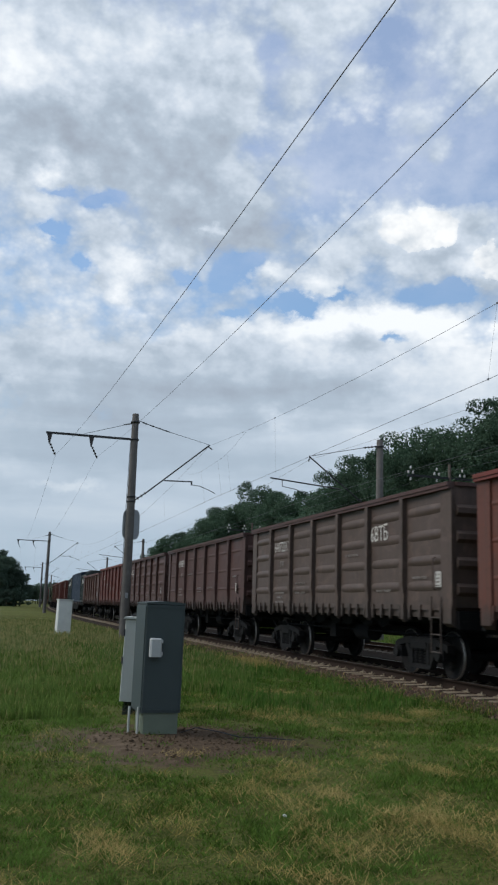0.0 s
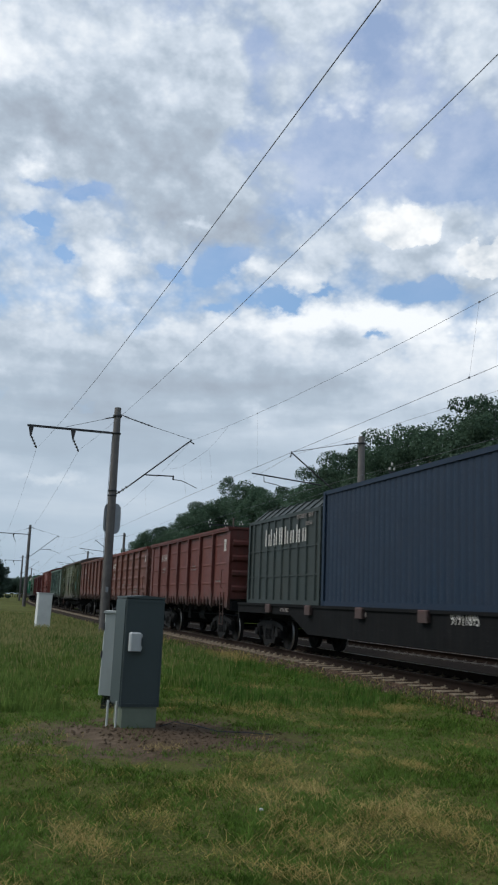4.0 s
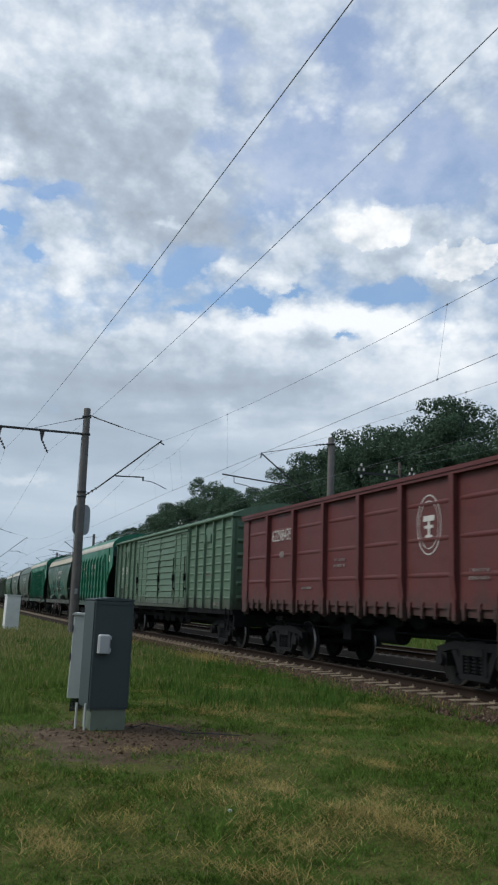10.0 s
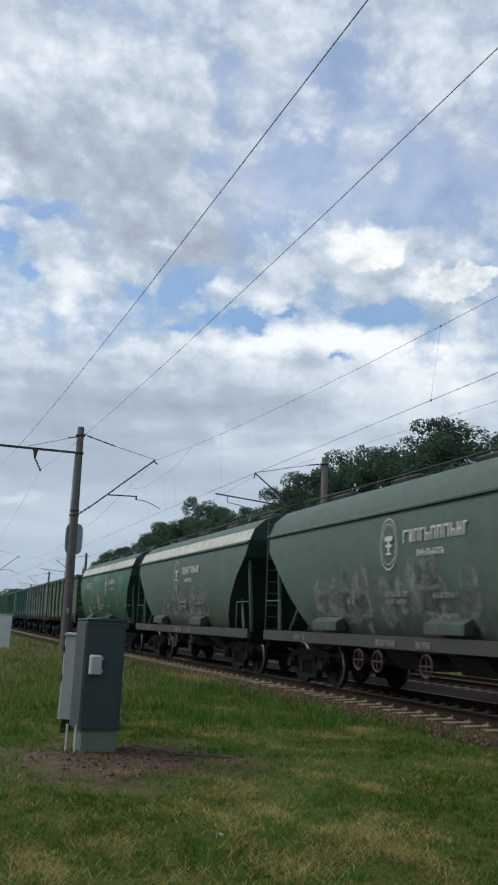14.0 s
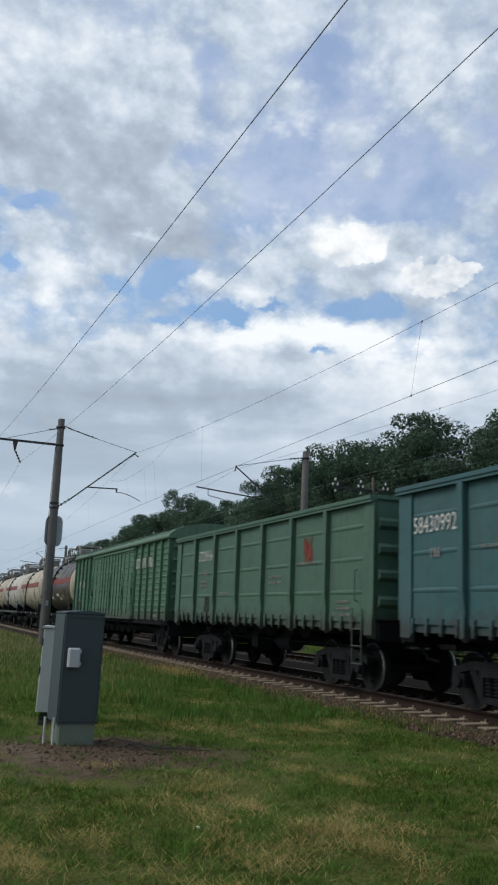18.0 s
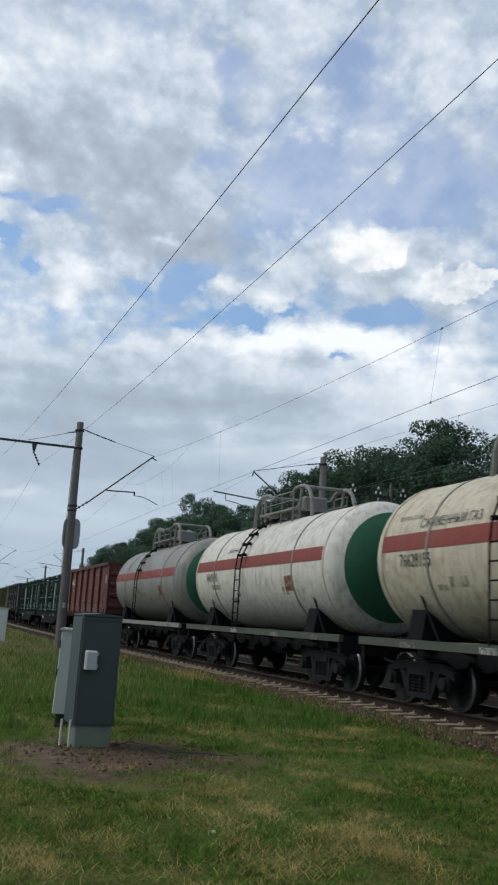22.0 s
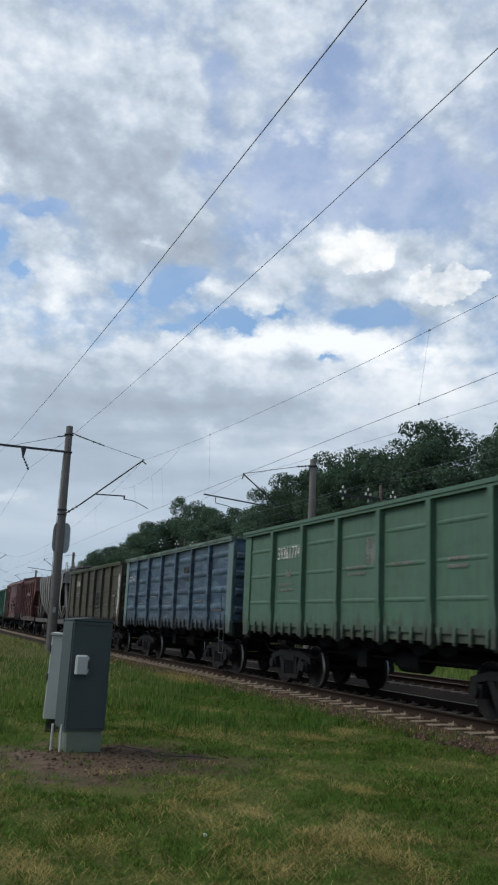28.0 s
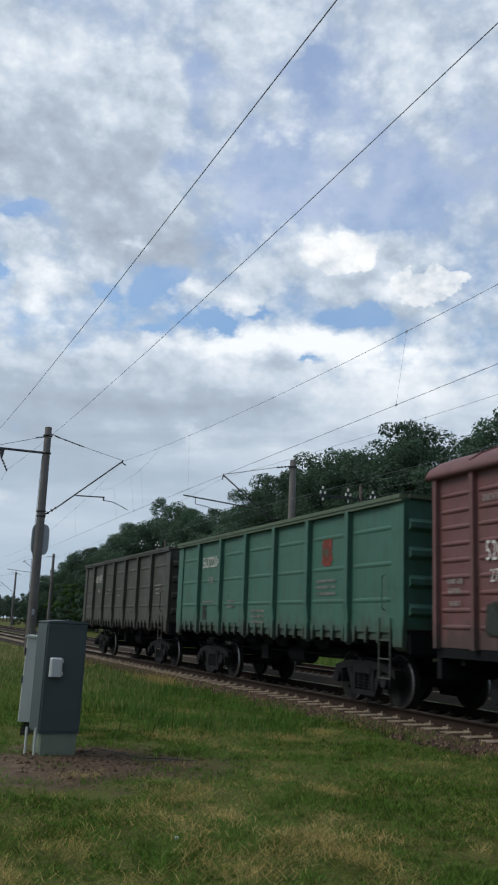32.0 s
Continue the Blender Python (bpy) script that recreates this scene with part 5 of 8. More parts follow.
    if ladder:
        def steps():
            k = Kit()
            y = -hb + 0.55
            for s in (-0.19, 0.19):
                k.tube((-1.60, y + s, 0.55), (-1.60, y + s, 1.62), 0.018, n=6)
            for z in (0.57, 0.9, 1.22):
                k.tube((-1.60, y - 0.19, z), (-1.60, y + 0.19, z), 0.016, n=6)
            k.pipe([(-1.57, y + 0.05, 1.75), (-1.64, y + 0.05, 1.78), (-1.64, y + 0.05, 2.35), (-1.57, y + 0.05, 2.38)], 0.014)
            return k
        part("step_ladder", shared(("step_ladder",) + key, steps), mat, root)
    for y in (-half + 2.65, half - 2.65):
        bogie(root, y)
    couplers(root, half)
    if marks:
        marks(root)
    return root


# ---- covered wagons ----
def boxcar(length, color, roof, label, doors="slats", marks=None, vent=True, rib_rows=9, porch=False, tones=None):
    half, hb = length / 2, length / 2 - 0.47
    root = thing("covered_wagon", label, "covered wagon", group="wagons of the train")
    mat, eave = PAINTS[color], 3.93
    dw, fw = (2.2, 1.65) if length > 16 else (1.5, 1.5)
    edge = dw + fw
    front = hb - 0.6 if porch else hb
    bays = ((-hb + (0.65 if porch else 0.06), -edge - 0.06), (edge + 0.06, hb - 0.06))
    rng = random.Random(label)

    def cells():
        for a, b in bays:
            n = max(2, round((b - a) / 0.97))
            for i in range(n):
                yield a + (b - a) * i / n, a + (b - a) * (i + 1) / n

    def wall():
        k = Kit().box(-1.50, -1.45, -front, hb, 1.16, eave)
        return k

    def panel_rib(j, w):
        k = Kit()
        pressed_rib(k, -1.4995, -w / 2 + 0.09, w / 2 - 0.09, 1.35 + (eave - 1.55) * (j + 0.5) / rib_rows, 0.045, 0.03)
        return k

    def frame_post():
        return Kit().extrude([(-0.06, -1.50), (-0.045, -1.585), (0.045, -1.585), (0.06, -1.50)], "z", 1.14, eave).moved(Matrix(((0, 1, 0, 0), (1, 0, 0, 0), (0, 0, 1, 0), (0, 0, 0, 1))))

    def leaf():
        k = Kit().box(-1.560, -1.535, -dw / 2 + 0.01, dw / 2 - 0.01, 1.24, eave - 0.16)
        for s in (-1, 1):
            k.box(-1.60, -1.56, s * (dw / 2 - 0.04) - 0.03, s * (dw / 2 - 0.04) + 0.03, 1.24, eave - 0.16)
        if doors == "grid":
            for s in (-0.25, 0.0, 0.25):
                k.box(-1.612, -1.56, s * dw - 0.04, s * dw + 0.04, 1.24, eave - 0.16)
        return k

    ROOF = [(-1.62, eave - 0.03), (-1.63, eave + 0.05), (-1.55, eave + 0.16), (-1.35, eave + 0.29), (-1.0, eave + 0.43), (-0.5, eave + 0.53), (0, eave + 0.56)] if doors != "slats" else [(-1.62, eave - 0.03), (-1.62, eave + 0.04), (-1.52, eave + 0.09), (-1.25, eave + 0.20), (-0.9, eave + 0.31), (-0.45, eave + 0.41), (0, eave + 0.45)]
    rows = {"slats": 11, "grid": 10, "fine": 20}[doors]
    step = (eave - 0.16 - 1.24) / rows

    def slat(z):
        if doors == "grid":
            return Kit().extrude([(-1.559, z), (-1.590, z + 0.012), (-1.586, z + 0.035), (-1.566, z + step - 0.012), (-1.559, z + step - 0.004)], "y", -dw / 2 + 0.07, dw / 2 - 0.07)
        return Kit().extrude([(-1.559, z), (-1.612, z + 0.012), (-1.600, z + 0.035), (-1.572, z + step - 0.012), (-1.559, z + step - 0.004)], "y", -dw / 2 + 0.07, dw / 2 - 0.07)

    def flat_door():
        k = Kit().box(-1.575, -1.535, -fw / 2 + 0.01, fw / 2 - 0.01, 1.24, eave - 0.16)
        for s in (-0.46, 0.02, 0.46):
            k.box(-1.60, -1.575, s * fw - 0.04, s * fw + 0.04, 1.24, eave - 0.16)
        for z in (1.28, 2.42, eave - 0.2):
            k.box(-1.598, -1.575, -fw / 2 + 0.1, fw / 2 - 0.1, z - 0.035, z + 0.035)
        for z in (1.5, 1.74, 1.98, 2.22, 2.64, 2.88, 3.12, 3.36, 3.58):
            for c in (-0.22, 0.24):
                pressed_rib(k, -1.5745, c * fw - 0.3, c * fw + 0.3, z, 0.035, 0.022)
        return k

    def roof_kit():
        pr = list(ROOF)
        pr = pr + [(-x, z) for x, z in reversed(pr[:-1])]
        return Kit().extrude(pr, "y", -hb - 0.12, hb + 0.12, smooth=True)

    def roof_seam():
        pr = list(ROOF[2:])
        pr = pr + [(-x, z) for x, z in reversed(pr[:-1])]
        return Kit().extrude([(x * 1.003, z + (0.014 if doors == "grid" else 0.026)) for x, z in pr] + [(x, z - 0.02) for x, z in reversed(pr)], "y", -0.03, 0.03)

    def end():
        k = Kit().extrude([(-1.5, 1.16), (1.5, 1.16), (1.5, eave), (1.0, eave + 0.26), (0, eave + 0.42), (-1.0, eave + 0.26), (-1.5, eave)], "y", hb - 0.05, hb)
        return k

    def end_rib(z):
        return Kit().extrude([(hb, z - 0.08), (hb + 0.05, z), (hb, z + 0.08)], "x", -1.4, 1.4)

    flip = pose(0, 0, 0, 0, 0, 180)
    key = (length, doors, rib_rows, porch)
    for m in (None, flip):
        base = m or Matrix()
        sheet = part("side_wall", shared(("box_wall",) + key, wall), mat, root, at=m)
        for p, q in cells():
            if porch and m is flip and q > front:
                continue
            for j in range(rib_rows):
                part("panel_rib", shared(("panel_rib", j, rib_rows, round(q - p, 3)), lambda: panel_rib(j, q - p)), mat, sheet, at=pose(0, (p + q) / 2, 0))
        if not (porch and m is flip):
            gable = part("end_wall", shared(("box_end",) + key, end), mat, root, at=m)
            for j in range(6):
                part("end_rib", shared(("box_end_rib", j) + key, lambda: end_rib(1.5 + j * 0.42)), mat, gable)
            for x in (-0.75, 0.75):
                part("end_post", shared(("box_end_post",) + key, lambda: Kit().box(-0.05, 0.05, hb, hb + 0.09, 1.16, eave)), mat, gable, at=pose(x, 0, 0))
        for a, b in bays:
            n = max(2, round((b - a) / 0.97))
            for i in range(n + 1):
                part("post", shared(("box_post",), frame_post), mat, root, at=base @ pose(0, a + (b - a) * i / n, 0))
        for s in (-1, 1):
            door = part("sliding_door", shared(("door_leaf",) + key, leaf), mat, root, at=base @ pose(-0.012 if s > 0 else 0, s * dw / 2, 0))
            tone = PAINTS[rng.choice(tones)] if tones else mat
            for j in range(rows):
                if tones and rng.random() < 0.45:
                    tone = PAINTS[rng.choice(tones)]
                part("slat", shared(("door_slat", j) + key, lambda: slat(1.24 + step * j)), tone, door)
            part("plain_door", shared(("flat_leaf",) + key, flat_door), mat, root, at=base @ pose(0, s * (dw + fw / 2), 0))
        k = Kit().box(-1.64, -1.53, -edge - 0.1, edge + 0.1, eave - 0.16, eave - 0.09)
        part("door_rail", shared(("door_rail",) + key, lambda: k), mat, root, at=m)
        k1 = Kit().box(-1.63, -1.50, -edge, edge, 1.13, 1.235)
        part("door_sill", shared(("door_sill",) + key, lambda: k1), mat, root, at=m)
        for y in (0.0, -dw - 0.03, -edge + 0.08, edge - 0.1):
            part("door_latch", shared(("door_latch",), lambda: Kit().box(-1.67, -1.61, -0.06, 0.06, 2.05, 2.3).box(-1.65, -1.61, -0.16, 0.03, 1.75, 1.82).tube((-1.635, 0.02, 1.5), (-1.635, 0.02, 2.9), 0.016, n=6)), mat if doors == "grid" else PAINTS["underside"], root, at=base @ pose(0, y, 0))
        if vent:
            for y in (-hb + 2.45, hb - 2.45):
                part("vent_flap", shared(("vent_flap",), lambda: Kit().box(-1.555, -1.50, -0.36, 0.36, 3.28, 3.72).box(-1.60, -1.555, -0.32, -0.27, 3.2, 3.5).box(-1.60, -1.555, 0.27, 0.32, 3.2, 3.5)), mat, root, at=base @ pose(0, y, 0))
    if porch:
        part("end_wall", shared(("porch_end",) + key, lambda: Kit().box(-1.45, 1.45, -hb + 0.6, -hb + 0.65, 1.16, eave + 0.4)), mat, root)
        for s in (-1, 1):
            part("platform_post", shared(("platform_post",), lambda: Kit().box(-0.035, 0.035, 0, 0.08, 1.0, eave)), mat, root, at=pose(s * 1.47, -hb, 0))
        part("end_platform", Kit().box(-1.43, 1.43, -hb, -hb + 0.05, 1.16, 2.05).mesh("end_platform"), mat, root)
        part("gable", Kit().extrude([(-1.5, eave), (1.5, eave), (1.35, eave + 0.28), (0.9, eave + 0.44), (0, eave + 0.53), (-0.9, eave + 0.44), (-1.35, eave + 0.28)], "y", -hb - 0.05, -hb - 0.01).mesh("gable"), mat, root)
        part("platform_roof", Kit().extrude([(-hb - 0.16, eave - 0.14), (-hb + 0.6, eave + 0.05), (-hb + 0.6, eave - 0.01), (-hb - 0.16, eave - 0.22)], "x", -1.6, 1.6).mesh("platform_roof"), mat, root)
    top = part("roof", shared(("box_roof",) + key, roof_kit), PAINTS[roof], root)
    n = 46 if doors == "grid" else 14
    for i in range(1, n):
        part("roof_seam", shared(("roof_seam", doors), roof_seam), PAINTS[roof], top, at=pose(0, -hb + 2 * hb * i / n, 0))
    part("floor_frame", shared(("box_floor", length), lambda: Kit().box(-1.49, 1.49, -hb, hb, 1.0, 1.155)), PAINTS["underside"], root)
    underframe(root, hb, 0.8, 1.0)
    for y in (-half + 2.5, half - 2.5):
        bogie(root, y)
    couplers(root, half)
    k4 = Kit()
    for s in (-0.19, 0.19):
        k4.tube((-1.52, -hb + 0.4 + s, 0.5), (-1.52, -hb + 0.4 + s, 1.2), 0.018, n=6)
    for z in (0.52, 0.85):
        k4.tube((-1.52, -hb + 0.21, z), (-1.52, -hb + 0.59, z), 0.016, n=6)
    part("step_ladder", shared(("box_steps", length), lambda: k4), PAINTS["underside"], root)
    if marks:
        marks(root)
    return root


# ---- hoppers ----
def roof_gear(root, length, z, mat):
    """Loading hatches and walkway rails along the ridge of a hopper."""
    hb = length / 2 - 1.0
    for i in range(4):
        y = -hb + 2 * hb * (i + 0.5) / 4
        part("roof_hatch", shared(("roof_hatch",), lambda: Kit().bevel_box(-0.35, 0.35, -0.55, 0.55, 0.0, 0.16, 0.04)), mat, root, at=pose(0, y, z - 0.02))
    def rail():
        k = Kit().tube((0, -hb, 0.14), (0, hb, 0.14), 0.02, n=5)
        for i in range(11):
            y = -hb + 2 * hb * i / 10
            k.tube((0, y, -0.1), (0, y, 0.2), 0.015, n=5)
        return k
    for x in (-0.45, 0.45):
        part("walkway_rail", shared(("walkway_rail", length), rail), mat, root, at=pose(x, 0, z))


def hand_wheel(root, y, z, mat, x=-1.6, r=0.28):
    def make():
        k = Kit()
        n = 16
        for i in range(n):
            a, b = 2 * math.pi * i / n, 2 * math.pi * (i + 1) / n
            k.tube((0, r * math.cos(a), r * math.sin(a)), (0, r * math.cos(b), r * math.sin(b)), 0.022, n=5)
        for i in range(4):
            a = math.pi * i / 2
            k.tube((0, 0, 0), (0, r * math.cos(a), r * math.sin(a)), 0.016, n=5)
        k.tube((0, 0, 0), (0.25, 0, 0), 0.025, n=6)
        return k
    part("hand_wheel", shared(("hand_wheel", r), make), mat, root, "hand brake wheel", at=pose(x, y, z))


def ribbed_hopper(length, color, label, marks):
    """Grain hopper with flat ribbed sides, a curved roof with a white band and cut-away ends."""
    half, hb = length / 2, length / 2 - 0.75
    root = thing("hopper_wagon", label, "hopper wagon", group="wagons of the train")
    mat = PAINTS[color]
    reach = hb - 1.9

    def side():
        k = Kit()
        k.extrude([(-reach - 0.1, 1.2), (reach + 0.1, 1.2), (reach + 0.55, 2.1), (reach + 0.9, 2.45), (hb - 0.05, 2.95), (hb, 3.95), (-hb, 3.95), (-hb + 0.05, 2.95), (-reach - 0.9, 2.45), (-reach - 0.55, 2.1)], "x", -1.55, -1.50)
        n = 9
        ys = [-reach + 0.35 + (2 * reach - 0.7) * i / n for i in range(n + 1)]
        for a, b in zip(ys, ys[1:]):
            for z in (1.55, 2.1, 2.65, 3.2):
                k.extrude([(-1.549, z - 0.2), (-1.575, z - 0.12), (-1.575, z + 0.12), (-1.549, z + 0.2)], "y", a + 0.06, b - 0.06)
        return k

    def rib():
        return Kit().extrude([(-1.55, 1.2), (-1.66, 1.25), (-1.66, 3.35), (-1.55, 3.62)], "y", -0.035, 0.035)

    def brace(s):
        return Kit().extrude([(s * (reach + 0.95) - 0.09, 1.16), (s * (reach + 0.95) + 0.09, 1.16), (s * (reach - 0.05) + 0.06, 3.6), (s * (reach - 0.05) - 0.06, 3.6)], "x", -1.65, -1.56)

    def stiffener(s):
        return Kit().box(-1.60, -1.55, s * (reach + 0.95) - 0.03, s * (reach + 0.95) + 0.03, 2.5, 3.9)

    def roof():
        pr = [(-1.57, 3.9), (-1.57, 4.0), (-1.50, 4.17), (-1.25, 4.38), (-0.8, 4.55), (0, 4.63)]
        pr += [(-x, z) for x, z in reversed(pr[:-1])]
        return Kit().extrude(pr, "y", -hb, hb, smooth=True)

    def slope():
        return Kit().extrude([(hb - 0.02, 3.95), (hb - 0.02, 3.45), (2.6, 1.1), (2.4, 1.1), (hb - 0.3, 3.95)], "x", -1.495, 1.495)

    def chute():
        return Kit().extrude([(-1.1, 1.25), (1.1, 1.25), (0.35, 0.55), (-0.35, 0.55)], "y", -0.6, 0.6)

    flip = pose(0, 0, 0, 0, 0, 180)
    n = 9
    for m in (None, flip):
        part("side_wall", shared(("rib_side", length), side), mat, root, at=m)
        for e in (-1, 1):
            part("brace", shared(("rib_brace", length, e), lambda: brace(e)), mat, root, at=m)
            part("stiffener", shared(("rib_stiff", length, e), lambda: stiffener(e)), mat, root, at=m)
        # slopes, chutes, end posts and struts: darker green stands in for the recess shade
        part("end_slope", shared(("rib_slope", length), slope), PAINTS["darkteal"], root, "discharge slope darkened for its shade", at=m)
        for y in (1.3, 3.7):
            part("discharge_chute", shared(("rib_chute",), chute), PAINTS["darkteal"], root, at=(m or Matrix()) @ pose(0, y, 0))
        for x in (-1.2, 1.2):
            part("end_post", shared(("rib_end_post",), lambda: Kit().tube((0, 0, 1.1), (0, 0, 3.4), 0.045, n=6)), PAINTS["darkteal"], root, at=(m or Matrix()) @ pose(x, hb - 0.25, 0))
            part("end_strut", shared(("rib_end_strut", x), lambda: Kit().tube((x, 0.0, 1.15), (x * 0.5, -1.6, 2.3), 0.04, n=6)), PAINTS["darkteal"], root, at=(m or Matrix()) @ pose(0, hb - 0.3, 0))
        for i in range(n + 1):
            y = -reach + 0.35 + (2 * reach - 0.7) * i / n
            part("rib", shared(("hop_rib",), rib), mat, root, at=(m or Matrix()) @ pose(0, y, 0))
        k = Kit().extrude([(-1.572, 3.90), (-1.576, 4.0), (-1.508, 4.172), (-1.50, 4.16), (-1.565, 4.0), (-1.562, 3.90)], "y", -hb + 0.01, hb - 0.01)
        part("white_band", shared(("white_band", length), lambda: k), PAINTS["white"], root, "dirty white painted band", at=m)
        part("sill", shared(("rib_sill", length), lambda: Kit().box(-1.56, -1.46, -hb - 0.1, hb + 0.1, 0.98, 1.19).box(-1.6, -1.46, -hb - 0.1, hb + 0.1, 1.15, 1.198)), mat, root, at=m)
    part("roof", shared(("rib_roof", length), roof), mat, root)
    roof_gear(root, length, 4.63, mat)
    underframe(root, hb, 0.85, 1.15, pit=False)
    hand_wheel(root, -hb + 1.1, 1.15, PAINTS["red"], -1.7)
    for y in (-half + 2.5, half - 2.5):
        bogie(root, y)
    couplers(root, half)
    marks(root)
    return root


def round_hopper(length, color, label, marks, band=None, ribs=0, roof=None, sill=None, cut=2.3):
    """Hopper with bulging sides whose ends lean inwards towards the frame."""
    half, hb = length / 2, length / 2 - 0.75
    root = thing("hopper_wagon", label, "hopper wagon", group="wagons of the train")
    mat = PAINTS[color]
    prof = ROUND
    if ribs:
        prof = [(1.05, 1.22), (1.32, 1.7), (1.48, 2.2), (1.57, 2.75), (1.60, 3.3), (1.60, 3.75), (1.55, 3.9), (1.0, 4.12), (0.5, 4.25), (0.0, 4.3)]

    hs = hb - 1.0 if ribs else hb

    def reach(z):
        t = max(0.0, min(1.0, ((3.45 if ribs else 3.3) - z) / 2.1))
        return hs - cut * (t if ribs else t ** 0.85)

    def skin():
        k = Kit()
        for s in (-1, 1):
            ring = [(s * x, z) for x, z in prof]
            v = [(x, y * reach(z), z) for y in (-1, -0.5, 0, 0.5, 1) for x, z in ring]
            n = len(ring)
            k.add(v, [(a * n + i, a * n + i + 1, (a + 1) * n + i + 1, (a + 1) * n + i) for a in range(4) for i in range(n - 1)], True)
        return k

    def end_sheet():
        v = []
        for x, z in prof:
            v += [(-x, reach(z) - 0.01, z), (x, reach(z) - 0.01, z)]
        return Kit().add(v, [(2 * i, 2 * i + 1, 2 * i + 3, 2 * i + 2) for i in range(len(prof) - 1)])

    def rib_kit(y):
        pts = [(x, z) for x, z in prof[:7] if reach(z) > abs(y) + 0.02]
        return Kit().extrude([(-x - 0.06, z) for x, z in pts] + [(-x + 0.01, z) for x, z in reversed(pts)], "y", y - 0.035, y + 0.035)

    def end_ladder():
        k = Kit()
        for x in (-1.5, -1.15):
            k.tube((x, hs + 0.12, 1.0), (x, hs + 0.12, 4.2), 0.018, n=5)
        for i in range(10):
            k.tube((-1.5, hs + 0.12, 1.25 + 0.3 * i), (-1.15, hs + 0.12, 1.25 + 0.3 * i), 0.014, n=5)
        return k

    key = (length, ribs, cut)
    part("body", shared(("round_body",) + key, skin), mat, root)
    if ribs:
        for m in (Matrix(), pose(0, 0, 0, 0, 0, 180)):
            part("end_panel", shared(("end_panel",) + key, lambda: Kit().extrude([(-1.58, 3.3), (1.58, 3.3), (1.52, 3.9), (1.0, 4.1), (0, 4.26), (-1.0, 4.1), (-1.52, 3.9)], "y", hs + 0.0, hs + 0.03)), mat, root, at=m)
    # dark: colour of end sheets and chutes, holding the shade under the ends
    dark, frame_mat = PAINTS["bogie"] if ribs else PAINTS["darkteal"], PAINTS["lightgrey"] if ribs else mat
    for m in (Matrix(), pose(0, 0, 0, 0, 0, 180)):
        part("end_slope", shared(("round_slope",) + key, end_sheet), dark, root, "sloping end sheet with shade in its colour", at=m)
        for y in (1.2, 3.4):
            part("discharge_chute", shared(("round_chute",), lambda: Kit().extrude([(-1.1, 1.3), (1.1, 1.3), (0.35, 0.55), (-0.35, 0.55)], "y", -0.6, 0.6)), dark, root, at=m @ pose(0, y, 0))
        for j in range(ribs):
            y = (hs - 0.15) * (2 * j / (ribs - 1) - 1)
            if sum(reach(z) > abs(y) + 0.02 for x, z in prof[:7]) > 1:
                part("side_rib", shared(("round_rib", j) + key, lambda: rib_kit(y)), mat, root, at=m)
        for x in (-1.25, 1.25):
            part("end_strut", shared(("round_strut", x) + key, lambda: Kit().tube((x, hb - 0.3, 1.15), (x * 1.1, hs - 0.35, 3.45), 0.085 if ribs else 0.05, n=6)), frame_mat, root, at=m)
            part("end_strut", shared(("round_strut2", x) + key, lambda: Kit().tube((x, hb - 0.9, 1.15), (x * 0.9, hb - 1.55, 2.2), 0.045, n=6)), frame_mat, root, at=m)
            part("handrail", shared(("round_handrail", x) + key, lambda: Kit().pipe([(x * 1.2, hb - 0.9, 1.2), (x * 1.2, hb - 0.9, 1.95), (x * 1.2, hb + 0.1, 1.95)], 0.02)), frame_mat, root, at=m)
        part("end_ladder", shared(("round_ladder", length), end_ladder), frame_mat, root, at=m)
    if ribs:
        def tall_ladder():
            k = Kit()
            for x in (-1.45, -1.05):
                k.pipe([(x, -hs - 0.3, 1.75), (x, -hs - 0.3, 4.48), (x, -hs + 0.3, 4.48), (x, -hs + 0.3, 4.0)], 0.017)
            for i in range(9):
                k.tube((-1.45, -hs - 0.3, 1.85 + 0.3 * i), (-1.05, -hs - 0.3, 1.85 + 0.3 * i), 0.014, n=5)
            return k

        def steps():
            k = Kit()
            for i in range(3):
                k.box(-1.5, -1.0, -hb + 0.45 - 0.3 * i, -hb + 0.7 - 0.3 * i, 1.36 + 0.19 * i, 1.39 + 0.19 * i)
            for x in (-1.5, -1.0):
                k.tube((x, -hb + 0.75, 1.2), (x, -hb - 0.2, 1.8), 0.025, n=5)
            k.pipe([(-1.5, -hb + 0.75, 1.25), (-1.5, -hb + 0.6, 1.85), (-1.5, -hb + 0.1, 2.1)], 0.018)
            k.pipe([(-1.05, -hb - 0.2, 2.45), (-1.05, -hb - 0.62, 2.45), (-1.05, -hb - 0.62, 1.2)], 0.018)
            return k

        part("roof_ladder", shared(("tall_ladder",) + key, tall_ladder), PAINTS["lightgrey"], root, "pale steel ladder up to the roof")
        part("end_steps", shared(("end_steps",) + key, steps), PAINTS["lightgrey"], root)
    if band:
        pr = [(-1.506, 3.64), (-1.366, 3.985), (-1.355, 3.98), (-1.495, 3.64)]
        part("painted_band", shared(("painted_band", length), lambda: Kit().extrude(pr, "y", -hb + 0.03, hb - 0.03)), PAINTS[band], root, "pale painted band below the roof")
    roof_gear(root, 2 * hs + 1.5, prof[-1][1], PAINTS[roof] if roof else mat)
    for m in (None, pose(0, 0, 0, 0, 0, 180)):
        if not ribs:
            part("eave_ledge", shared(("eave_ledge", length), lambda: Kit().extrude([(-1.50, 3.56), (-1.575, 3.575), (-1.575, 3.615), (-1.50, 3.66)], "y", -hb + 0.02, hb - 0.02)), mat, root, at=m)
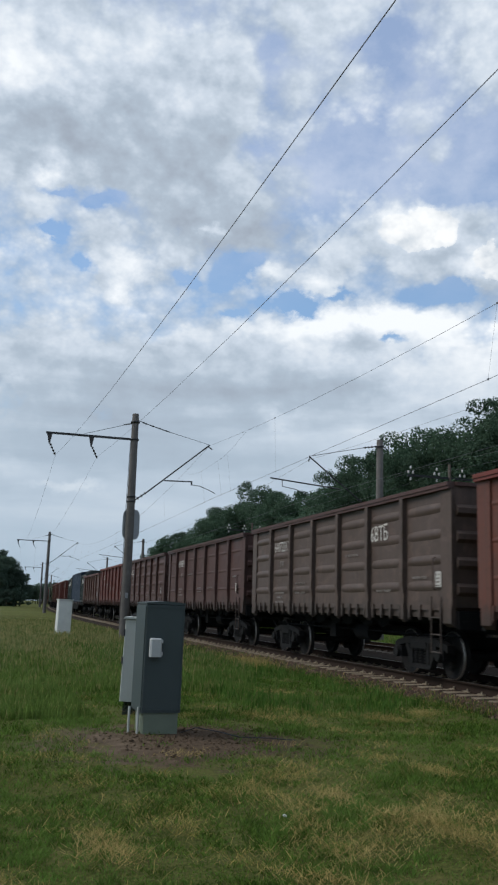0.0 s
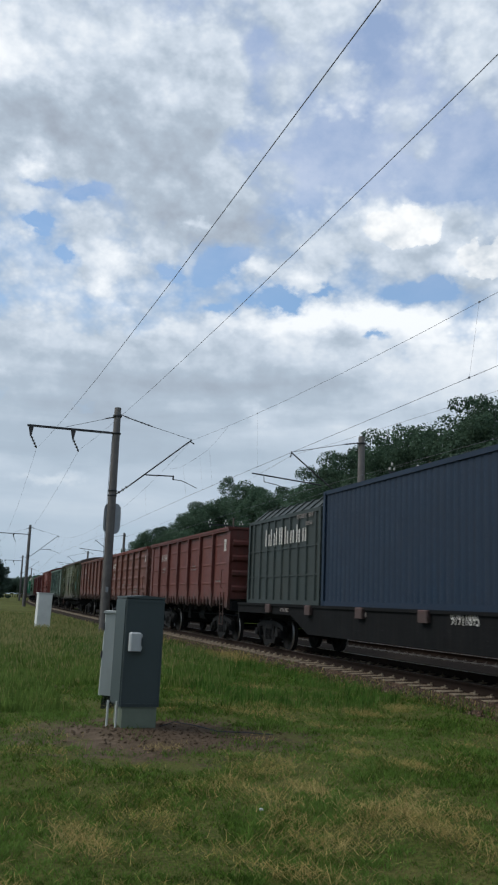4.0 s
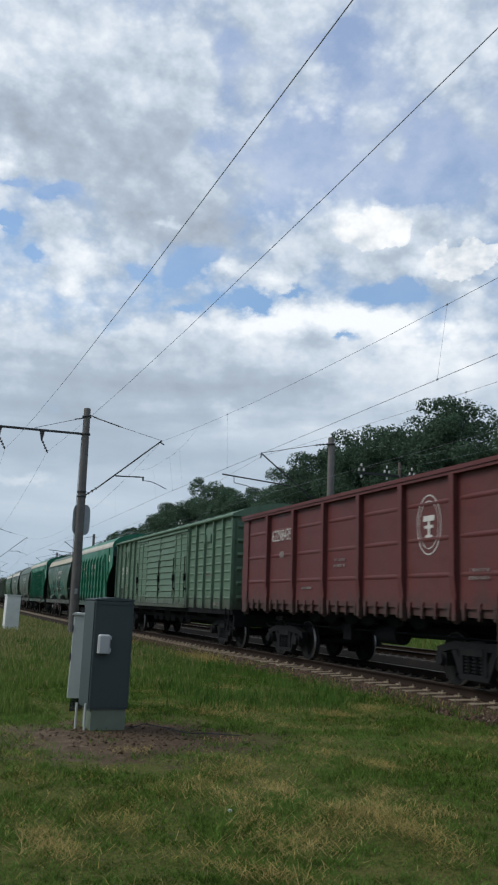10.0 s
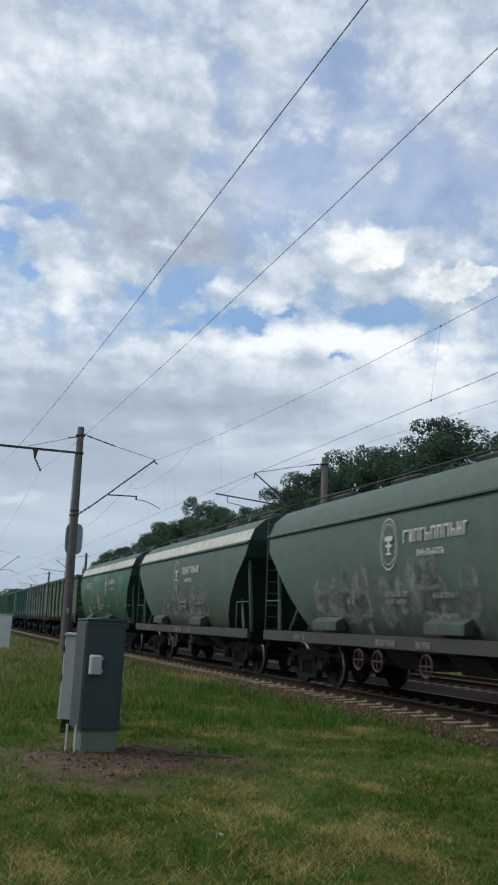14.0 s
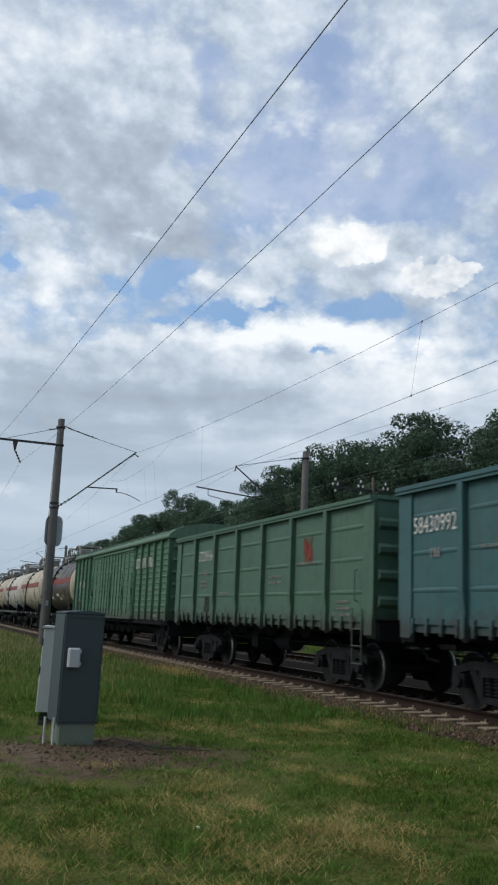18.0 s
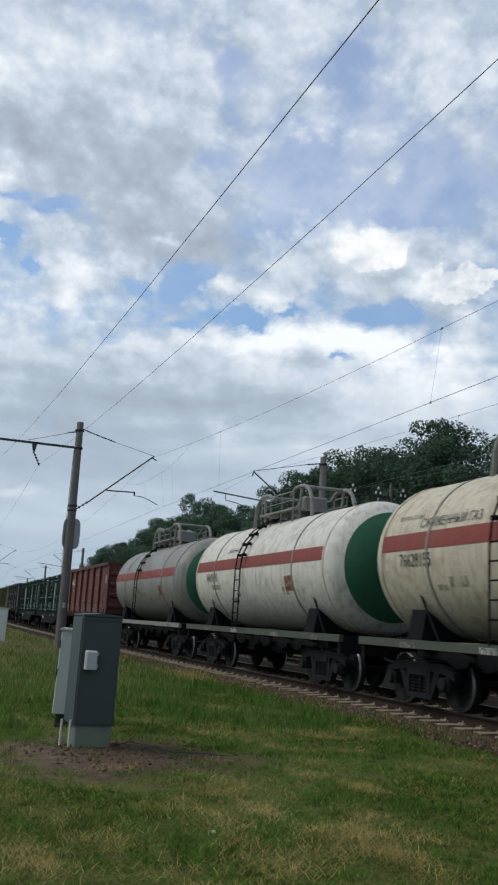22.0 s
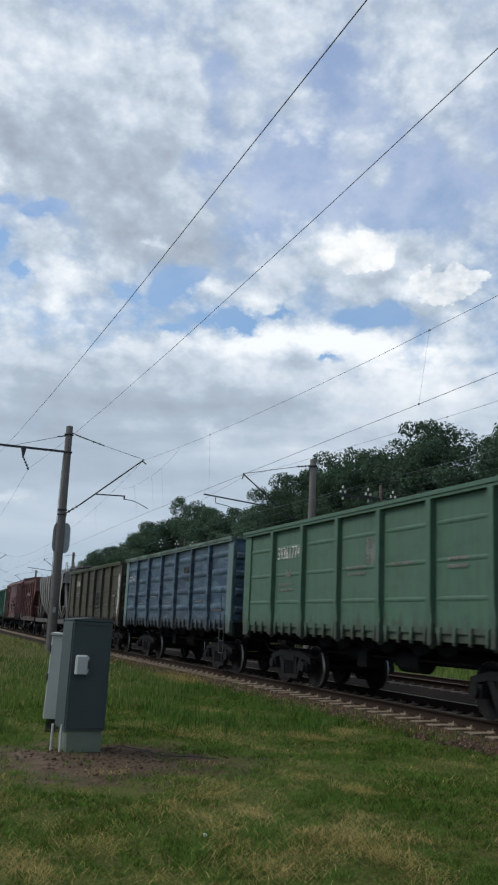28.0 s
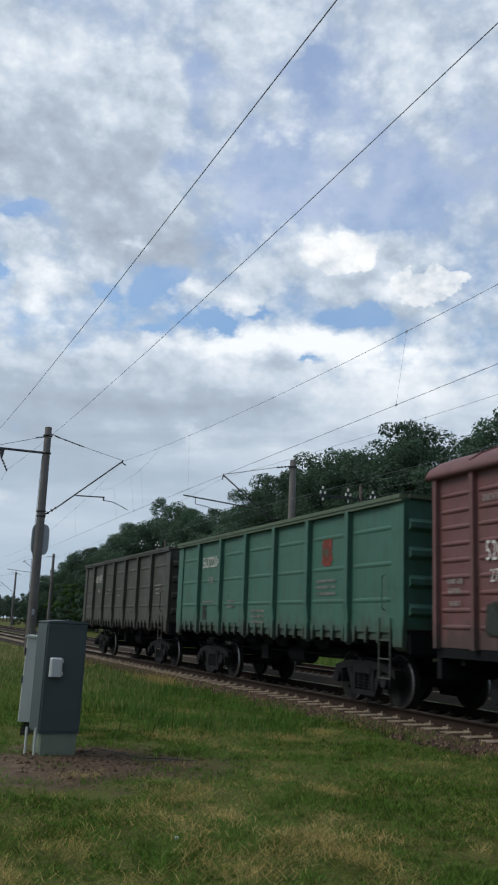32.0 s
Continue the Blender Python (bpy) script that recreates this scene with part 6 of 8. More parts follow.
            for y in (-1.9, 2.9):
                part("chute_cover", shared(("chute_cover",), lambda: Kit().extrude([(-1.36, 1.28), (-1.60, 1.28), (-1.60, 1.46), (-1.42, 1.56)], "y", -0.62, 0.62)), mat, root, at=(m or Matrix()) @ pose(0, y, 0))
        part("sill", shared(("round_sill", length), lambda: Kit().box(-1.54, -1.44, -hb - 0.15, hb + 0.15, 0.98, 1.22)), PAINTS[sill] if sill else mat, root, at=m)
    underframe(root, hb, 0.85, 1.15, pit=False)
    for y in (-1.2, 0.6, 1.4) if ribs == 0 else (1.0, 2.2):
        hand_wheel(root, y, 0.72, PAINTS["rosebrown"], -1.5, 0.2)
    for y in (-half + 2.5, half - 2.5):
        bogie(root, y)
    couplers(root, half)
    marks(root)
    return root


def ore_hopper(length, color, label, marks):
    """Short open hopper with ribbed upper walls and steep end slopes."""
    half, hb = length / 2, length / 2 - 0.6
    root = thing("hopper_wagon", label, "hopper wagon", group="wagons of the train")
    mat = PAINTS[color]
    up, low = 3.72, 2.85

    def side():
        k = Kit().extrude([(-low, 1.22), (low, 1.22), (low, 2.3), (up, 3.1), (up, 3.85), (-up, 3.85), (-up, 3.1), (-low, 2.3)], "x", -1.56, -1.50)
        for i in range(5):
            a, b = -low + 0.4 * low * i, -low + 0.4 * low * (i + 1)
            for z in (1.42, 1.9, 2.38, 2.86, 3.34, 3.7):
                pressed_rib(k, -1.5595, a + 0.06, b - 0.06, z, 0.11, 0.032)
        k.box(-1.62, -1.48, -up, up, 3.85, 3.95)
        return k

    def slope():
        return Kit().extrude([(up, 3.85), (up, 3.1), (1.4, 1.1), (1.2, 1.1), (up - 0.15, 3.2), (up - 0.1, 3.85)], "x", -1.5, 1.5)

    def end_post():
        return Kit().extrude([(hb - 0.55, 1.2), (hb - 0.45, 1.2), (up - 0.25, 3.3), (up - 0.35, 3.3)], "x", -0.05, 0.05)

    def handrail():
        return Kit().pipe([(0, hb - 1.1, 1.2), (0, hb - 1.1, 2.0), (0, hb + 0.2, 2.0), (0, hb + 0.2, 1.2)], 0.02)

    for m in (None, pose(0, 0, 0, 0, 0, 180)):
        part("side_wall", shared(("ore_side", length), side), mat, root, at=m)
        for i in range(6):
            y = -low + 0.4 * low * i
            part("rib", shared(("ore_rib",), lambda: Kit().extrude([(-1.56, 1.3), (-1.66, 1.36), (-1.66, 3.7), (-1.56, 3.82)], "y", -0.04, 0.04)), mat, root, at=(m or Matrix()) @ pose(0, y, 0))
        part("sill", shared(("ore_sill", length), lambda: Kit().box(-1.54, -1.44, -hb - 0.2, hb + 0.2, 1.0, 1.24)), mat, root, at=m)
    for m in (Matrix(), pose(0, 0, 0, 0, 0, 180)):
        part("end_slope", shared(("ore_slope", length), slope), mat, root, at=m)
        for x in (-1.2, 1.2):
            part("end_post", shared(("ore_end_post", length), end_post), mat, root, at=m @ pose(x, 0, 0))
            part("handrail", shared(("ore_handrail", length), handrail), mat, root, at=m @ pose(x * 1.2, 0, 0))
    part("discharge_chute", shared(("ore_chute",), lambda: Kit().extrude([(-1.3, 1.3), (1.3, 1.3), (0.4, 0.5), (-0.4, 0.5)], "y", -1.6, 1.6)), mat, root)
    part("load", shared(("ore_load", length), lambda: Kit().extrude([(-1.46, 3.7), (-0.8, 4.0), (0, 4.08), (0.8, 4.0), (1.46, 3.7)], "y", -up + 0.2, up - 0.2, smooth=True)), BALLAST, root, "heap of dull grey gravel")
    underframe(root, hb, 0.85, 1.15, pit=False)
    hand_wheel(root, 1.2, 0.78, PAINTS["lightgrey"], -1.62, 0.3)
    hand_wheel(root, hb - 0.4, 1.35, PAINTS["lightgrey"], -1.62, 0.26)
    for y in (-half + 2.2, half - 2.2):
        bogie(root, y)
    couplers(root, half)
    marks(root)
    return root


# ---- tanks ----
AXIS, RADIUS = 2.74, 1.53


def tank(length, color, label, marks, cap="capgreen", frame="palegreen", stripe=True, white_ring=True, guard=True):
    half, hb = length / 2, length / 2 - 0.55
    root = thing("tank_wagon", label, "tank wagon", group="wagons of the train")
    mat = PAINTS[color]
    cyl = hb - 0.75
    lift = pose(0, 0, AXIS)

    def shell():
        return Kit().lathe([(-cyl + 0.01, RADIUS), (-cyl * 0.5, RADIUS), (0, RADIUS), (cyl * 0.5, RADIUS), (cyl - 0.01, RADIUS)], "y", 56)

    def dome():
        pts = [(cyl + 0.75 * math.sin(a), RADIUS * math.cos(a)) for a in (math.radians(6.0 * i) for i in range(16))]
        return Kit().lathe(pts[6:], "y", 48)

    def ring():
        pts = [(cyl - 0.02, RADIUS)] + [(cyl + 0.75 * math.sin(a), RADIUS * math.cos(a)) for a in (math.radians(6.0 * i) for i in range(7))]
        return Kit().lathe(pts, "y", 48)

    def arc(y0, y1, a0, a1, r, n=8):
        """A sheet bent round the tank on the meadow side, between two heights in degrees over the axis."""
        k = Kit()
        v = []
        for rr in (r, r - 0.01):
            for y in (y0, y1):
                for i in range(n + 1):
                    a = math.radians(a0 + (a1 - a0) * i / n)
                    v.append((-rr * math.cos(a), y, rr * math.sin(a)))
        m = n + 1
        f = [(i, i + 1, m + i + 1, m + i) for i in range(n)]
        f += [(2 * m + i, 3 * m + i, 3 * m + i + 1, 2 * m + i + 1) for i in range(n)]
        return k.add(v, f, True)

    part("shell", shared(("tank_shell", length), shell), mat, root, at=lift)
    for m in (lift, lift @ pose(0, 0, 0, 0, 0, 180)):
        part("end_cap", shared(("tank_dome", length), dome), PAINTS[cap] if cap else mat, root, "painted dished tank end", at=m)
        part("end_ring", shared(("tank_ring", length), ring), PAINTS["white"] if white_ring is True and color != "cream" else PAINTS["cream"] if white_ring == "front" and m is not lift else mat, root, at=m)
    if stripe:
        for m in (lift, lift @ pose(0, 0, 0, 0, 0, 180)):
            part("stripe", shared(("tank_stripe", length), lambda: arc(-cyl + 0.05, cyl - 0.02, 3, 15, RADIUS + 0.006)), PAINTS["stripe"], root, "faded orange red stripe", at=m)

    def strap():
        k = Kit()
        v = []
        n = 48
        for rr, yy in ((RADIUS, -0.03), (RADIUS + 0.018, -0.03), (RADIUS + 0.018, 0.03), (RADIUS, 0.03)):
            v += [(rr * math.cos(2 * math.pi * i / n), yy, rr * math.sin(2 * math.pi * i / n)) for i in range(n)]
        return k.add(v, [(a * n + i, a * n + (i + 1) % n, (a + 1) * n + (i + 1) % n, (a + 1) * n + i) for a in range(3) for i in range(n)])
    for y in (-cyl * 0.62, cyl * 0.62, -cyl + 0.06, cyl - 0.06):
        part("strap", shared(("tank_strap",), strap), PAINTS["tankgrey"] if abs(y) < cyl * 0.8 else mat, root, at=lift @ pose(0, y, 0))

    def ladder():
        k = Kit()
        for s in (-0.2, 0.2):
            pts = [(-RADIUS - 0.12, s, -1.55), (-RADIUS - 0.12, s, 0.0)] + [(-(RADIUS + 0.12) * math.cos(math.radians(a)), s, (RADIUS + 0.12) * math.sin(math.radians(a))) for a in (15, 30, 45, 60, 72)]
            k.pipe(pts, 0.02)
        for z in (-1.45, -1.15, -0.85, -0.55, -0.25, 0.05):
            k.tube((-RADIUS - 0.12, -0.2, z), (-RADIUS - 0.12, 0.2, z), 0.016, n=5)
        for a in (16, 28, 40, 52, 64):
            c, s = -(RADIUS + 0.12) * math.cos(math.radians(a)), (RADIUS + 0.12) * math.sin(math.radians(a))
            k.tube((c, -0.2, s), (c, 0.2, s), 0.016, n=5)
            k.box(c - 0.02, c + 0.1, -0.24, -0.16, s - 0.05, s + 0.03).box(c - 0.02, c + 0.1, 0.16, 0.24, s - 0.05, s + 0.03)
        return k
    part("ladder", shared(("tank_ladder", length), ladder), PAINTS["underside"], root, at=lift @ pose(0, 0.55, 0))

    r = RADIUS
    part("manway", shared(("tank_manway",), lambda: Kit().tube((0, 0, r - 0.05), (0, 0, r + 0.32), 0.42, n=18)), PAINTS["tankgrey"], root, "grey manway with a lid", at=lift)
    part("valve_box", shared(("tank_valves",), lambda: Kit().bevel_box(-0.34, 0.34, -0.95, -0.5, r + 0.12, r + 0.55, 0.04)), PAINTS["tankgrey"], root, at=lift)
    part("platform", shared(("tank_platform",), lambda: Kit().box(-0.85, 0.85, -1.25, -0.45, r + 0.10, r + 0.15).box(-0.85, 0.85, 0.45, 1.15, r + 0.10, r + 0.15).box(-0.85, -0.45, -0.45, 0.45, r + 0.10, r + 0.15).box(0.45, 0.85, -0.45, 0.45, r + 0.10, r + 0.15)), PAINTS["tankgrey"], root, at=lift)

    def railing():
        k = Kit()
        for y in (-1.2, -0.4, 0.4, 1.1):
            k.tube((0, y, r - 0.3), (0, y, r + 0.62), 0.02, n=5)
        return k.tube((0, -1.2, r + 0.6), (0, 1.1, r + 0.6), 0.02, n=5).tube((0, -1.2, r + 0.36), (0, 1.1, r + 0.36), 0.016, n=5)
    for x in (-0.8, 0.8):
        part("railing", shared(("tank_railing",), railing), PAINTS["tankgrey"], root, at=lift @ pose(x, 0, 0))
    if guard:
        def arch():
            k = Kit()
            for x in (-0.62, 0.62):
                k.pipe([(x, 2.1, r - 0.18), (x, 2.02, r + 0.30), (x, 1.88, r + 0.56), (x, 1.62, r + 0.71), (x, 1.3, r + 0.75), (x, 0.95, r + 0.73), (x, 0.62, r + 0.55)], 0.055, 8)
                k.tube((x, 1.35, r + 0.74), (x, 1.2, r - 0.15), 0.04, n=6)
            return k.tube((-0.62, 1.35, r + 0.74), (0.62, 1.35, r + 0.74), 0.05, n=8)
        for m in (lift, lift @ pose(0, 0, 0, 0, 0, 180)):
            part("guard_arch", shared(("tank_arch",), arch), PAINTS["tankgrey"], root, "grey tubular guard arch", at=m)

    def cradle():
        k = Kit().extrude([(-1.35, 1.2), (1.35, 1.2), (1.25, 1.75), (0.9, 1.52), (0.4, 1.30), (-0.4, 1.30), (-0.9, 1.52), (-1.25, 1.75)], "y", -0.25, 0.25)
        for x in (-1.3, 1.3):
            k.tube((x, -0.8, 1.15), (x * 1.02, -0.1, 2.1), 0.025, n=5)
        return k
    for e in (-1, 1):
        part("cradle", shared(("tank_cradle",), cradle), PAINTS["underside"], root, at=pose(0, e * (half - 2.35), 0))
    for m in (None, pose(0, 0, 0, 0, 0, 180)):
        part("sill", shared(("tank_sill", length), lambda: Kit().box(-1.50, -1.40, -hb - 0.1, hb + 0.1, 1.05, 1.2)), PAINTS[frame], root, at=m)
    underframe(root, hb, 0.82, 1.15)
    for y in (-half + 2.1, half - 2.1):
        bogie(root, y)
    couplers(root, half)
    marks(root, arc)
    return root


# ---- flat wagons and their loads ----
def flat(length, label, marks, color="underside", sill_z=1.02, belly=0.45):
    half, hb = length / 2, length / 2 - 0.45
    root = thing("flat_wagon", label, "flat wagon", group="wagons of the train")

    def sill():
        c = hb * 0.62
        return Kit().extrude([(-hb, 1.02), (-c, 1.02), (-c + 1.3, 1.02 - belly), (c - 1.3, 1.02 - belly), (c, 1.02), (hb, 1.02), (hb, 1.30), (-hb, 1.30)], "x", -1.46, -1.36).box(-1.50, -1.46, -hb, hb, 1.24, 1.31)
    for m in (None, pose(0, 0, 0, 0, 0, 180)):
        part("sill", shared(("flat_sill", length, belly), sill), PAINTS[color], root, at=m)
    part("deck", shared(("flat_deck", length), lambda: Kit().box(-1.36, 1.36, -hb, hb, 1.16, 1.27)), PAINTS["underside"], root)
    underframe(root, hb, 0.82, 1.14)
    for y in (-half + 2.5, half - 2.5):
        bogie(root, y)
    couplers(root, half)
    marks(root)
    return root


def container(length, color, label, ribs, height, slanted):
    """A freight container; its own origin lies on its bottom, under its middle."""
    root = thing("container", label, "container", group="containers on the flat wagon")
    h = length / 2
    mat = PAINTS[color]
    shoulder = height - 0.42 if slanted else height - 0.06

    def wall():
        k = Kit()
        n = ribs
        w = (2 * h - 0.24) / n
        line_y = [(-h + 0.05, -1.20)]
        for i in range(n):
            y = -h + 0.12 + w * (i + 0.5)
            e = 0.05 / w if slanted else 0.30
            line_y += [(y - w * (e + 0.04), -1.20), (y - w * e, -1.245), (y + w * e, -1.245), (y + w * (e + 0.04), -1.20)] if slanted else [(y - w * 0.42, -1.20), (y - w * 0.22, -1.218), (y + w * 0.22, -1.218), (y + w * 0.42, -1.20)]
        line_y += [(h - 0.05, -1.20), (h - 0.05, -1.16), (-h + 0.05, -1.16)]
        return k.extrude([(x, y) for y, x in line_y], "z", 0.12, shoulder)

    def roof():
        if not slanted:
            return Kit().box(-1.2, 1.2, -h + 0.02, h - 0.02, shoulder, height)
        pr = [(-1.21, shoulder), (-0.75, height - 0.03), (0.75, height - 0.03), (1.21, shoulder)]
        k = Kit().extrude(pr, "y", -h + 0.05, h - 0.05)
        for i in range(ribs):
            y = -h + 0.12 + (2 * h - 0.24) * (i + 0.5) / ribs
            k.extrude([(-1.25, shoulder), (-0.77, height + 0.01), (0.77, height + 0.01), (1.25, shoulder), (1.18, shoulder - 0.02), (0.72, height - 0.06), (-0.72, height - 0.06), (-1.18, shoulder - 0.02)], "y", y - 0.04, y + 0.04)
        return k

    def rails():
        k = Kit().box(-1.25, -1.19, -h, h, 0.0, 0.14).box(-1.25, -1.19, -h, h, shoulder - 0.06, shoulder + 0.04)
        if slanted:
            k.box(-1.232, -1.19, -h, h, 0.80, 0.84).box(-1.232, -1.19, -h, h, 1.58, 1.62)
        for e in (-1, 1):
            k.box(-1.26, -1.12, e * (h - 0.07) - 0.07, e * (h - 0.07) + 0.07, 0.0, shoulder + 0.03)
        return k

    def end():
        k = Kit().box(-1.15, 1.15, h - 0.06, h - 0.03, 0.05, shoulder)
        for i in range(8):
            x = -1.0 + 2.0 * i / 7
            k.box(x - 0.06, x + 0.06, h - 0.03, h, 0.1, shoulder - 0.05)
        return k

    key = (length, ribs, height, slanted)
    for m in (None, pose(0, 0, 0, 0, 0, 180)):
        part("side_wall", shared(("cont_wall",) + key, wall), mat, root, at=m)
        part("end_wall", shared(("cont_end",) + key, end), mat, root, at=m)
        part("side_frame", shared(("cont_rails",) + key, rails), mat, root, at=m)
    part("roof", shared(("cont_roof",) + key, roof), mat, root)
    part("floor", shared(("cont_floor",) + key, lambda: Kit().box(-1.17, 1.17, -h + 0.06, h - 0.06, 0.02, 0.12)), PAINTS["underside"], root)
    return root


def rack(length, label, seed):
    """Stacked green steel frames with pale uprights, loaded on a flat wagon."""
    root = thing("steel_rack", label, "steel rack", group="loads of the train")
    h = length / 2 - 0.75
    rng = random.Random(seed)
    for x in (-1.38, 1.38):
        for z, w in ((0.22, 0.07), (0.52, 0.06), (1.05, 0.07), (2.12, 0.06), (2.42, 0.09)):
            k = Kit().box(x - 0.05, x + 0.05, -h + rng.uniform(0, 0.3), h - rng.uniform(0, 0.3), z - w / 2, z + w / 2)
            part("long_rail", k.mesh("long_rail"), PAINTS["rackgreen"] if rng.random() < 0.4 else PAINTS["rackdark"], root)
        for i in range(6):
            y = -h + 0.5 + (2 * h - 1.0) * i / 5 + rng.uniform(-0.2, 0.2)
            part("upright", shared(("rack_upright",), lambda: Kit().box(-0.06, 0.06, -0.06, 0.06, 0.0, 2.48)), PAINTS["rackdark"], root, at=pose(x * 1.04, y, 0))
    for i in range(9):
        y = -h + 0.4 + (2 * h - 0.8) * i / 8 + rng.uniform(-0.25, 0.25)
        part("pale_stake", shared(("rack_stake",), lambda: Kit().tube((0, 0, 0.0), (0, 0, 1.95), 0.03, n=8)), PAINTS["white"], root, "pale weathered stake", at=pose(-1.22 + 0.3 * rng.random(), y, 0.1, 0, rng.uniform(-1, 1)))
    for i in range(4):
        y = -h + (2 * h) * (i + 0.5) / 4
        k = Kit().box(-1.35, 1.35, y - 0.06, y + 0.06, 2.34, 2.46).box(-1.35, 1.35, y - 0.06, y + 0.06, 0.05, 0.17)
        k.tube((-1.0, y - 0.7, 0.2), (0.9, y + 0.5, 2.3), 0.05, n=6).tube((0.6, y - 1.0, 0.25), (0.6, y + 1.0, 2.25), 0.05, n=6)
        part("cross_frame", k.mesh("cross_frame"), PAINTS["rackdark"], root)
    for x in (-0.75, -0.1, 0.6):
        for z in (0.75, 1.35, 1.75, 2.3):
            k = Kit().box(x - 0.03, x + 0.03, -h + rng.uniform(0, 0.5), h - rng.uniform(0, 0.5), z - 0.028, z + 0.028)
            part("long_rail", k.mesh("long_rail"), PAINTS["rackdark"], root, at=pose(0, 0, 0, rng.uniform(-0.5, 0.5)))
        for i in range(5):
            part("upright", shared(("rack_upright",), lambda: Kit().box(-0.06, 0.06, -0.06, 0.06, 0.0, 2.48)), PAINTS["rackdark"], root, at=pose(x, -h + (2 * h) * (i + rng.random()) / 5, 0))
    for i in range(3):
        z = 0.35 + 0.13 * i
        part("beam", Kit().box(-0.9 + 0.4 * i, -0.6 + 0.4 * i, -h + 0.4, h - 0.6, z, z + 0.12).mesh("beam"), PAINTS["rackgreen" if i else "rackgreen"], root)
        part("beam", Kit().box(-0.3, 0.5, -h + 0.6, h - 0.9, z + 1.75, z + 1.83).mesh("beam"), PAINTS["rackdark"], root)
    return root

# ---- the train, wagon by wagon ----
def number(body, y=3.58, z=3.08, size=0.42, extra=(), x=-1.545, ink=None):
    def marks(root):
        write(root, body, y, z, size, x, ink, name="wagon_number")
        rows = [(y - 0.05, z - 0.48, 0.3, 0.16)]
        for bay in (-5.3, -3.6, -1.8, 0.0, 1.8, 3.6):
            r = random.Random(body + str(bay))
            if r.random() < 0.65:
                zz = r.choice((1.75, 2.0, 2.35, 2.6))
                for i in range(r.choice((1, 2, 3))):
                    rows.append((bay + 0.1, zz - 0.13 * i, r.uniform(0.45, 0.9), 0.055))
        bars(root, rows, x)
        for e in extra:
            e(root)
    return marks


def card(y=-5.6, z=1.95, w=0.22, h=0.3):
    """White sheet in a frame beside the end."""
    def f(root):
        k = Kit().box(-1.575, -1.57, y - w / 2, y + w / 2, z - h / 2, z + h / 2)
        part("paper_card", k.mesh("paper_card"), LETTERS, root, "white paper card in a frame")
        bars(root, [(y, z + 0.09 - 0.07 * i, w * 0.75, 0.03) for i in range(4)], -1.577, SMALLPRINT)
    return f


def mark(y, z, w, h, mat=None, label="faded orange painted square"):
    return lambda root: patch(root, y, z, w, h, mat or MARKRED, label=label)


def bay(length, i):
    """Middle of a side bay of a covered wagon, counted from its rear end."""
    hb, edge = length / 2 - 0.47, 3.85 if length > 16 else 3.0
    n = max(2, round((hb - edge - 0.12) / 0.97))
    return hb - 0.06 - (hb - edge - 0.12) / n * (i + 0.5)


def box_number(left, right, length, extra=()):
    def marks(root):
        a, b, c, e0 = (bay(length, i) for i in (1, 2, 3, 0))
        x = -1.535
        write(root, left, a, 2.62, 0.44, x, narrow=0.66, name="wagon_number")
        write(root, right, b, 2.62, 0.44, x, narrow=0.66, name="wagon_number")
        write(root, "27", a, 2.25, 0.28, x)
        bars(root, [(a, 3.45, 0.5, 0.1), (b, 3.45, 0.5, 0.1), (e0, 2.2, 0.4, 0.08), (e0, 2.05, 0.35, 0.08), (e0, 1.85, 0.3, 0.08), (b, 1.95, 0.55, 0.1), (b, 1.8, 0.5, 0.08), (b, 1.3, 0.45, 0.08), (-a, 1.3, 0.6, 0.1), (-b, 2.2, 0.5, 0.08)], x)
        patch(root, a, 1.62, 0.5, 0.5, MARKDARK, x + 0.002, "dark_panel")
        for e in extra:
            e(root)
    return marks


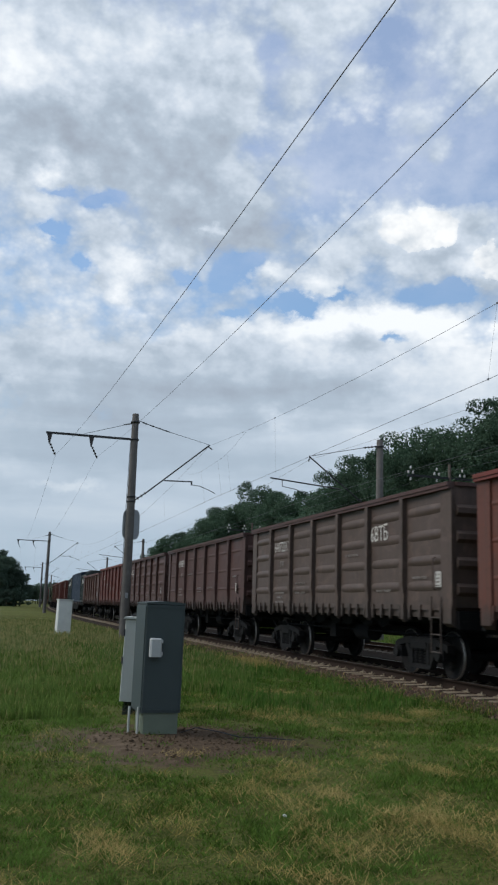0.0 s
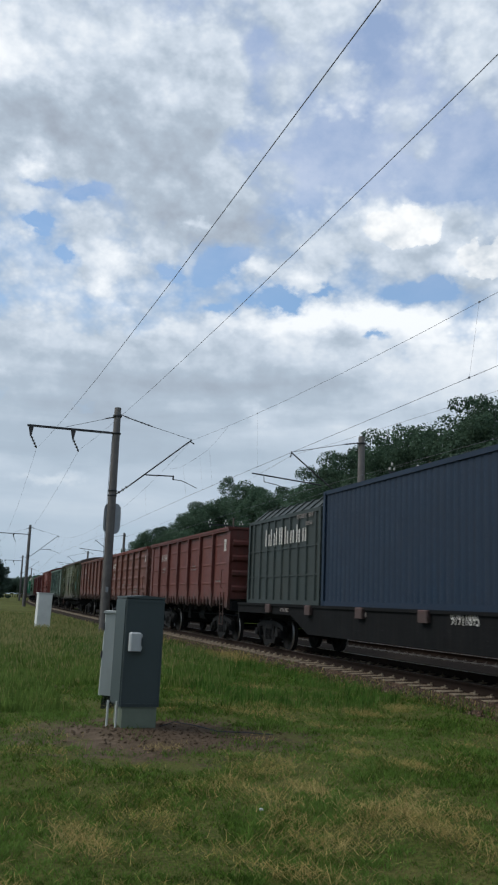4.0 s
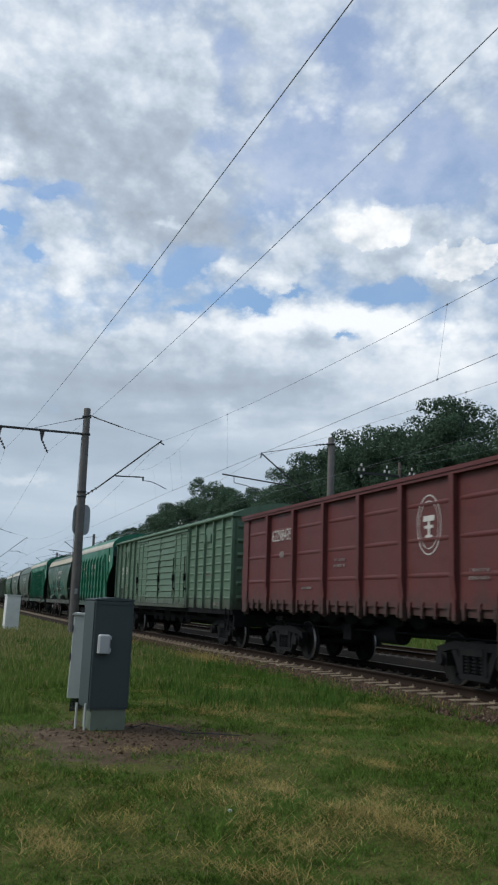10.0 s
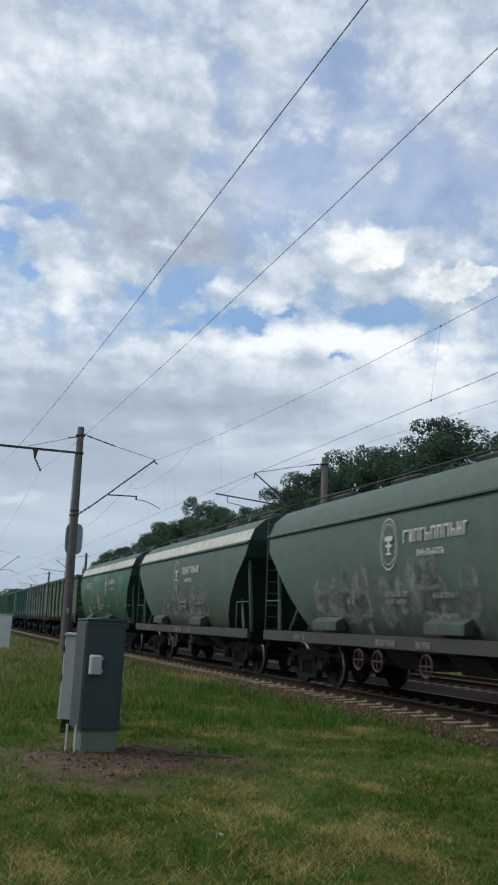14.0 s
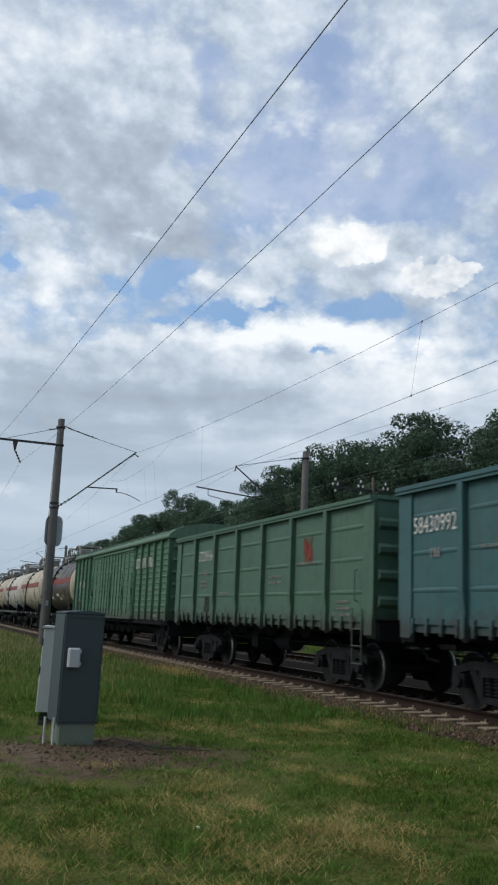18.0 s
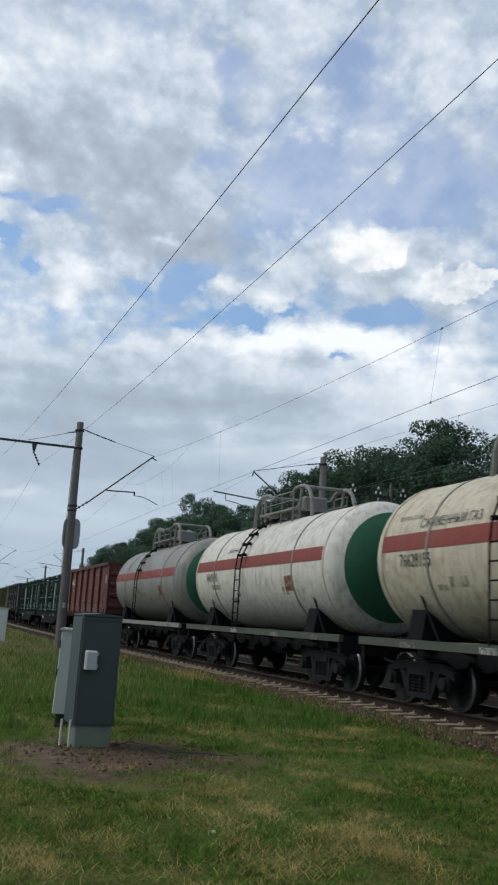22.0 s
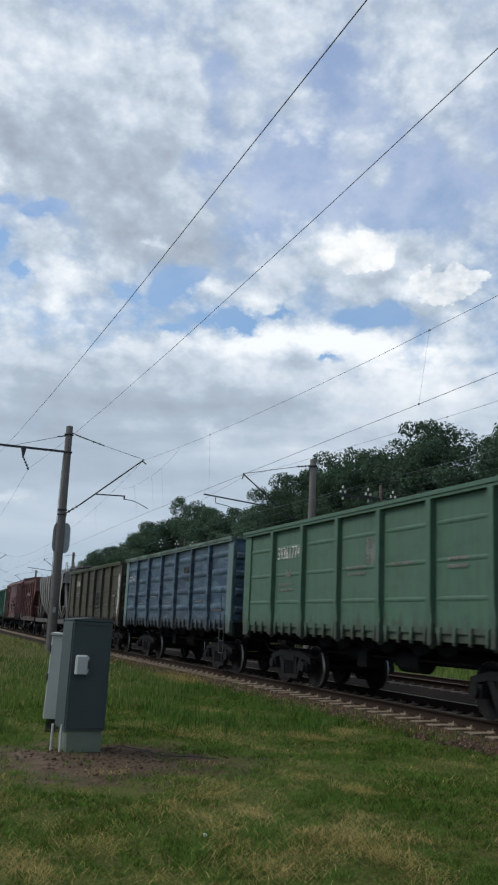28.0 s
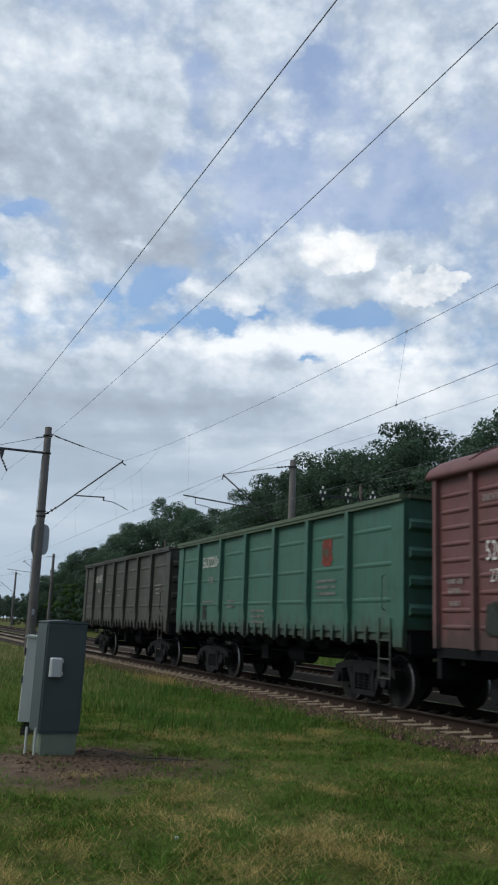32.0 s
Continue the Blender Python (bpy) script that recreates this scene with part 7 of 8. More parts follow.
def tank_marks(body, words=(), mat=None, pale=False):
    def marks(root, arc):
        m = mat or DARKLETTERS
        def bent(text, y, deg, size, what="lettering"):
            a = math.radians(deg)
            r = RADIUS + 0.012
            part(what, text_mesh(text, size), m, root, at=Matrix.Translation((-r * math.cos(a), y, AXIS + r * math.sin(a))) @ Matrix.Rotation(a, 4, "Y") @ FACE @ Matrix.Diagonal((0.8, 1, 1, 1)))
        if body:
            bent(body, 3.2, -4.5, 0.34, "wagon_number")
        for text, y, deg, size in words:
            bent(text, y, deg, size)
        rng = random.Random(body or "tank")
        for i in range(5):
            y, d = rng.uniform(-3.6, 3.6), rng.uniform(-30, -8)
            w, hgt = rng.uniform(0.3, 0.9), rng.uniform(3, 9)
            part("paint_patch", arc(y - w / 2, y + w / 2, d - hgt, d, RADIUS + 0.004, 4).mesh("paint_patch"), MARKYELLOW if not pale else rng.choice((MARKYELLOW, LETTERS)), root, at=pose(0, 0, AXIS))
        if pale:
            for y in (-0.2, 1.9):
                part("paint_patch", arc(y - 0.8, y + 0.8, 18, 30, RADIUS + 0.004, 4).mesh("paint_patch"), MARKYELLOW, root, "pale rectangular patch", at=pose(0, 0, AXIS))
        if pale:
            part("emblem", arc(-2.0, -0.95, 20, 46, RADIUS + 0.005, 6).mesh("emblem"), MARKGREY, root, "pale panel with a blue emblem", at=pose(0, 0, AXIS))
            for w, lo, hi in ((0.36, 25, 31), (0.14, 31, 38), (0.34, 38, 43)):
                part("emblem", arc(-1.48 - w, -1.48 + w, lo, hi, RADIUS + 0.009, 4).mesh("emblem"), PAINTS["blue"], root, "blue emblem", at=pose(0, 0, AXIS))
        part("danger_plate", arc(-2.95, -2.5, -22, -8, RADIUS + 0.006, 4).mesh("danger_plate"), MARKRED, root, "red danger label", at=pose(0, 0, AXIS))
        write(root, body or "20", 1.0, 1.1, 0.15, -1.505)
        bars(root, [(3.4, 1.1, 0.6, 0.1), (-2.0, 1.1, 0.5, 0.1), (-4.4, 1.1, 0.4, 0.1)], -1.505)
    return marks


def drips(seed, y0, y1, n, pale=False):
    """Narrow upright smears along the belly of a hopper."""
    r = random.Random(seed)
    return [(r.uniform(y0, y1), r.uniform(1.75, 2.15), r.uniform(0.35, 0.9), r.uniform(0.7, 1.2), MARKGREY if pale else r.choice((MARKTEAL, MARKTEAL, MARKTEAL, MARKDARK))) for i in range(n)]


def hopper_marks(body, flat_side=True, overpaint=(), emblem=0.4, y0=1.9):
    def marks(root):
        x = -1.58 if flat_side else -1.60
        if body and flat_side:
            reach = y0 - 2.65
            pitch = (2 * reach - 0.7) / 9
            for i, part_of in enumerate((body[:4], body[4:])):
                write(root, part_of, pitch * (3 - i), 3.0, 0.42, x, narrow=0.66, name="wagon_number")
            ring_mark(root, pitch, 2.95, 0.34, 0.5, LETTERS, x)
        else:
            if body:
                write(root, body, y0, 3.0, 0.46, x, name="wagon_number")
            ring_mark(root, emblem, 2.95, 0.34, 0.5, LETTERS, x)
        bars(root, [(emblem - 1.6, 3.05, 2.1, 0.24), (emblem - 1.5, 2.72, 0.9, 0.12)], x, name="painted_name", wide=1.3)
        if not flat_side:
            x = -1.545
        bars(root, [(emblem - 1.6, 2.62, 0.9, 0.1), (3.4, 2.9, 0.7, 0.09), (3.4, 2.7, 0.6, 0.07), (2.6, 2.2, 0.5, 0.09), (1.7, 1.9, 0.4, 0.14), (-0.2, 2.0, 0.9, 0.1), (-0.2, 1.86, 0.8, 0.08), (-1.9, 1.95, 0.8, 0.09), (-2.0, 1.6, 0.7, 0.08)], x)
        bars(root, [(4.3, 1.09, 0.6, 0.1), (0.2, 1.08, 0.8, 0.12), (-1.2, 1.08, 0.5, 0.12)], -1.565)
        if flat_side:
            patch(root, -y0 + 1.55, 3.35, 0.3, 0.36, LETTERS, -1.552, "paper_card", "white card on the side sheet")
        for y, z, w, h, mt in overpaint:
            (patch(root, y, z, w, h, mt, x + 0.004) if flat_side else bent_patch(root, y, z, w, h, mt))
    return marks


CONSIST = []


def add_wagon(offset, length, root, loads=()):
    CONSIST.append((offset + length / 2, root, loads))


P = 13.92
add_wagon(0.00, P, gondola(P, "orangebrown", "plain", "rusty orange brown open wagon with steel posts", number("61384127"), rim="red"))
add_wagon(13.92, P, gondola(P, "greybrown", "ribbed", "dull grey brown open wagon with deeply ribbed sides", number("64072317", extra=(lambda r: write(r, "6BTБ", -3.3, 3.0, 0.5, -1.57), card(-6.0, 1.95))), rim="brown"))
add_wagon(27.84, P, gondola(P, "brown", "plain", "dark reddish brown open wagon with dirty lower edge", number("60988789", extra=(card(),)), rim="brown"))
add_wagon(41.76, P, gondola(P, "brown", "ribbed", "dark reddish brown open wagon with pressed side panels", number("60571204", extra=(card(),))))
add_wagon(55.68, P, gondola(P, "redbrown", "plain", "red brown open wagon with a white card", number("62114038", extra=(card(-5.6, 2.0, 0.24, 0.32),)), rim="red"))
add_wagon(69.60, P, gondola(P, "rustbrown", "plain", "worn rusty brown open wagon with low scuffed sides", number("64921557", 3.58, 2.9, extra=(card(),), ink=SMALLPRINT), rim="rosebrown", top=3.5))


def flat_marks(root):
    write(root, "97911895", -1.1, 1.15, 0.3, -1.475, name="wagon_number")
    bars(root, [(-3.2, 1.18, 0.35, 0.08), (-4.6, 1.18, 0.8, 0.12), (-5.6, 1.15, 0.3, 0.1), (3.2, 1.15, 0.5, 0.1), (8.2, 1.15, 0.7, 0.1)], -1.475)
    for y in (-9.4, -6.2, -2.7, 0.3, 3.2, 6.3, 9.4):
        part("container_lock", shared(("container_lock",), lambda: Kit().bevel_box(-1.56, -1.46, -0.18, 0.18, 1.06, 1.3, 0.015)), PAINTS["rosebrown"], root, "brown container lock bracket", at=pose(0, y, 0))


flat_wagon = flat(25.89, "long black container flat wagon with white numbers", flat_marks)
boxes = []
for y, ln, col, lab, rb, sl in ((-9.25, 6.06, "containergreen", "dark grey green container with ribbed sides and white bars", 9, True), (0.0, 12.19, "containerblue", "plain dark blue forty foot container", 46, False), (9.25, 6.06, "containergreen", "dark grey green container with ribbed sides and white bars", 9, True)):
    c_ob = container(ln, col, lab, rb, 2.95, sl)
    if sl:
        rng = random.Random(5)
        for i in range(15):
            yy = 1.35 - i * 0.235 - 0.05 * (i % 2)
            hgt = rng.choice((0.36, 0.36, 0.5))
            part("painted_bar", Kit().box(-1.252, -1.249, yy - 0.04, yy + 0.04, 1.72, 1.72 + hgt).mesh("painted_bar"), LETTERS, c_ob, "white painted bar")
        bars(c_ob, [(-1.6, 2.42, 0.7, 0.12), (-2.3, 2.42, 0.3, 0.12), (-2.2, 2.2, 0.5, 0.1)], -1.25)
    boxes.append((y, 1.285, c_ob))
add_wagon(83.52, 25.89, flat_wagon, boxes)
add_wagon(109.41, P, gondola(P, "redbrown", "plain", "red brown open wagon with small white lettering", number("61734463", extra=(card(-6.0, 3.2, 0.24, 0.4),)), rim="redbrown"))
add_wagon(123.33, P, gondola(P, "orangebrown", "ribbed", "light orange brown open wagon with pressed ribs", number("63410926", extra=(card(-6.0, 3.2),)), rim="red"))
add_wagon(137.25, P, gondola(P, "orangebrown", "plain", "worn orange brown open wagon with a pale number", number("62132840")))


def olive_extra(root):
    def at_bay(i, s, z, w, h, mt):
        patch(root, s * bay(16.64, i), z, w, h, mt, -1.533)
    for i, s, z, w, h, mt in ((1, -1, 2.95, 0.78, 0.75, MARKTEAL), (2, -1, 2.05, 0.78, 0.8, MARKTEAL), (3, -1, 2.95, 0.8, 1.3, MARKPALE), (0, -1, 2.0, 0.45, 0.5, MARKGREY), (1, 1, 2.75, 0.78, 0.35, MARKTEAL), (2, 1, 2.75, 0.78, 0.35, MARKTEAL), (3, 1, 2.9, 0.7, 0.35, MARKPALE), (2, 1, 1.9, 0.6, 0.7, MARKPALE), (3, 1, 1.65, 0.6, 0.5, MARKTEAL)):
        at_bay(i, s, z, w, h, mt)
    for y in (-2.62, -3.42):
        patch(root, y, 3.15, 0.62, 0.9, MARKPALE, -1.578)
    hand_wheel(root, 5.2, 0.75, PAINTS["red"], -1.5, 0.24)
    write(root, "52470333", -bay(16.64, 3), 1.26, 0.2, -1.535)


add_wagon(151.17, 16.64, boxcar(16.64, "olive", "roofbrown", "olive green covered wagon with yellowish patched doors", "slats", box_number("526", "0333", 16.64, (olive_extra,)), tones=("yellowgreen", "olive", "rustolive", "paleolive")))
add_wagon(167.81, P, gondola(P, "oldgreen", "plain", "weathered green open wagon with dark overpainted squares", number("61711243", extra=(mark(2.6, 2.9, 0.75, 0.55, MARKDARK, "dark square"), mark(0.8, 3.1, 0.75, 0.45, MARKDARK, "dark square"), mark(0.8, 2.4, 0.75, 0.5, MARKDARK, "dark square"), mark(-2.8, 2.6, 0.8, 0.5, MARKGREY, "grey square"))), rim="oldgreen"))


def red_extra(root):
    ring_mark(root, -bay(17.20, 2), 3.0, 0.34, 0.55, LETTERS, -1.535)
    for i, z in ((1, 2.0), (2, 2.3), (1, 2.4), (2, 1.8)):
        patch(root, -bay(17.20, i), z, 0.7, 0.7, MARKROSE, -1.534)


add_wagon(181.73, 17.20, boxcar(17.20, "red", "maroon", "bright brick red covered wagon with sliding doors", "slats", box_number("280", "3514", 17.20, (red_extra,))))


def maroon_extra(root):
    ring_mark(root, -3.6, 2.75, 0.42, 0.55, LETTERS)
    patch(root, 3.1, 2.85, 0.7, 0.3, LETTERS, -1.53, "white_panel", "white painted panel")


add_wagon(198.93, P, gondola(P, "maroon", "plain", "clean maroon open wagon with white emblem ring", number("61450", 5.37, 2.75, 0.34, extra=(maroon_extra, card(-5.6, 1.95), lambda r: write(r, "12-1293", -5.5, 3.2, 0.2, -1.53)))))
add_wagon(212.85, P, gondola(P, "maroon", "plain", "clean maroon open wagon with white emblem ring", number("62298435", extra=(lambda r: ring_mark(r, -3.6, 2.85, 0.42, 0.55, LETTERS),))))
add_wagon(226.77, 18.38, boxcar(18.38, "palegreen", "palegreen", "pale green covered wagon with dark streaks", "slats", box_number("298", "1791", 18.38)))
add_wagon(245.15, 14.57, ribbed_hopper(14.57, "brightgreen", "bright green grain hopper wagon with a white band", hopper_marks("98264475", y0=14.57 / 2)))
add_wagon(259.73, 14.04, round_hopper(14.04, "hoppergreen", "dark green bulging hopper wagon with cream band and stains", hopper_marks(None, False, drips(3, -3.2, 4.0, 26), 0.2), "cream"))
add_wagon(273.77, 15.08, ribbed_hopper(15.08, "brightgreen", "bright green grain hopper wagon with a white band", hopper_marks("95124475", y0=15.08 / 2)))
add_wagon(288.85, 14.61, round_hopper(14.61, "greygreen", "grey green bulging hopper wagon with pale smears", hopper_marks(None, False, drips(5, -2.6, 3.6, 18, True), 0.0), None, 0, "darkteal"))
add_wagon(303.47, 14.61, round_hopper(14.61, "greygreen", "grey green hopper wagon with white band and pale stain", hopper_marks(None, False, drips(7, -2.8, 2.6, 16, True), 0.6), "white"))
add_wagon(318.08, 14.61, round_hopper(14.61, "freshgreen", "fresh dark green hopper wagon with white band and grey overpaint", hopper_marks("95937579", False, ((0.9, 2.2, 0.8, 1.2, MARKGREY), (0.0, 2.05, 0.8, 0.6, MARKGREY), (3.4, 1.85, 0.7, 0.6, MARKGREY)), -1.2, 3.6), "white", sill="underside", cut=1.2))
add_wagon(332.69, P, gondola(P, "mossgreen", "plain", "moss green open wagon with a faded orange mark", number("63127840", extra=(mark(-3.5, 2.8, 0.5, 0.6), mark(2.6, 1.9, 0.4, 0.5, MARKDARK, "dark panel"), mark(-6.0, 2.0, 0.3, 0.3, LETTERS, "white patch"), mark(5.3, 2.6, 0.9, 1.3, MARKPALE, "pale patch")))))
add_wagon(346.61, P, gondola(P, "flakedgreen", "plain", "weathered grey green open wagon with peeling paint", number("60115893", extra=(mark(-1.4, 3.1, 0.5, 0.5, MARKDARK, "dark square"), mark(1.8, 3.2, 1.2, 0.5, MARKYELLOW, "pale peeling patch"), mark(-5.3, 2.8, 1.0, 0.8, MARKYELLOW, "pale peeling patch")))))
add_wagon(360.53, P, gondola(P, "teal", "plain", "teal blue open wagon with a red mark", number("58430992", 5.35, 3.05, extra=(mark(-3.5, 2.9, 0.5, 0.6),))))
add_wagon(374.45, P, gondola(P, "wagongreen", "plain", "mid green open wagon with a faded orange mark", number("57209164", extra=(mark(-3.5, 2.9, 0.5, 0.6), mark(3.4, 1.7, 0.45, 0.5, MARKDARK, "dark panel")))))
add_wagon(388.37, 18.05, boxcar(18.05, "ribgreen", "palegreen", "pale green ribbed covered wagon with white lettering", "grid", box_number("2992", "7795", 18.05, (lambda r: bars(r, [(-bay(18.05, i) + 0.27 - 0.18 * j, 3.2, 0.085, 0.38) for i in (4, 3, 2) for j in range(4)], -1.535, name="painted_name"), lambda r: patch(r, 4.9, 1.45, 0.7, 0.5, MARKTEAL, -1.535))), vent=False, rib_rows=12))
add_wagon(406.42, 12.01, tank(12.01, "tankbrown", "dark brown tank wagon with pale patches and orange stripe", tank_marks("", (), LETTERS, True), "capteal", "underside", True, "front"))
add_wagon(418.43, 12.48, tank(12.48, "cream", "dirty cream gas tank wagon with green ends and red stripe", tank_marks("58193448", (("ОГНЕОПАСНО", 1.9, 22, 0.16),)), "capgreen", "underside", True, True))
add_wagon(430.91, 11.90, tank(11.90, "white", "off-white gas tank wagon with green end and red stripe", tank_marks("76643089", ()), "capgreen", "palegreen", True, True))
add_wagon(442.81, 11.63, tank(11.63, "cream", "yellowed cream gas tank wagon with faded stripe", tank_marks("76628155", (("СЖИЖЕННЫЙ ГАЗ", 2.2, 21, 0.26), ("ОГНЕОПАСНО", -1.2, 21, 0.24), ("ПРОПАН-БУТАН", 3.6, 27, 0.14))), "capteal", "palegreen", True, False))
add_wagon(454.44, 12.25, tank(12.25, "white", "off-white gas tank wagon with red stripe and green end", tank_marks("76639145", (("СЖИЖЕННЫЙ", 1.6, 24, 0.18),)), "capgreen", "palegreen", True, True))
add_wagon(466.69, 12.36, tank(12.36, "tankgrey", "dirty grey tank wagon with faded orange stripe", tank_marks("", ()), "capgreen", "tankgrey", True, False))
add_wagon(479.05, P, gondola(P, "redbrown", "plain", "red brown open wagon with white number", number("66523712", 3.58, 3.05, 0.46, extra=(card(-6.0, 3.0, 0.26, 0.36), lambda r: write(r, "ТАРА 23.2т", 5.3, 1.75, 0.2, -1.545)))))


def rack_flat(off, body, seed):
    f = flat(14.85, "black flat wagon with fish-belly sills", lambda r: (write(r, body, 2.6, 0.98, 0.32, -1.475, name="wagon_number"), bars(r, [(-1.0, 1.15, 0.4, 0.14), (-2.6, 1.15, 0.5, 0.14), (-4.6, 1.15, 0.5, 0.12)], -1.475)), "underside", belly=0.42)
    add_wagon(off, 14.85, f, [(0.0, 1.275, rack(14.85, "stacked dark green steel frames with pale stakes", seed))])


rack_flat(492.97, "44248011", 3)
rack_flat(507.81, "42090886", 8)
add_wagon(522.66, P, gondola(P, "darkolive", "grid", "dark olive open wagon with horizontal rails", number("58035424", 1.1, 3.2, 0.42, extra=(mark(5.2, 2.5, 0.5, 0.6, MARKTEAL, "teal patch"),), ink=DULLPRINT)))
add_wagon(536.58, P, gondola(P, "yellowgreen", "plain", "yellowish green open wagon with pale blue patches", number("54260713", extra=(mark(5.4, 3.2, 0.9, 0.3, MARKTEAL, "pale blue patch"), mark(5.5, 2.7, 0.3, 0.4, MARKTEAL, "pale blue patch"), mark(1.4, 1.75, 0.4, 0.3, MARKTEAL, "pale blue patch"), mark(3.0, 1.8, 0.3, 0.3, MARKTEAL, "pale blue patch"), mark(-3.4, 3.1, 0.5, 0.6, MARKYELLOW, "faded patch")))))
add_wagon(550.50, P, gondola(P, "darkteal", "plain", "dark green open wagon with a small red mark", number("55018246", extra=(mark(-3.5, 3.0, 0.5, 0.6),))))
add_wagon(564.42, P, gondola(P, "wagongreen", "plain", "light green open wagon with pale lettering", number("59361774", extra=(mark(-0.5, 2.9, 0.5, 0.6, MARKGREY, "pale patch"),))))
add_wagon(578.34, P, gondola(P, "blue", "ribbed", "faded blue open wagon with scratched panels", number("53716396", 5.2, 2.9, 0.44, extra=(mark(-2.0, 2.9, 0.7, 0.5, MARKDARK, "dark patch"),)), rim="oldgreen", corners="paleteal"))
add_wagon(592.26, P, gondola(P, "brownolive", "plain", "brownish olive open wagon with white smears", number("65394012", extra=(lambda r: patch(r, -6.18, 2.5, 0.36, 1.5, MARKWHITE, -1.563, label="white smear"), lambda r: patch(r, -6.1, 1.6, 0.2, 0.7, MARKWHITE, -1.563, label="white smear"), mark(-1.6, 2.2, 1.0, 0.9, MARKDARK, "dark stain"))), rim="olive"))
add_wagon(606.18, 13.67, round_hopper(13.67, "lightgrey", "dusty light grey hopper wagon with curved ribs", lambda r: patch(r, -4.2, 3.5, 0.35, 0.35, MARKDARK, -1.63), None, 11, "lightgrey", "lightgrey", 1.9))
add_wagon(619.85, 9.35, ore_hopper(9.35, "dustyred", "dark red ribbed ballast hopper wagon with a gravel load", lambda r: (write(r, "5896", 0.2, 2.87, 0.42, -1.6, narrow=0.7, name="wagon_number"), write(r, "8397", -0.75, 2.87, 0.42, -1.6, narrow=0.7, name="wagon_number"), write(r, "72", 0.2, 3.3, 0.2, -1.6), bars(r, [(0.2, 2.2, 0.4, 0.1), (0.2, 2.05, 0.5, 0.08), (0.2, 1.9, 0.4, 0.08), (-0.75, 2.3, 0.6, 0.08), (-0.75, 2.15, 0.6, 0.08), (-0.75, 1.6, 0.4, 0.1)], -1.6))))
add_wagon(629.20, 15.24, boxcar(15.24, "rosebrown", "rosebrown", "dull rose brown covered wagon with an end platform", "fine", box_number("520", "1220", 15.24), porch=True))
add_wagon(644.44, P, gondola(P, "tealgreen", "plain", "dull green open wagon with a red painted mark", number("56372204", extra=(mark(-3.5, 2.95, 0.5, 0.6), mark(4.0, 1.75, 0.4, 0.5, MARKDARK, "dark panel"))), rim="mossgreen"))
add_wagon(658.36, P, gondola(P, "greyolive", "plain", "grey olive open wagon at the end of the train", number("60214785")))

# ---- grass ----
def blades(name, label, xy, z, length, width, lean, mat, rng, lying=0.35):
    """Tapered, bent blades as one mesh."""
    n = len(xy)
    a = rng.uniform(0, 2 * np.pi, n)
    b = rng.uniform(0, 2 * np.pi, n)
    side = np.stack([np.cos(a), np.sin(a), np.zeros(n)], 1) * (width / 2)[:, None]
    out_dir = np.stack([np.cos(b), np.sin(b), np.zeros(n)], 1)
    root = np.stack([xy[:, 0], xy[:, 1], z - 0.01], 1)
    up = np.array([0, 0, 1.0])
    mid = root + (out_dir * (lean * lying)[:, None] + up * np.sqrt(np.maximum(0.02, 1 - (lean * lying) ** 2))[:, None]) * (length * 0.55)[:, None]
    tip = mid + (out_dir * lean[:, None] + up * np.sqrt(np.maximum(0.02, 1 - np.minimum(lean, 0.99) ** 2))[:, None]) * (length * 0.45)[:, None]
    v = np.stack([root - side, root + side, mid + side * 0.8, mid - side * 0.8, tip], 1).reshape(-1, 3)
    o = 5 * np.arange(n)[:, None]
    f = np.concatenate([o + [0, 1, 2], o + [0, 2, 3], o + [3, 2, 4]])
    return tagged(new(name, np_mesh(name, v, f, mat)), label, "grass", kind="stuff")


def heights(x, y):
    return np.array([ground_height(u, w) for u, w in zip(x - bend_np(y), y)])


def clump_noise(x, y, s, seed):
    return np.array([noise.noise((float(a) * s, float(b) * s, seed)) for a, b in zip(x, y)])


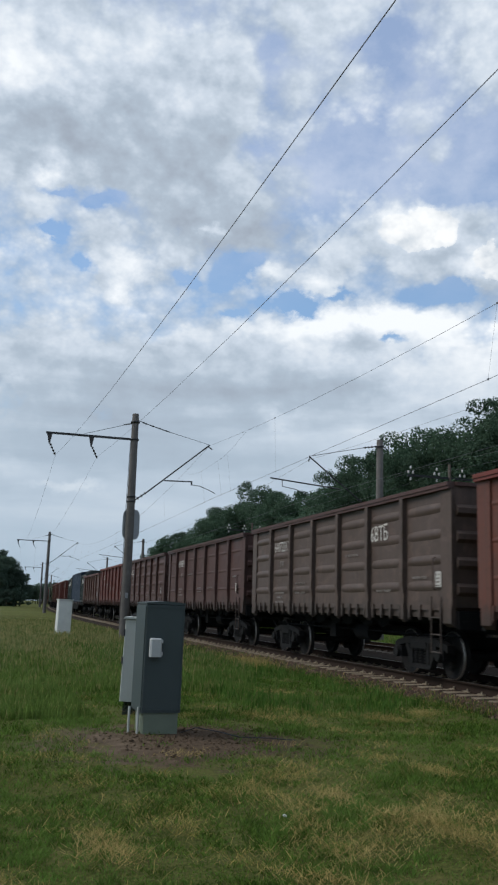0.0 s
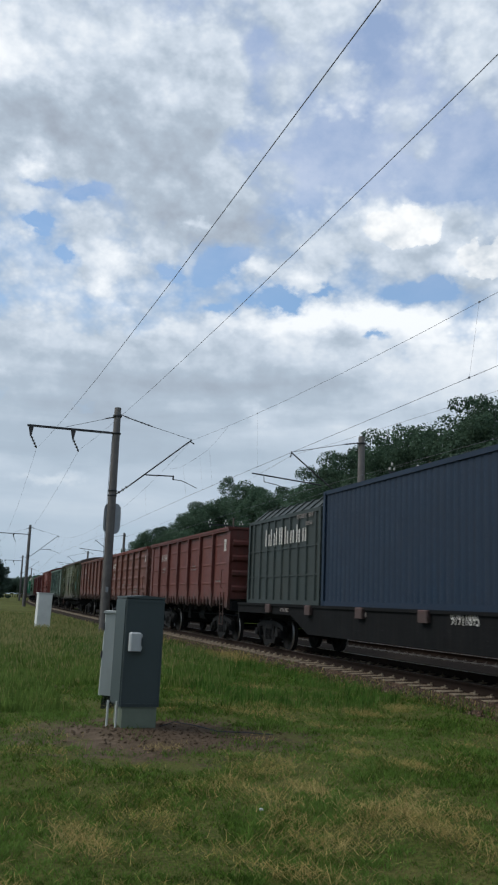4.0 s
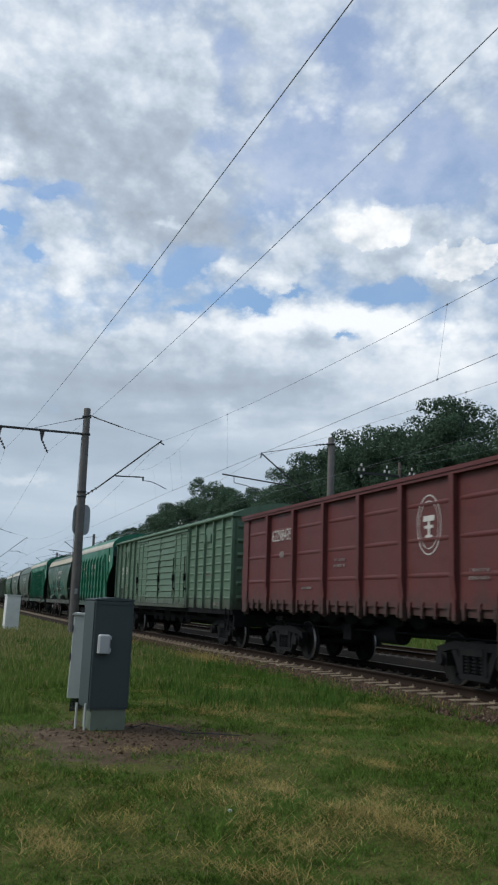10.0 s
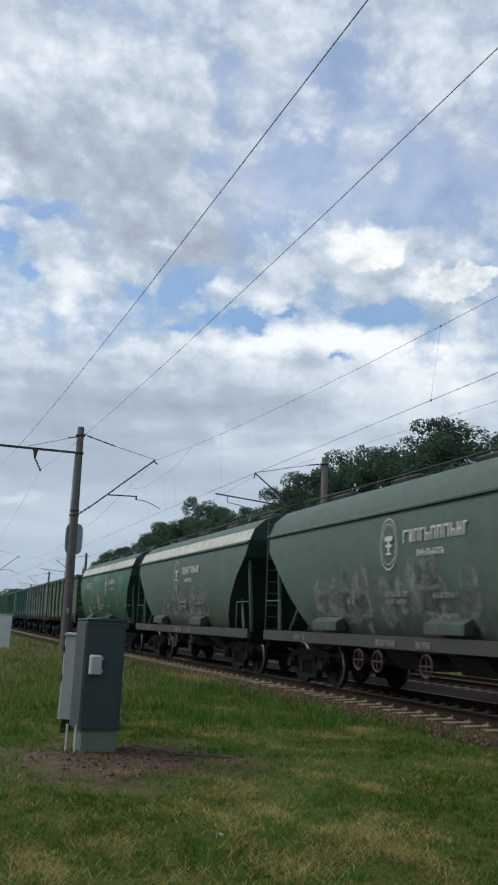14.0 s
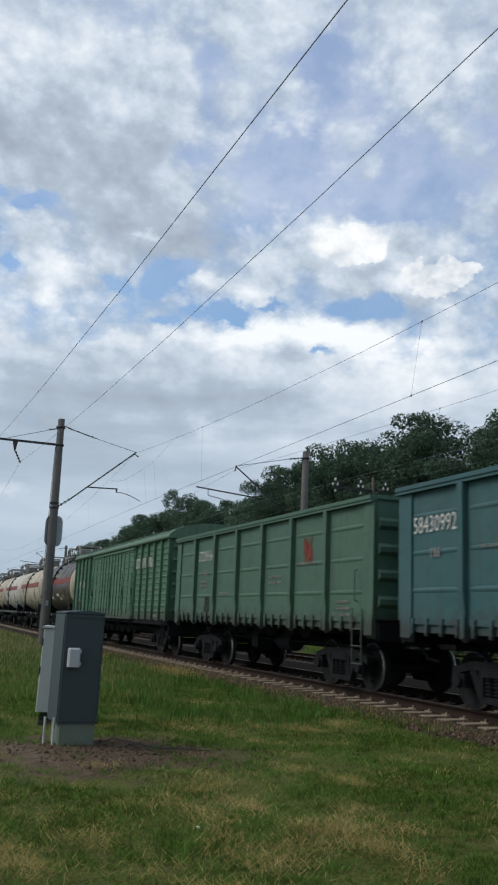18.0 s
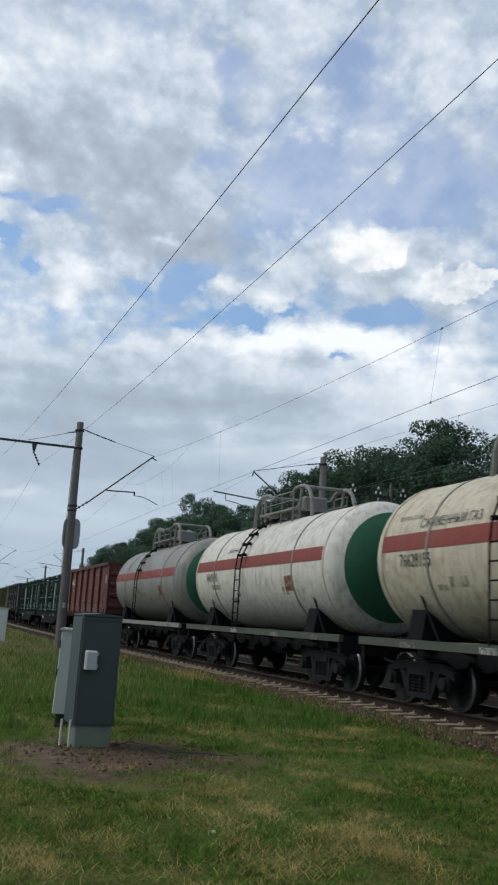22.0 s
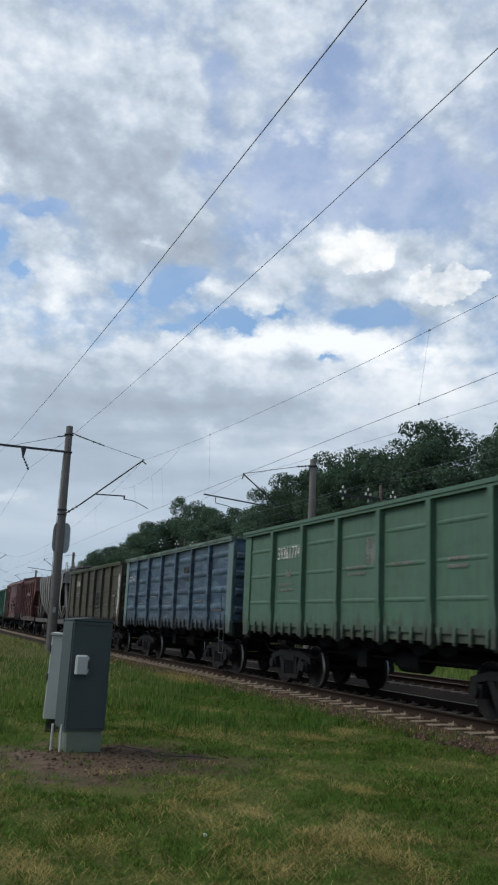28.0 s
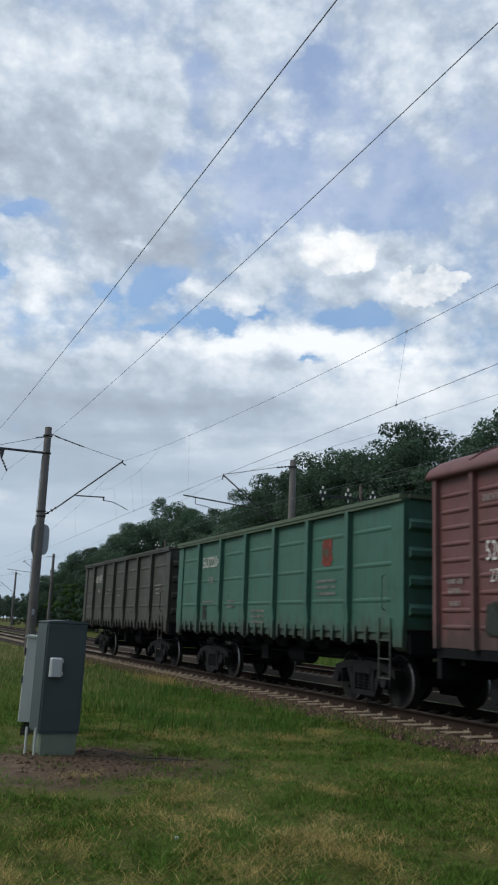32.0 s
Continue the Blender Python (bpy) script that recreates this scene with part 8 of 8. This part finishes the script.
def meadow():
    rng = np.random.default_rng(11)
    n = 400000
    d = 3.6 + 26 * rng.random(n) ** 1.9
    th = np.radians(rng.uniform(-4, 42, n))
    x, y = d * np.sin(th), d * np.cos(th)
    bare = np.hypot((x - 2.5) / 2.1, (y - 10.9) / 1.7) + 0.9 * clump_noise(x, y, 1.6, 3.0)
    c = clump_noise(x, y, 1.1, 9.0) + 0.9 * clump_noise(x, y, 5.5, 5.0)
    keep = (x < 8.42 - 0.45 * rng.random(n)) & (bare > 0.35 + 0.9 * rng.random(n)) & (rng.random(n) < np.clip(1.0 + 0.6 * c, 0.65, 1))
    x, y, c, d = x[keep], y[keep], c[keep], d[keep]
    n = len(x)
    far = np.clip((d - 4) / 20, 0, 1)
    length = rng.uniform(0.02, 0.066, n) * (1 + 1.1 * np.clip(c, -0.4, 1)) * (1 + 0.6 * far)
    blades("mown_grass", "uneven mown green grass with dry tufts", np.stack([x, y], 1), heights(x, y), length, rng.uniform(0.0035, 0.0075, n) * (1 + 2.2 * far), rng.uniform(0.55, 1.0, n), GRASS, rng, 0.72)
    # thinner stand all round, where nobody walks
    n = 70000
    x, y = rng.uniform(-16, 8.2, n), rng.uniform(-16, 32, n)
    th = np.degrees(np.arctan2(x, y))
    d = np.hypot(x, y)
    keep = ((th < -3.5) | (th > 41.5) | (d < 3.7)) & ((d > 0.6) | (rng.random(n) < 0.5))
    x, y = x[keep], y[keep]
    n = len(x)
    flat_z = np.where((x > -8) & (y > -5), heights(x, y), -0.04)
    blades("mown_grass", "uneven mown green grass with dry tufts", np.stack([x, y], 1), flat_z, rng.uniform(0.04, 0.10, n), rng.uniform(0.012, 0.022, n), rng.uniform(0.35, 0.99, n), GRASS, rng)
    # clods of turned earth and a few pebbles round the cabinets
    n = 800
    x, y = rng.normal(2.7, 0.85, n), rng.normal(11.1, 0.65, n)
    rr = rng.uniform(0.006, 0.022, n) * (0.5 + rng.random(n))
    base = np.array([(1, 0, 0), (-1, 0, 0), (0, 1, 0), (0, -1, 0), (0, 0, 0.8), (0, 0, -1)], float)
    v = base[None] * rng.uniform(0.5, 1.3, (n, 6, 1)) * rr[:, None, None] + np.stack([x, y, heights(x, y) + rr * 0.2], 1)[:, None, :]
    tri = np.array([(0, 2, 4), (2, 1, 4), (1, 3, 4), (3, 0, 4), (2, 0, 5), (1, 2, 5), (3, 1, 5), (0, 3, 5)])
    tagged(new("earth_clods", np_mesh("earth_clods", v.reshape(-1, 3), (tri[None] + 6 * np.arange(n)[:, None, None]).reshape(-1, 3), GROUND)), "small brown clods of turned earth", "earth", kind="stuff")
    # taller, paler grass of the uncut field behind the cabinets
    n = 90000
    d = 12.5 + 60 * rng.random(n) ** 1.5
    th = np.radians(rng.uniform(-6, 17, n))
    x, y = d * np.sin(th), d * np.cos(th)
    edge = x - 0.075 * y + 0.5 * clump_noise(x, y, 0.4, 2.0)
    keep = (x < 7.6) & (((edge < 0.6) & (y > 13.2)) | ((y > 17) & (rng.random(n) < 0.55)))
    bare = np.hypot((x - 2.35) / 1.75, (y - 11.45) / 1.6)
    keep &= bare > 1.1
    x, y, d = x[keep], y[keep], d[keep]
    n = len(x)
    far = np.clip((d - 12) / 60, 0, 1)
    ripe = d > 19 + 12 * rng.random(n)
    for pick, mat, label in ((~ripe, TALL, "tall green field grass with seed heads"), (ripe, TALL_DRY, "tall ripening yellowish field grass")):
        px, py, pf, m = x[pick], y[pick], far[pick], int(pick.sum())
        blades("field_grass", label, np.stack([px, py], 1), heights(px, py), rng.uniform(0.14, 0.34, m) * (0.75 + 0.3 * pf), rng.uniform(0.010, 0.020, m) * (1 + 2.5 * pf), rng.uniform(0.1, 0.7, m), mat, rng)
    # lush strip between the cabinets and the ballast
    n = 9000
    x, y = rng.uniform(3.2, 7.7, n), rng.uniform(13.5, 34, n)
    keep = clump_noise(x, y, 0.7, 21.0) > -0.05
    x, y = x[keep], y[keep]
    n = len(x)
    blades("tall_grass", "lush dark green grass beside the track", np.stack([x, y], 1), heights(x, y), rng.uniform(0.12, 0.32, n), rng.uniform(0.012, 0.022, n), rng.uniform(0.2, 0.8, n), LUSH, rng)
    # grass beyond the far track
    n = 22000
    x, y = 17.4 + 12 * rng.random(n) ** 1.6, rng.uniform(8, 70, n)
    blades("verge_grass", "pale green grass beyond the far track", np.stack([x + bend_np(y), y], 1), np.full(n, -0.04), rng.uniform(0.2, 0.5, n), rng.uniform(0.03, 0.06, n), rng.uniform(0.2, 0.8, n), TALL, rng)
    # thin grass and dry stalks creeping onto the ballast shoulder
    for name, label, n, mat in (("shoulder_grass", "sparse green grass growing on the ballast shoulder", 16000, GRASS), ("dry_stalks", "dry stalks lying on the ballast shoulder", 3500, STRAW)):
        y = 9 + 40 * rng.random(n) ** 1.6
        u = -2.1 + np.abs(rng.normal(0, 0.30, n))
        keep = (u < -1.42) & (clump_noise(u, y, 1.3, 31.0) > -0.22)
        u, y = u[keep], y[keep]
        n = len(u)
        z = np.interp(u, [p[0] for p in BED], [p[1] for p in BED])
        blades(name, label, np.stack([TRACK + u + bend_np(y), y], 1), z + 0.02, rng.uniform(0.05, 0.14, n), rng.uniform(0.006, 0.012, n), rng.uniform(0.35, 0.99, n), mat, rng)
    # cut straw lying in swathes
    xs, ys = [], []
    for cx, cy, rx, ry, m in STRAW_HEAPS:
        rx, ry = rx * 0.75, ry * 2.6
        for j in range(4):
            xs.append(rng.normal(cx + rng.normal(0, rx), rx * 0.7, m))
            ys.append(rng.normal(cy + rng.normal(0, ry), ry * 0.7, m))
    for i in range(150):
        d, th = 4.2 + 12 * rng.random() ** 1.3, math.radians(rng.uniform(-2, 38))
        cx, cy, m = d * math.sin(th), d * math.cos(th), int(rng.uniform(25, 110))
        if cx < 7.8 and math.hypot((cx - 2.5) / 1.6, (cy - 11.3) / 1.4) > 0.9:
            xs.append(rng.normal(cx, rng.uniform(0.06, 0.2), m))
            ys.append(rng.normal(cy, rng.uniform(0.06, 0.2), m))
    # pale dry clumps standing beside the ballast
    x, y = np.concatenate([rng.normal(7.5, 0.3, 700), rng.normal(7.2, 0.12, 160)]), np.concatenate([rng.normal(25.2, 0.8, 700), rng.normal(33.0, 0.3, 160)])
    blades("dry_tuft", "pale dry grass tufts standing beside the ballast", np.stack([x, y], 1), heights(x, y), rng.uniform(0.12, 0.38, len(x)), rng.uniform(0.008, 0.016, len(x)), rng.uniform(0.2, 0.9, len(x)), STRAW, rng)
    x, y = np.concatenate(xs), np.concatenate(ys)
    n = len(x)
    blades("cut_straw", "dry yellow cut grass lying in tufts", np.stack([x, y], 1), heights(x, y) + rng.uniform(0.045, 0.09, n), rng.uniform(0.04, 0.115, n), rng.uniform(0.0026, 0.0046, n), rng.uniform(0.75, 1.0, n), STRAW, rng, 0.95)


# heaps of cut grass: centre, spread, number of stalks
STRAW_HEAPS = [(3.25, 6.25, 0.20, 0.12, 434), (2.7, 6.05, 0.21, 0.09, 260), (3.75, 6.75, 0.17, 0.09, 186), (2.35, 7.4, 0.19, 0.12, 204), (2.9, 8.2, 0.21, 0.14, 260), (1.0, 6.3, 0.15, 0.09, 186), (0.35, 5.2, 0.17, 0.09, 204),
               (0.9, 4.9, 0.12, 0.05, 99), (4.6, 13.6, 0.42, 0.21, 260), (6.1, 13.2, 0.26, 0.10, 161), (7.0, 13.6, 0.21, 0.10, 161), (5.4, 16.6, 0.34, 0.21, 186), (1.5, 7.2, 0.17, 0.09, 124), (5.9, 25.5, 0.42, 0.68, 310), (2.1, 5.3, 0.26, 0.09, 99), (4.4, 8.2, 0.17, 0.09, 80)]
meadow()


def litter():
    k = Kit().bevel_box(-0.022, 0.018, -0.012, 0.012, 0, 0.02, 0.005)
    me = k.mesh("paper_scrap")
    for i, (x, y, a) in enumerate(((-0.35, 9.2, 20), (-0.1, 10.4, 80), (2.42, 7.02, 40))):
        tagged(part("paper_scrap", me, WHITEBOX, at=pose(x, y, 0.02, 12, 8, a)), "small white scrap of paper in the grass", "litter", "scraps in the grass")


litter()


# ---- trees ----
def tree_meshes(seed, h, spread, leaves, leaf):
    """Trunk with limbs, and a ragged crown of leaf clumps, for a tree h metres high."""
    rng = np.random.default_rng(seed)
    k = Kit()
    bend_x, bend_y = rng.normal(0, 0.3, 2)
    top = Vector((bend_x, bend_y, h * 0.72))
    pts = [Vector((0, 0, -0.3)), Vector((bend_x * 0.2, bend_y * 0.2, h * 0.25)), Vector((bend_x * 0.6, bend_y * 0.6, h * 0.5)), top]
    radii = [0.024 * h, 0.018 * h, 0.012 * h, 0.005 * h]
    for i in range(3):
        k.tube(pts[i], pts[i + 1], radii[i], radii[i + 1], n=8, caps=False)
    centres = []
    n_limbs = 15
    for i in range(n_limbs):
        t = 0.22 + 0.76 * (i + rng.random() * 0.8) / n_limbs
        start = Vector((bend_x * t, bend_y * t, h * 0.74 * t))
        a = i * 2.4 + rng.normal(0, 0.4)
        reach = spread * (0.55 + 0.6 * math.sin(math.pi * min(1.0, t * 0.85 + 0.1))) * rng.uniform(0.6, 1.15)
        end = start + Vector((math.cos(a) * reach, math.sin(a) * reach, h * rng.uniform(0.08, 0.22)))
        k.tube(start, start.lerp(end, 0.55) + Vector((0, 0, 0.15)), 0.006 * h * (1.15 - t), 0.004 * h * (1.1 - t), n=5, caps=False)
        k.tube(start.lerp(end, 0.55) + Vector((0, 0, 0.15)), end, 0.004 * h * (1.1 - t), 0.015, n=4, caps=False)
        for f in (0.45, 0.75, 1.0):
            p = start.lerp(end, f)
            centres.append((p.x + rng.normal(0, 0.35), p.y + rng.normal(0, 0.35), p.z + rng.normal(0, 0.3), rng.uniform(0.55, 1.15)))
    for i in range(9):
        centres.append((bend_x + rng.normal(0, spread * 0.25), bend_y + rng.normal(0, spread * 0.25), h * rng.uniform(0.74, 0.96), rng.uniform(0.5, 0.95)))
    centres.append((bend_x, bend_y, h * 0.97, 0.45))
    c = np.array(centres)
    w = c[:, 3] ** 2
    pick = rng.choice(len(c), leaves, p=w / w.sum())
    d = rng.normal(0, 1, (leaves, 3))
    d /= np.linalg.norm(d, axis=1)[:, None]
    r = c[pick, 3] * rng.uniform(0.35, 1.0, leaves) ** 0.5 * (0.09 * h)
    pos = c[pick, :3] + d * r[:, None] * np.array([1.0, 1.0, 0.72])
    nrm = d + rng.normal(0, 0.7, (leaves, 3)) + np.array([0, 0, 0.5])
    nrm /= np.linalg.norm(nrm, axis=1)[:, None]
    t1 = np.cross(nrm, rng.normal(0, 1, (leaves, 3)))
    t1 /= np.linalg.norm(t1, axis=1)[:, None]
    t2 = np.cross(nrm, t1)
    s = (leaf * rng.uniform(0.6, 1.3, leaves))[:, None]
    v = np.stack([pos - t1 * s, pos + t2 * s * 0.55, pos + t1 * s, pos - t2 * s * 0.55], 1).reshape(-1, 3)
    f = 4 * np.arange(leaves)[:, None] + [0, 1, 2, 3]
    crown = np_mesh("crown", v, f, None)
    return k.mesh("trunk"), crown


TREE_KINDS = [tree_meshes(20 + i, 15.0, sp, 26000, lf * 0.8) for i, (sp, lf) in enumerate(((3.4, 0.135), (3.0, 0.13), (3.9, 0.14), (2.6, 0.125), (3.3, 0.135)))]
FAR_KINDS = [tree_meshes(40 + i, 15.0, sp, 9000, 0.2) for i, sp in enumerate((3.8, 3.2, 4.2))]
BUSH_KINDS = [tree_meshes(50 + i, 5.0, 2.6, 9000, 0.095) for i in range(2)]


def tree(name, kind, x, y, h, leaf, label, group, rng):
    trunk, crown = kind
    base = 5.0 if kind in BUSH_KINDS else 15.0
    root = thing(name, label, name.replace("_", " "), pose(x, y, -0.05 if base > 10 or y < 200 else -1.2, 0, 0, rng.uniform(0, 360)), group)
    s = h / base
    w = s * rng.uniform(0.9, 1.15)
    scale = Matrix.Diagonal((w, w, s, 1))
    part("trunk", trunk, BARK, root, at=scale)
    part("crown", crown, leaf, root, at=scale)


# front of the wood: along the line, and height
WOOD = [(42, 15.2), (46, 14.3), (49.4, 14.6), (52.4, 16.6), (55.3, 17.0), (58.5, 14.8), (61, 15.8), (64, 16.5), (67, 15.9), (70, 15.6), (73.7, 15.6), (76.8, 16.2), (81, 13.7), (86, 14.2), (92.7, 14.6), (98.7, 15.2), (105.4, 16.2),
        (111.7, 18.2), (118.4, 15.8), (124, 15.6), (129.5, 16.4), (135, 15.2), (140.3, 15.3), (146, 14.5), (150.7, 14.2), (160.2, 14.6), (168.1, 14.2), (176, 13.2), (184, 13.0), (196.2, 12.0), (207, 11.4)]


def wood():
    rng = np.random.default_rng(77)
    for i, (y, h) in enumerate(WOOD):
        tree("tree", TREE_KINDS[i % 5], 33.0 + rng.normal(0, 0.5), y + rng.normal(0, 0.3), h, LEAF, "tall dark green broadleaf tree at the wood's edge", "trees of the wood", rng)
    for i in range(34):
        y = 36 + i * 5.4 + rng.normal(0, 1.0)
        tree("tree", TREE_KINDS[(i * 2 + 1) % 5], 38.5 + rng.normal(0, 1.2), y, float(np.interp(y, [w[0] for w in WOOD], [w[1] for w in WOOD])) * rng.uniform(0.86, 0.98), LEAF, "dark green broadleaf tree inside the wood", "trees of the wood", rng)
    for i in range(40):
        y = 34 + i * 4.3 + rng.normal(0, 0.8)
        light = i in (15, 16, 17, 26, 27)
        tree("bush", BUSH_KINDS[i % 2], 30.4 + rng.normal(0, 0.6), y, rng.uniform(4.6, 7.4) * (1.15 if light else 1.0), LEAF_LIGHT if light else LEAF, "bright green bush before the wood" if light else "dark green bush at the wood's edge", "bushes along the wood", rng)
    # far end of the wood beyond the bend
    for i in range(14):
        y = 212 + i * 11
        tree("tree", FAR_KINDS[i % 3], 33 + bend(y) * 1.05 + rng.normal(0, 1), y, rng.uniform(10.5, 13.0), LEAF_HAZED, "distant dark green tree along the line", "distant trees", rng)
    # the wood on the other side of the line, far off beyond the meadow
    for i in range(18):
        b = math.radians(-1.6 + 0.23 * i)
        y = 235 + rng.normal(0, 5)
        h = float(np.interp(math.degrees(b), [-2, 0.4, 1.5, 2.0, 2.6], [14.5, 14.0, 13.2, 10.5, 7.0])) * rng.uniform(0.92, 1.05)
        tree("tree", FAR_KINDS[i % 3], y * math.tan(b), y, h, LEAF_HAZED, "distant dark tree beyond the meadow", "distant trees", rng)
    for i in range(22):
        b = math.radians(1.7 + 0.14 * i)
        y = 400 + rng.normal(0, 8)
        tree("tree", FAR_KINDS[i % 3], y * math.tan(b), y, rng.uniform(7.6, 9.2), LEAF_HAZED, "distant dark tree beyond the meadow", "distant trees", rng)
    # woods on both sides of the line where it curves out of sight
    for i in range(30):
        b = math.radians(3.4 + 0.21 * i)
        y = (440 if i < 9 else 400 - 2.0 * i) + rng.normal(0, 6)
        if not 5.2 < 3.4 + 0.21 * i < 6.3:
            tree("tree", FAR_KINDS[i % 3], y * math.tan(b), y, rng.uniform(8.5, 11.5), LEAF_HAZED, "distant dark tree where the line curves away", "distant trees", rng)
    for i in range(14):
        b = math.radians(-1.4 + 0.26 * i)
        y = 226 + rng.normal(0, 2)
        tree("bush", BUSH_KINDS[i % 2], y * math.tan(b), y, rng.uniform(4, 6), LEAF_HAZED, "distant dark bush beyond the meadow", "distant trees", rng)


wood()

# ---- movement ----
# Position along the line of the train's zero mark, by time.
SHIFT = [(0, 0.71), (1, -20.05), (2, -40.33), (3, -61.00), (4, -81.33), (4.5, -91.46), (6.5, -131.86), (7, -141.96), (8, -162.26), (9, -182.14), (10, -202.15), (11, -221.83), (12, -241.55), (13, -261.41), (13.5, -271.19), (15.5, -310.37), (16, -320.14), (17, -340.13), (18, -359.88), (19, -379.32), (20, -398.68), (21, -417.96), (22, -437.62), (23, -457.27), (24, -477.24), (25, -496.87), (26, -516.21), (26.5, -526.00), (29, -574.64), (30, -593.40), (31, -612.40), (32, -631.51)]


def along(offset, t):
    ts, vs = [a for a, b in SHIFT], [b for a, b in SHIFT]
    return offset + float(np.interp(t, ts, vs))


def on_track(y):
    return pose(TRACK + bend(y), y, RAIL_TOP, 0, 0, -math.degrees(math.atan(3.8e-4 * max(0.0, min(y, 900.0) - 30.0))))


def motions():
    times = [a for a, b in SHIFT]
    for centre, root, loads in CONSIST:
        rows = [(t, on_track(along(centre, t))) for t in times]
        walk(root, rows)
        for y, z, load in loads:
            walk(load, [(t, m @ pose(0, y, z)) for t, m in rows])
    # wheels turn while their wagon is near the camera
    places = {root: centre for centre, root, loads in CONSIST}
    for root, wheel, offset, local in WHEELS:
        rows = []
        for i in range(0, 32 * 30 + 1):
            t = i / 30
            y = along(places[root] + offset, t)
            if 4 < y < 46:
                rows.append((t, pose(0, local, 0.475, math.degrees(y / 0.475) % 360, 0, 0)))
        if not rows:
            continue
        if rows[0][0] > 0:
            rows.insert(0, (0.0, rows[0][1]))
        if rows[-1][0] < 32.0:
            rows.append((32.0, rows[-1][1]))
        walk(wheel, rows)


motions()
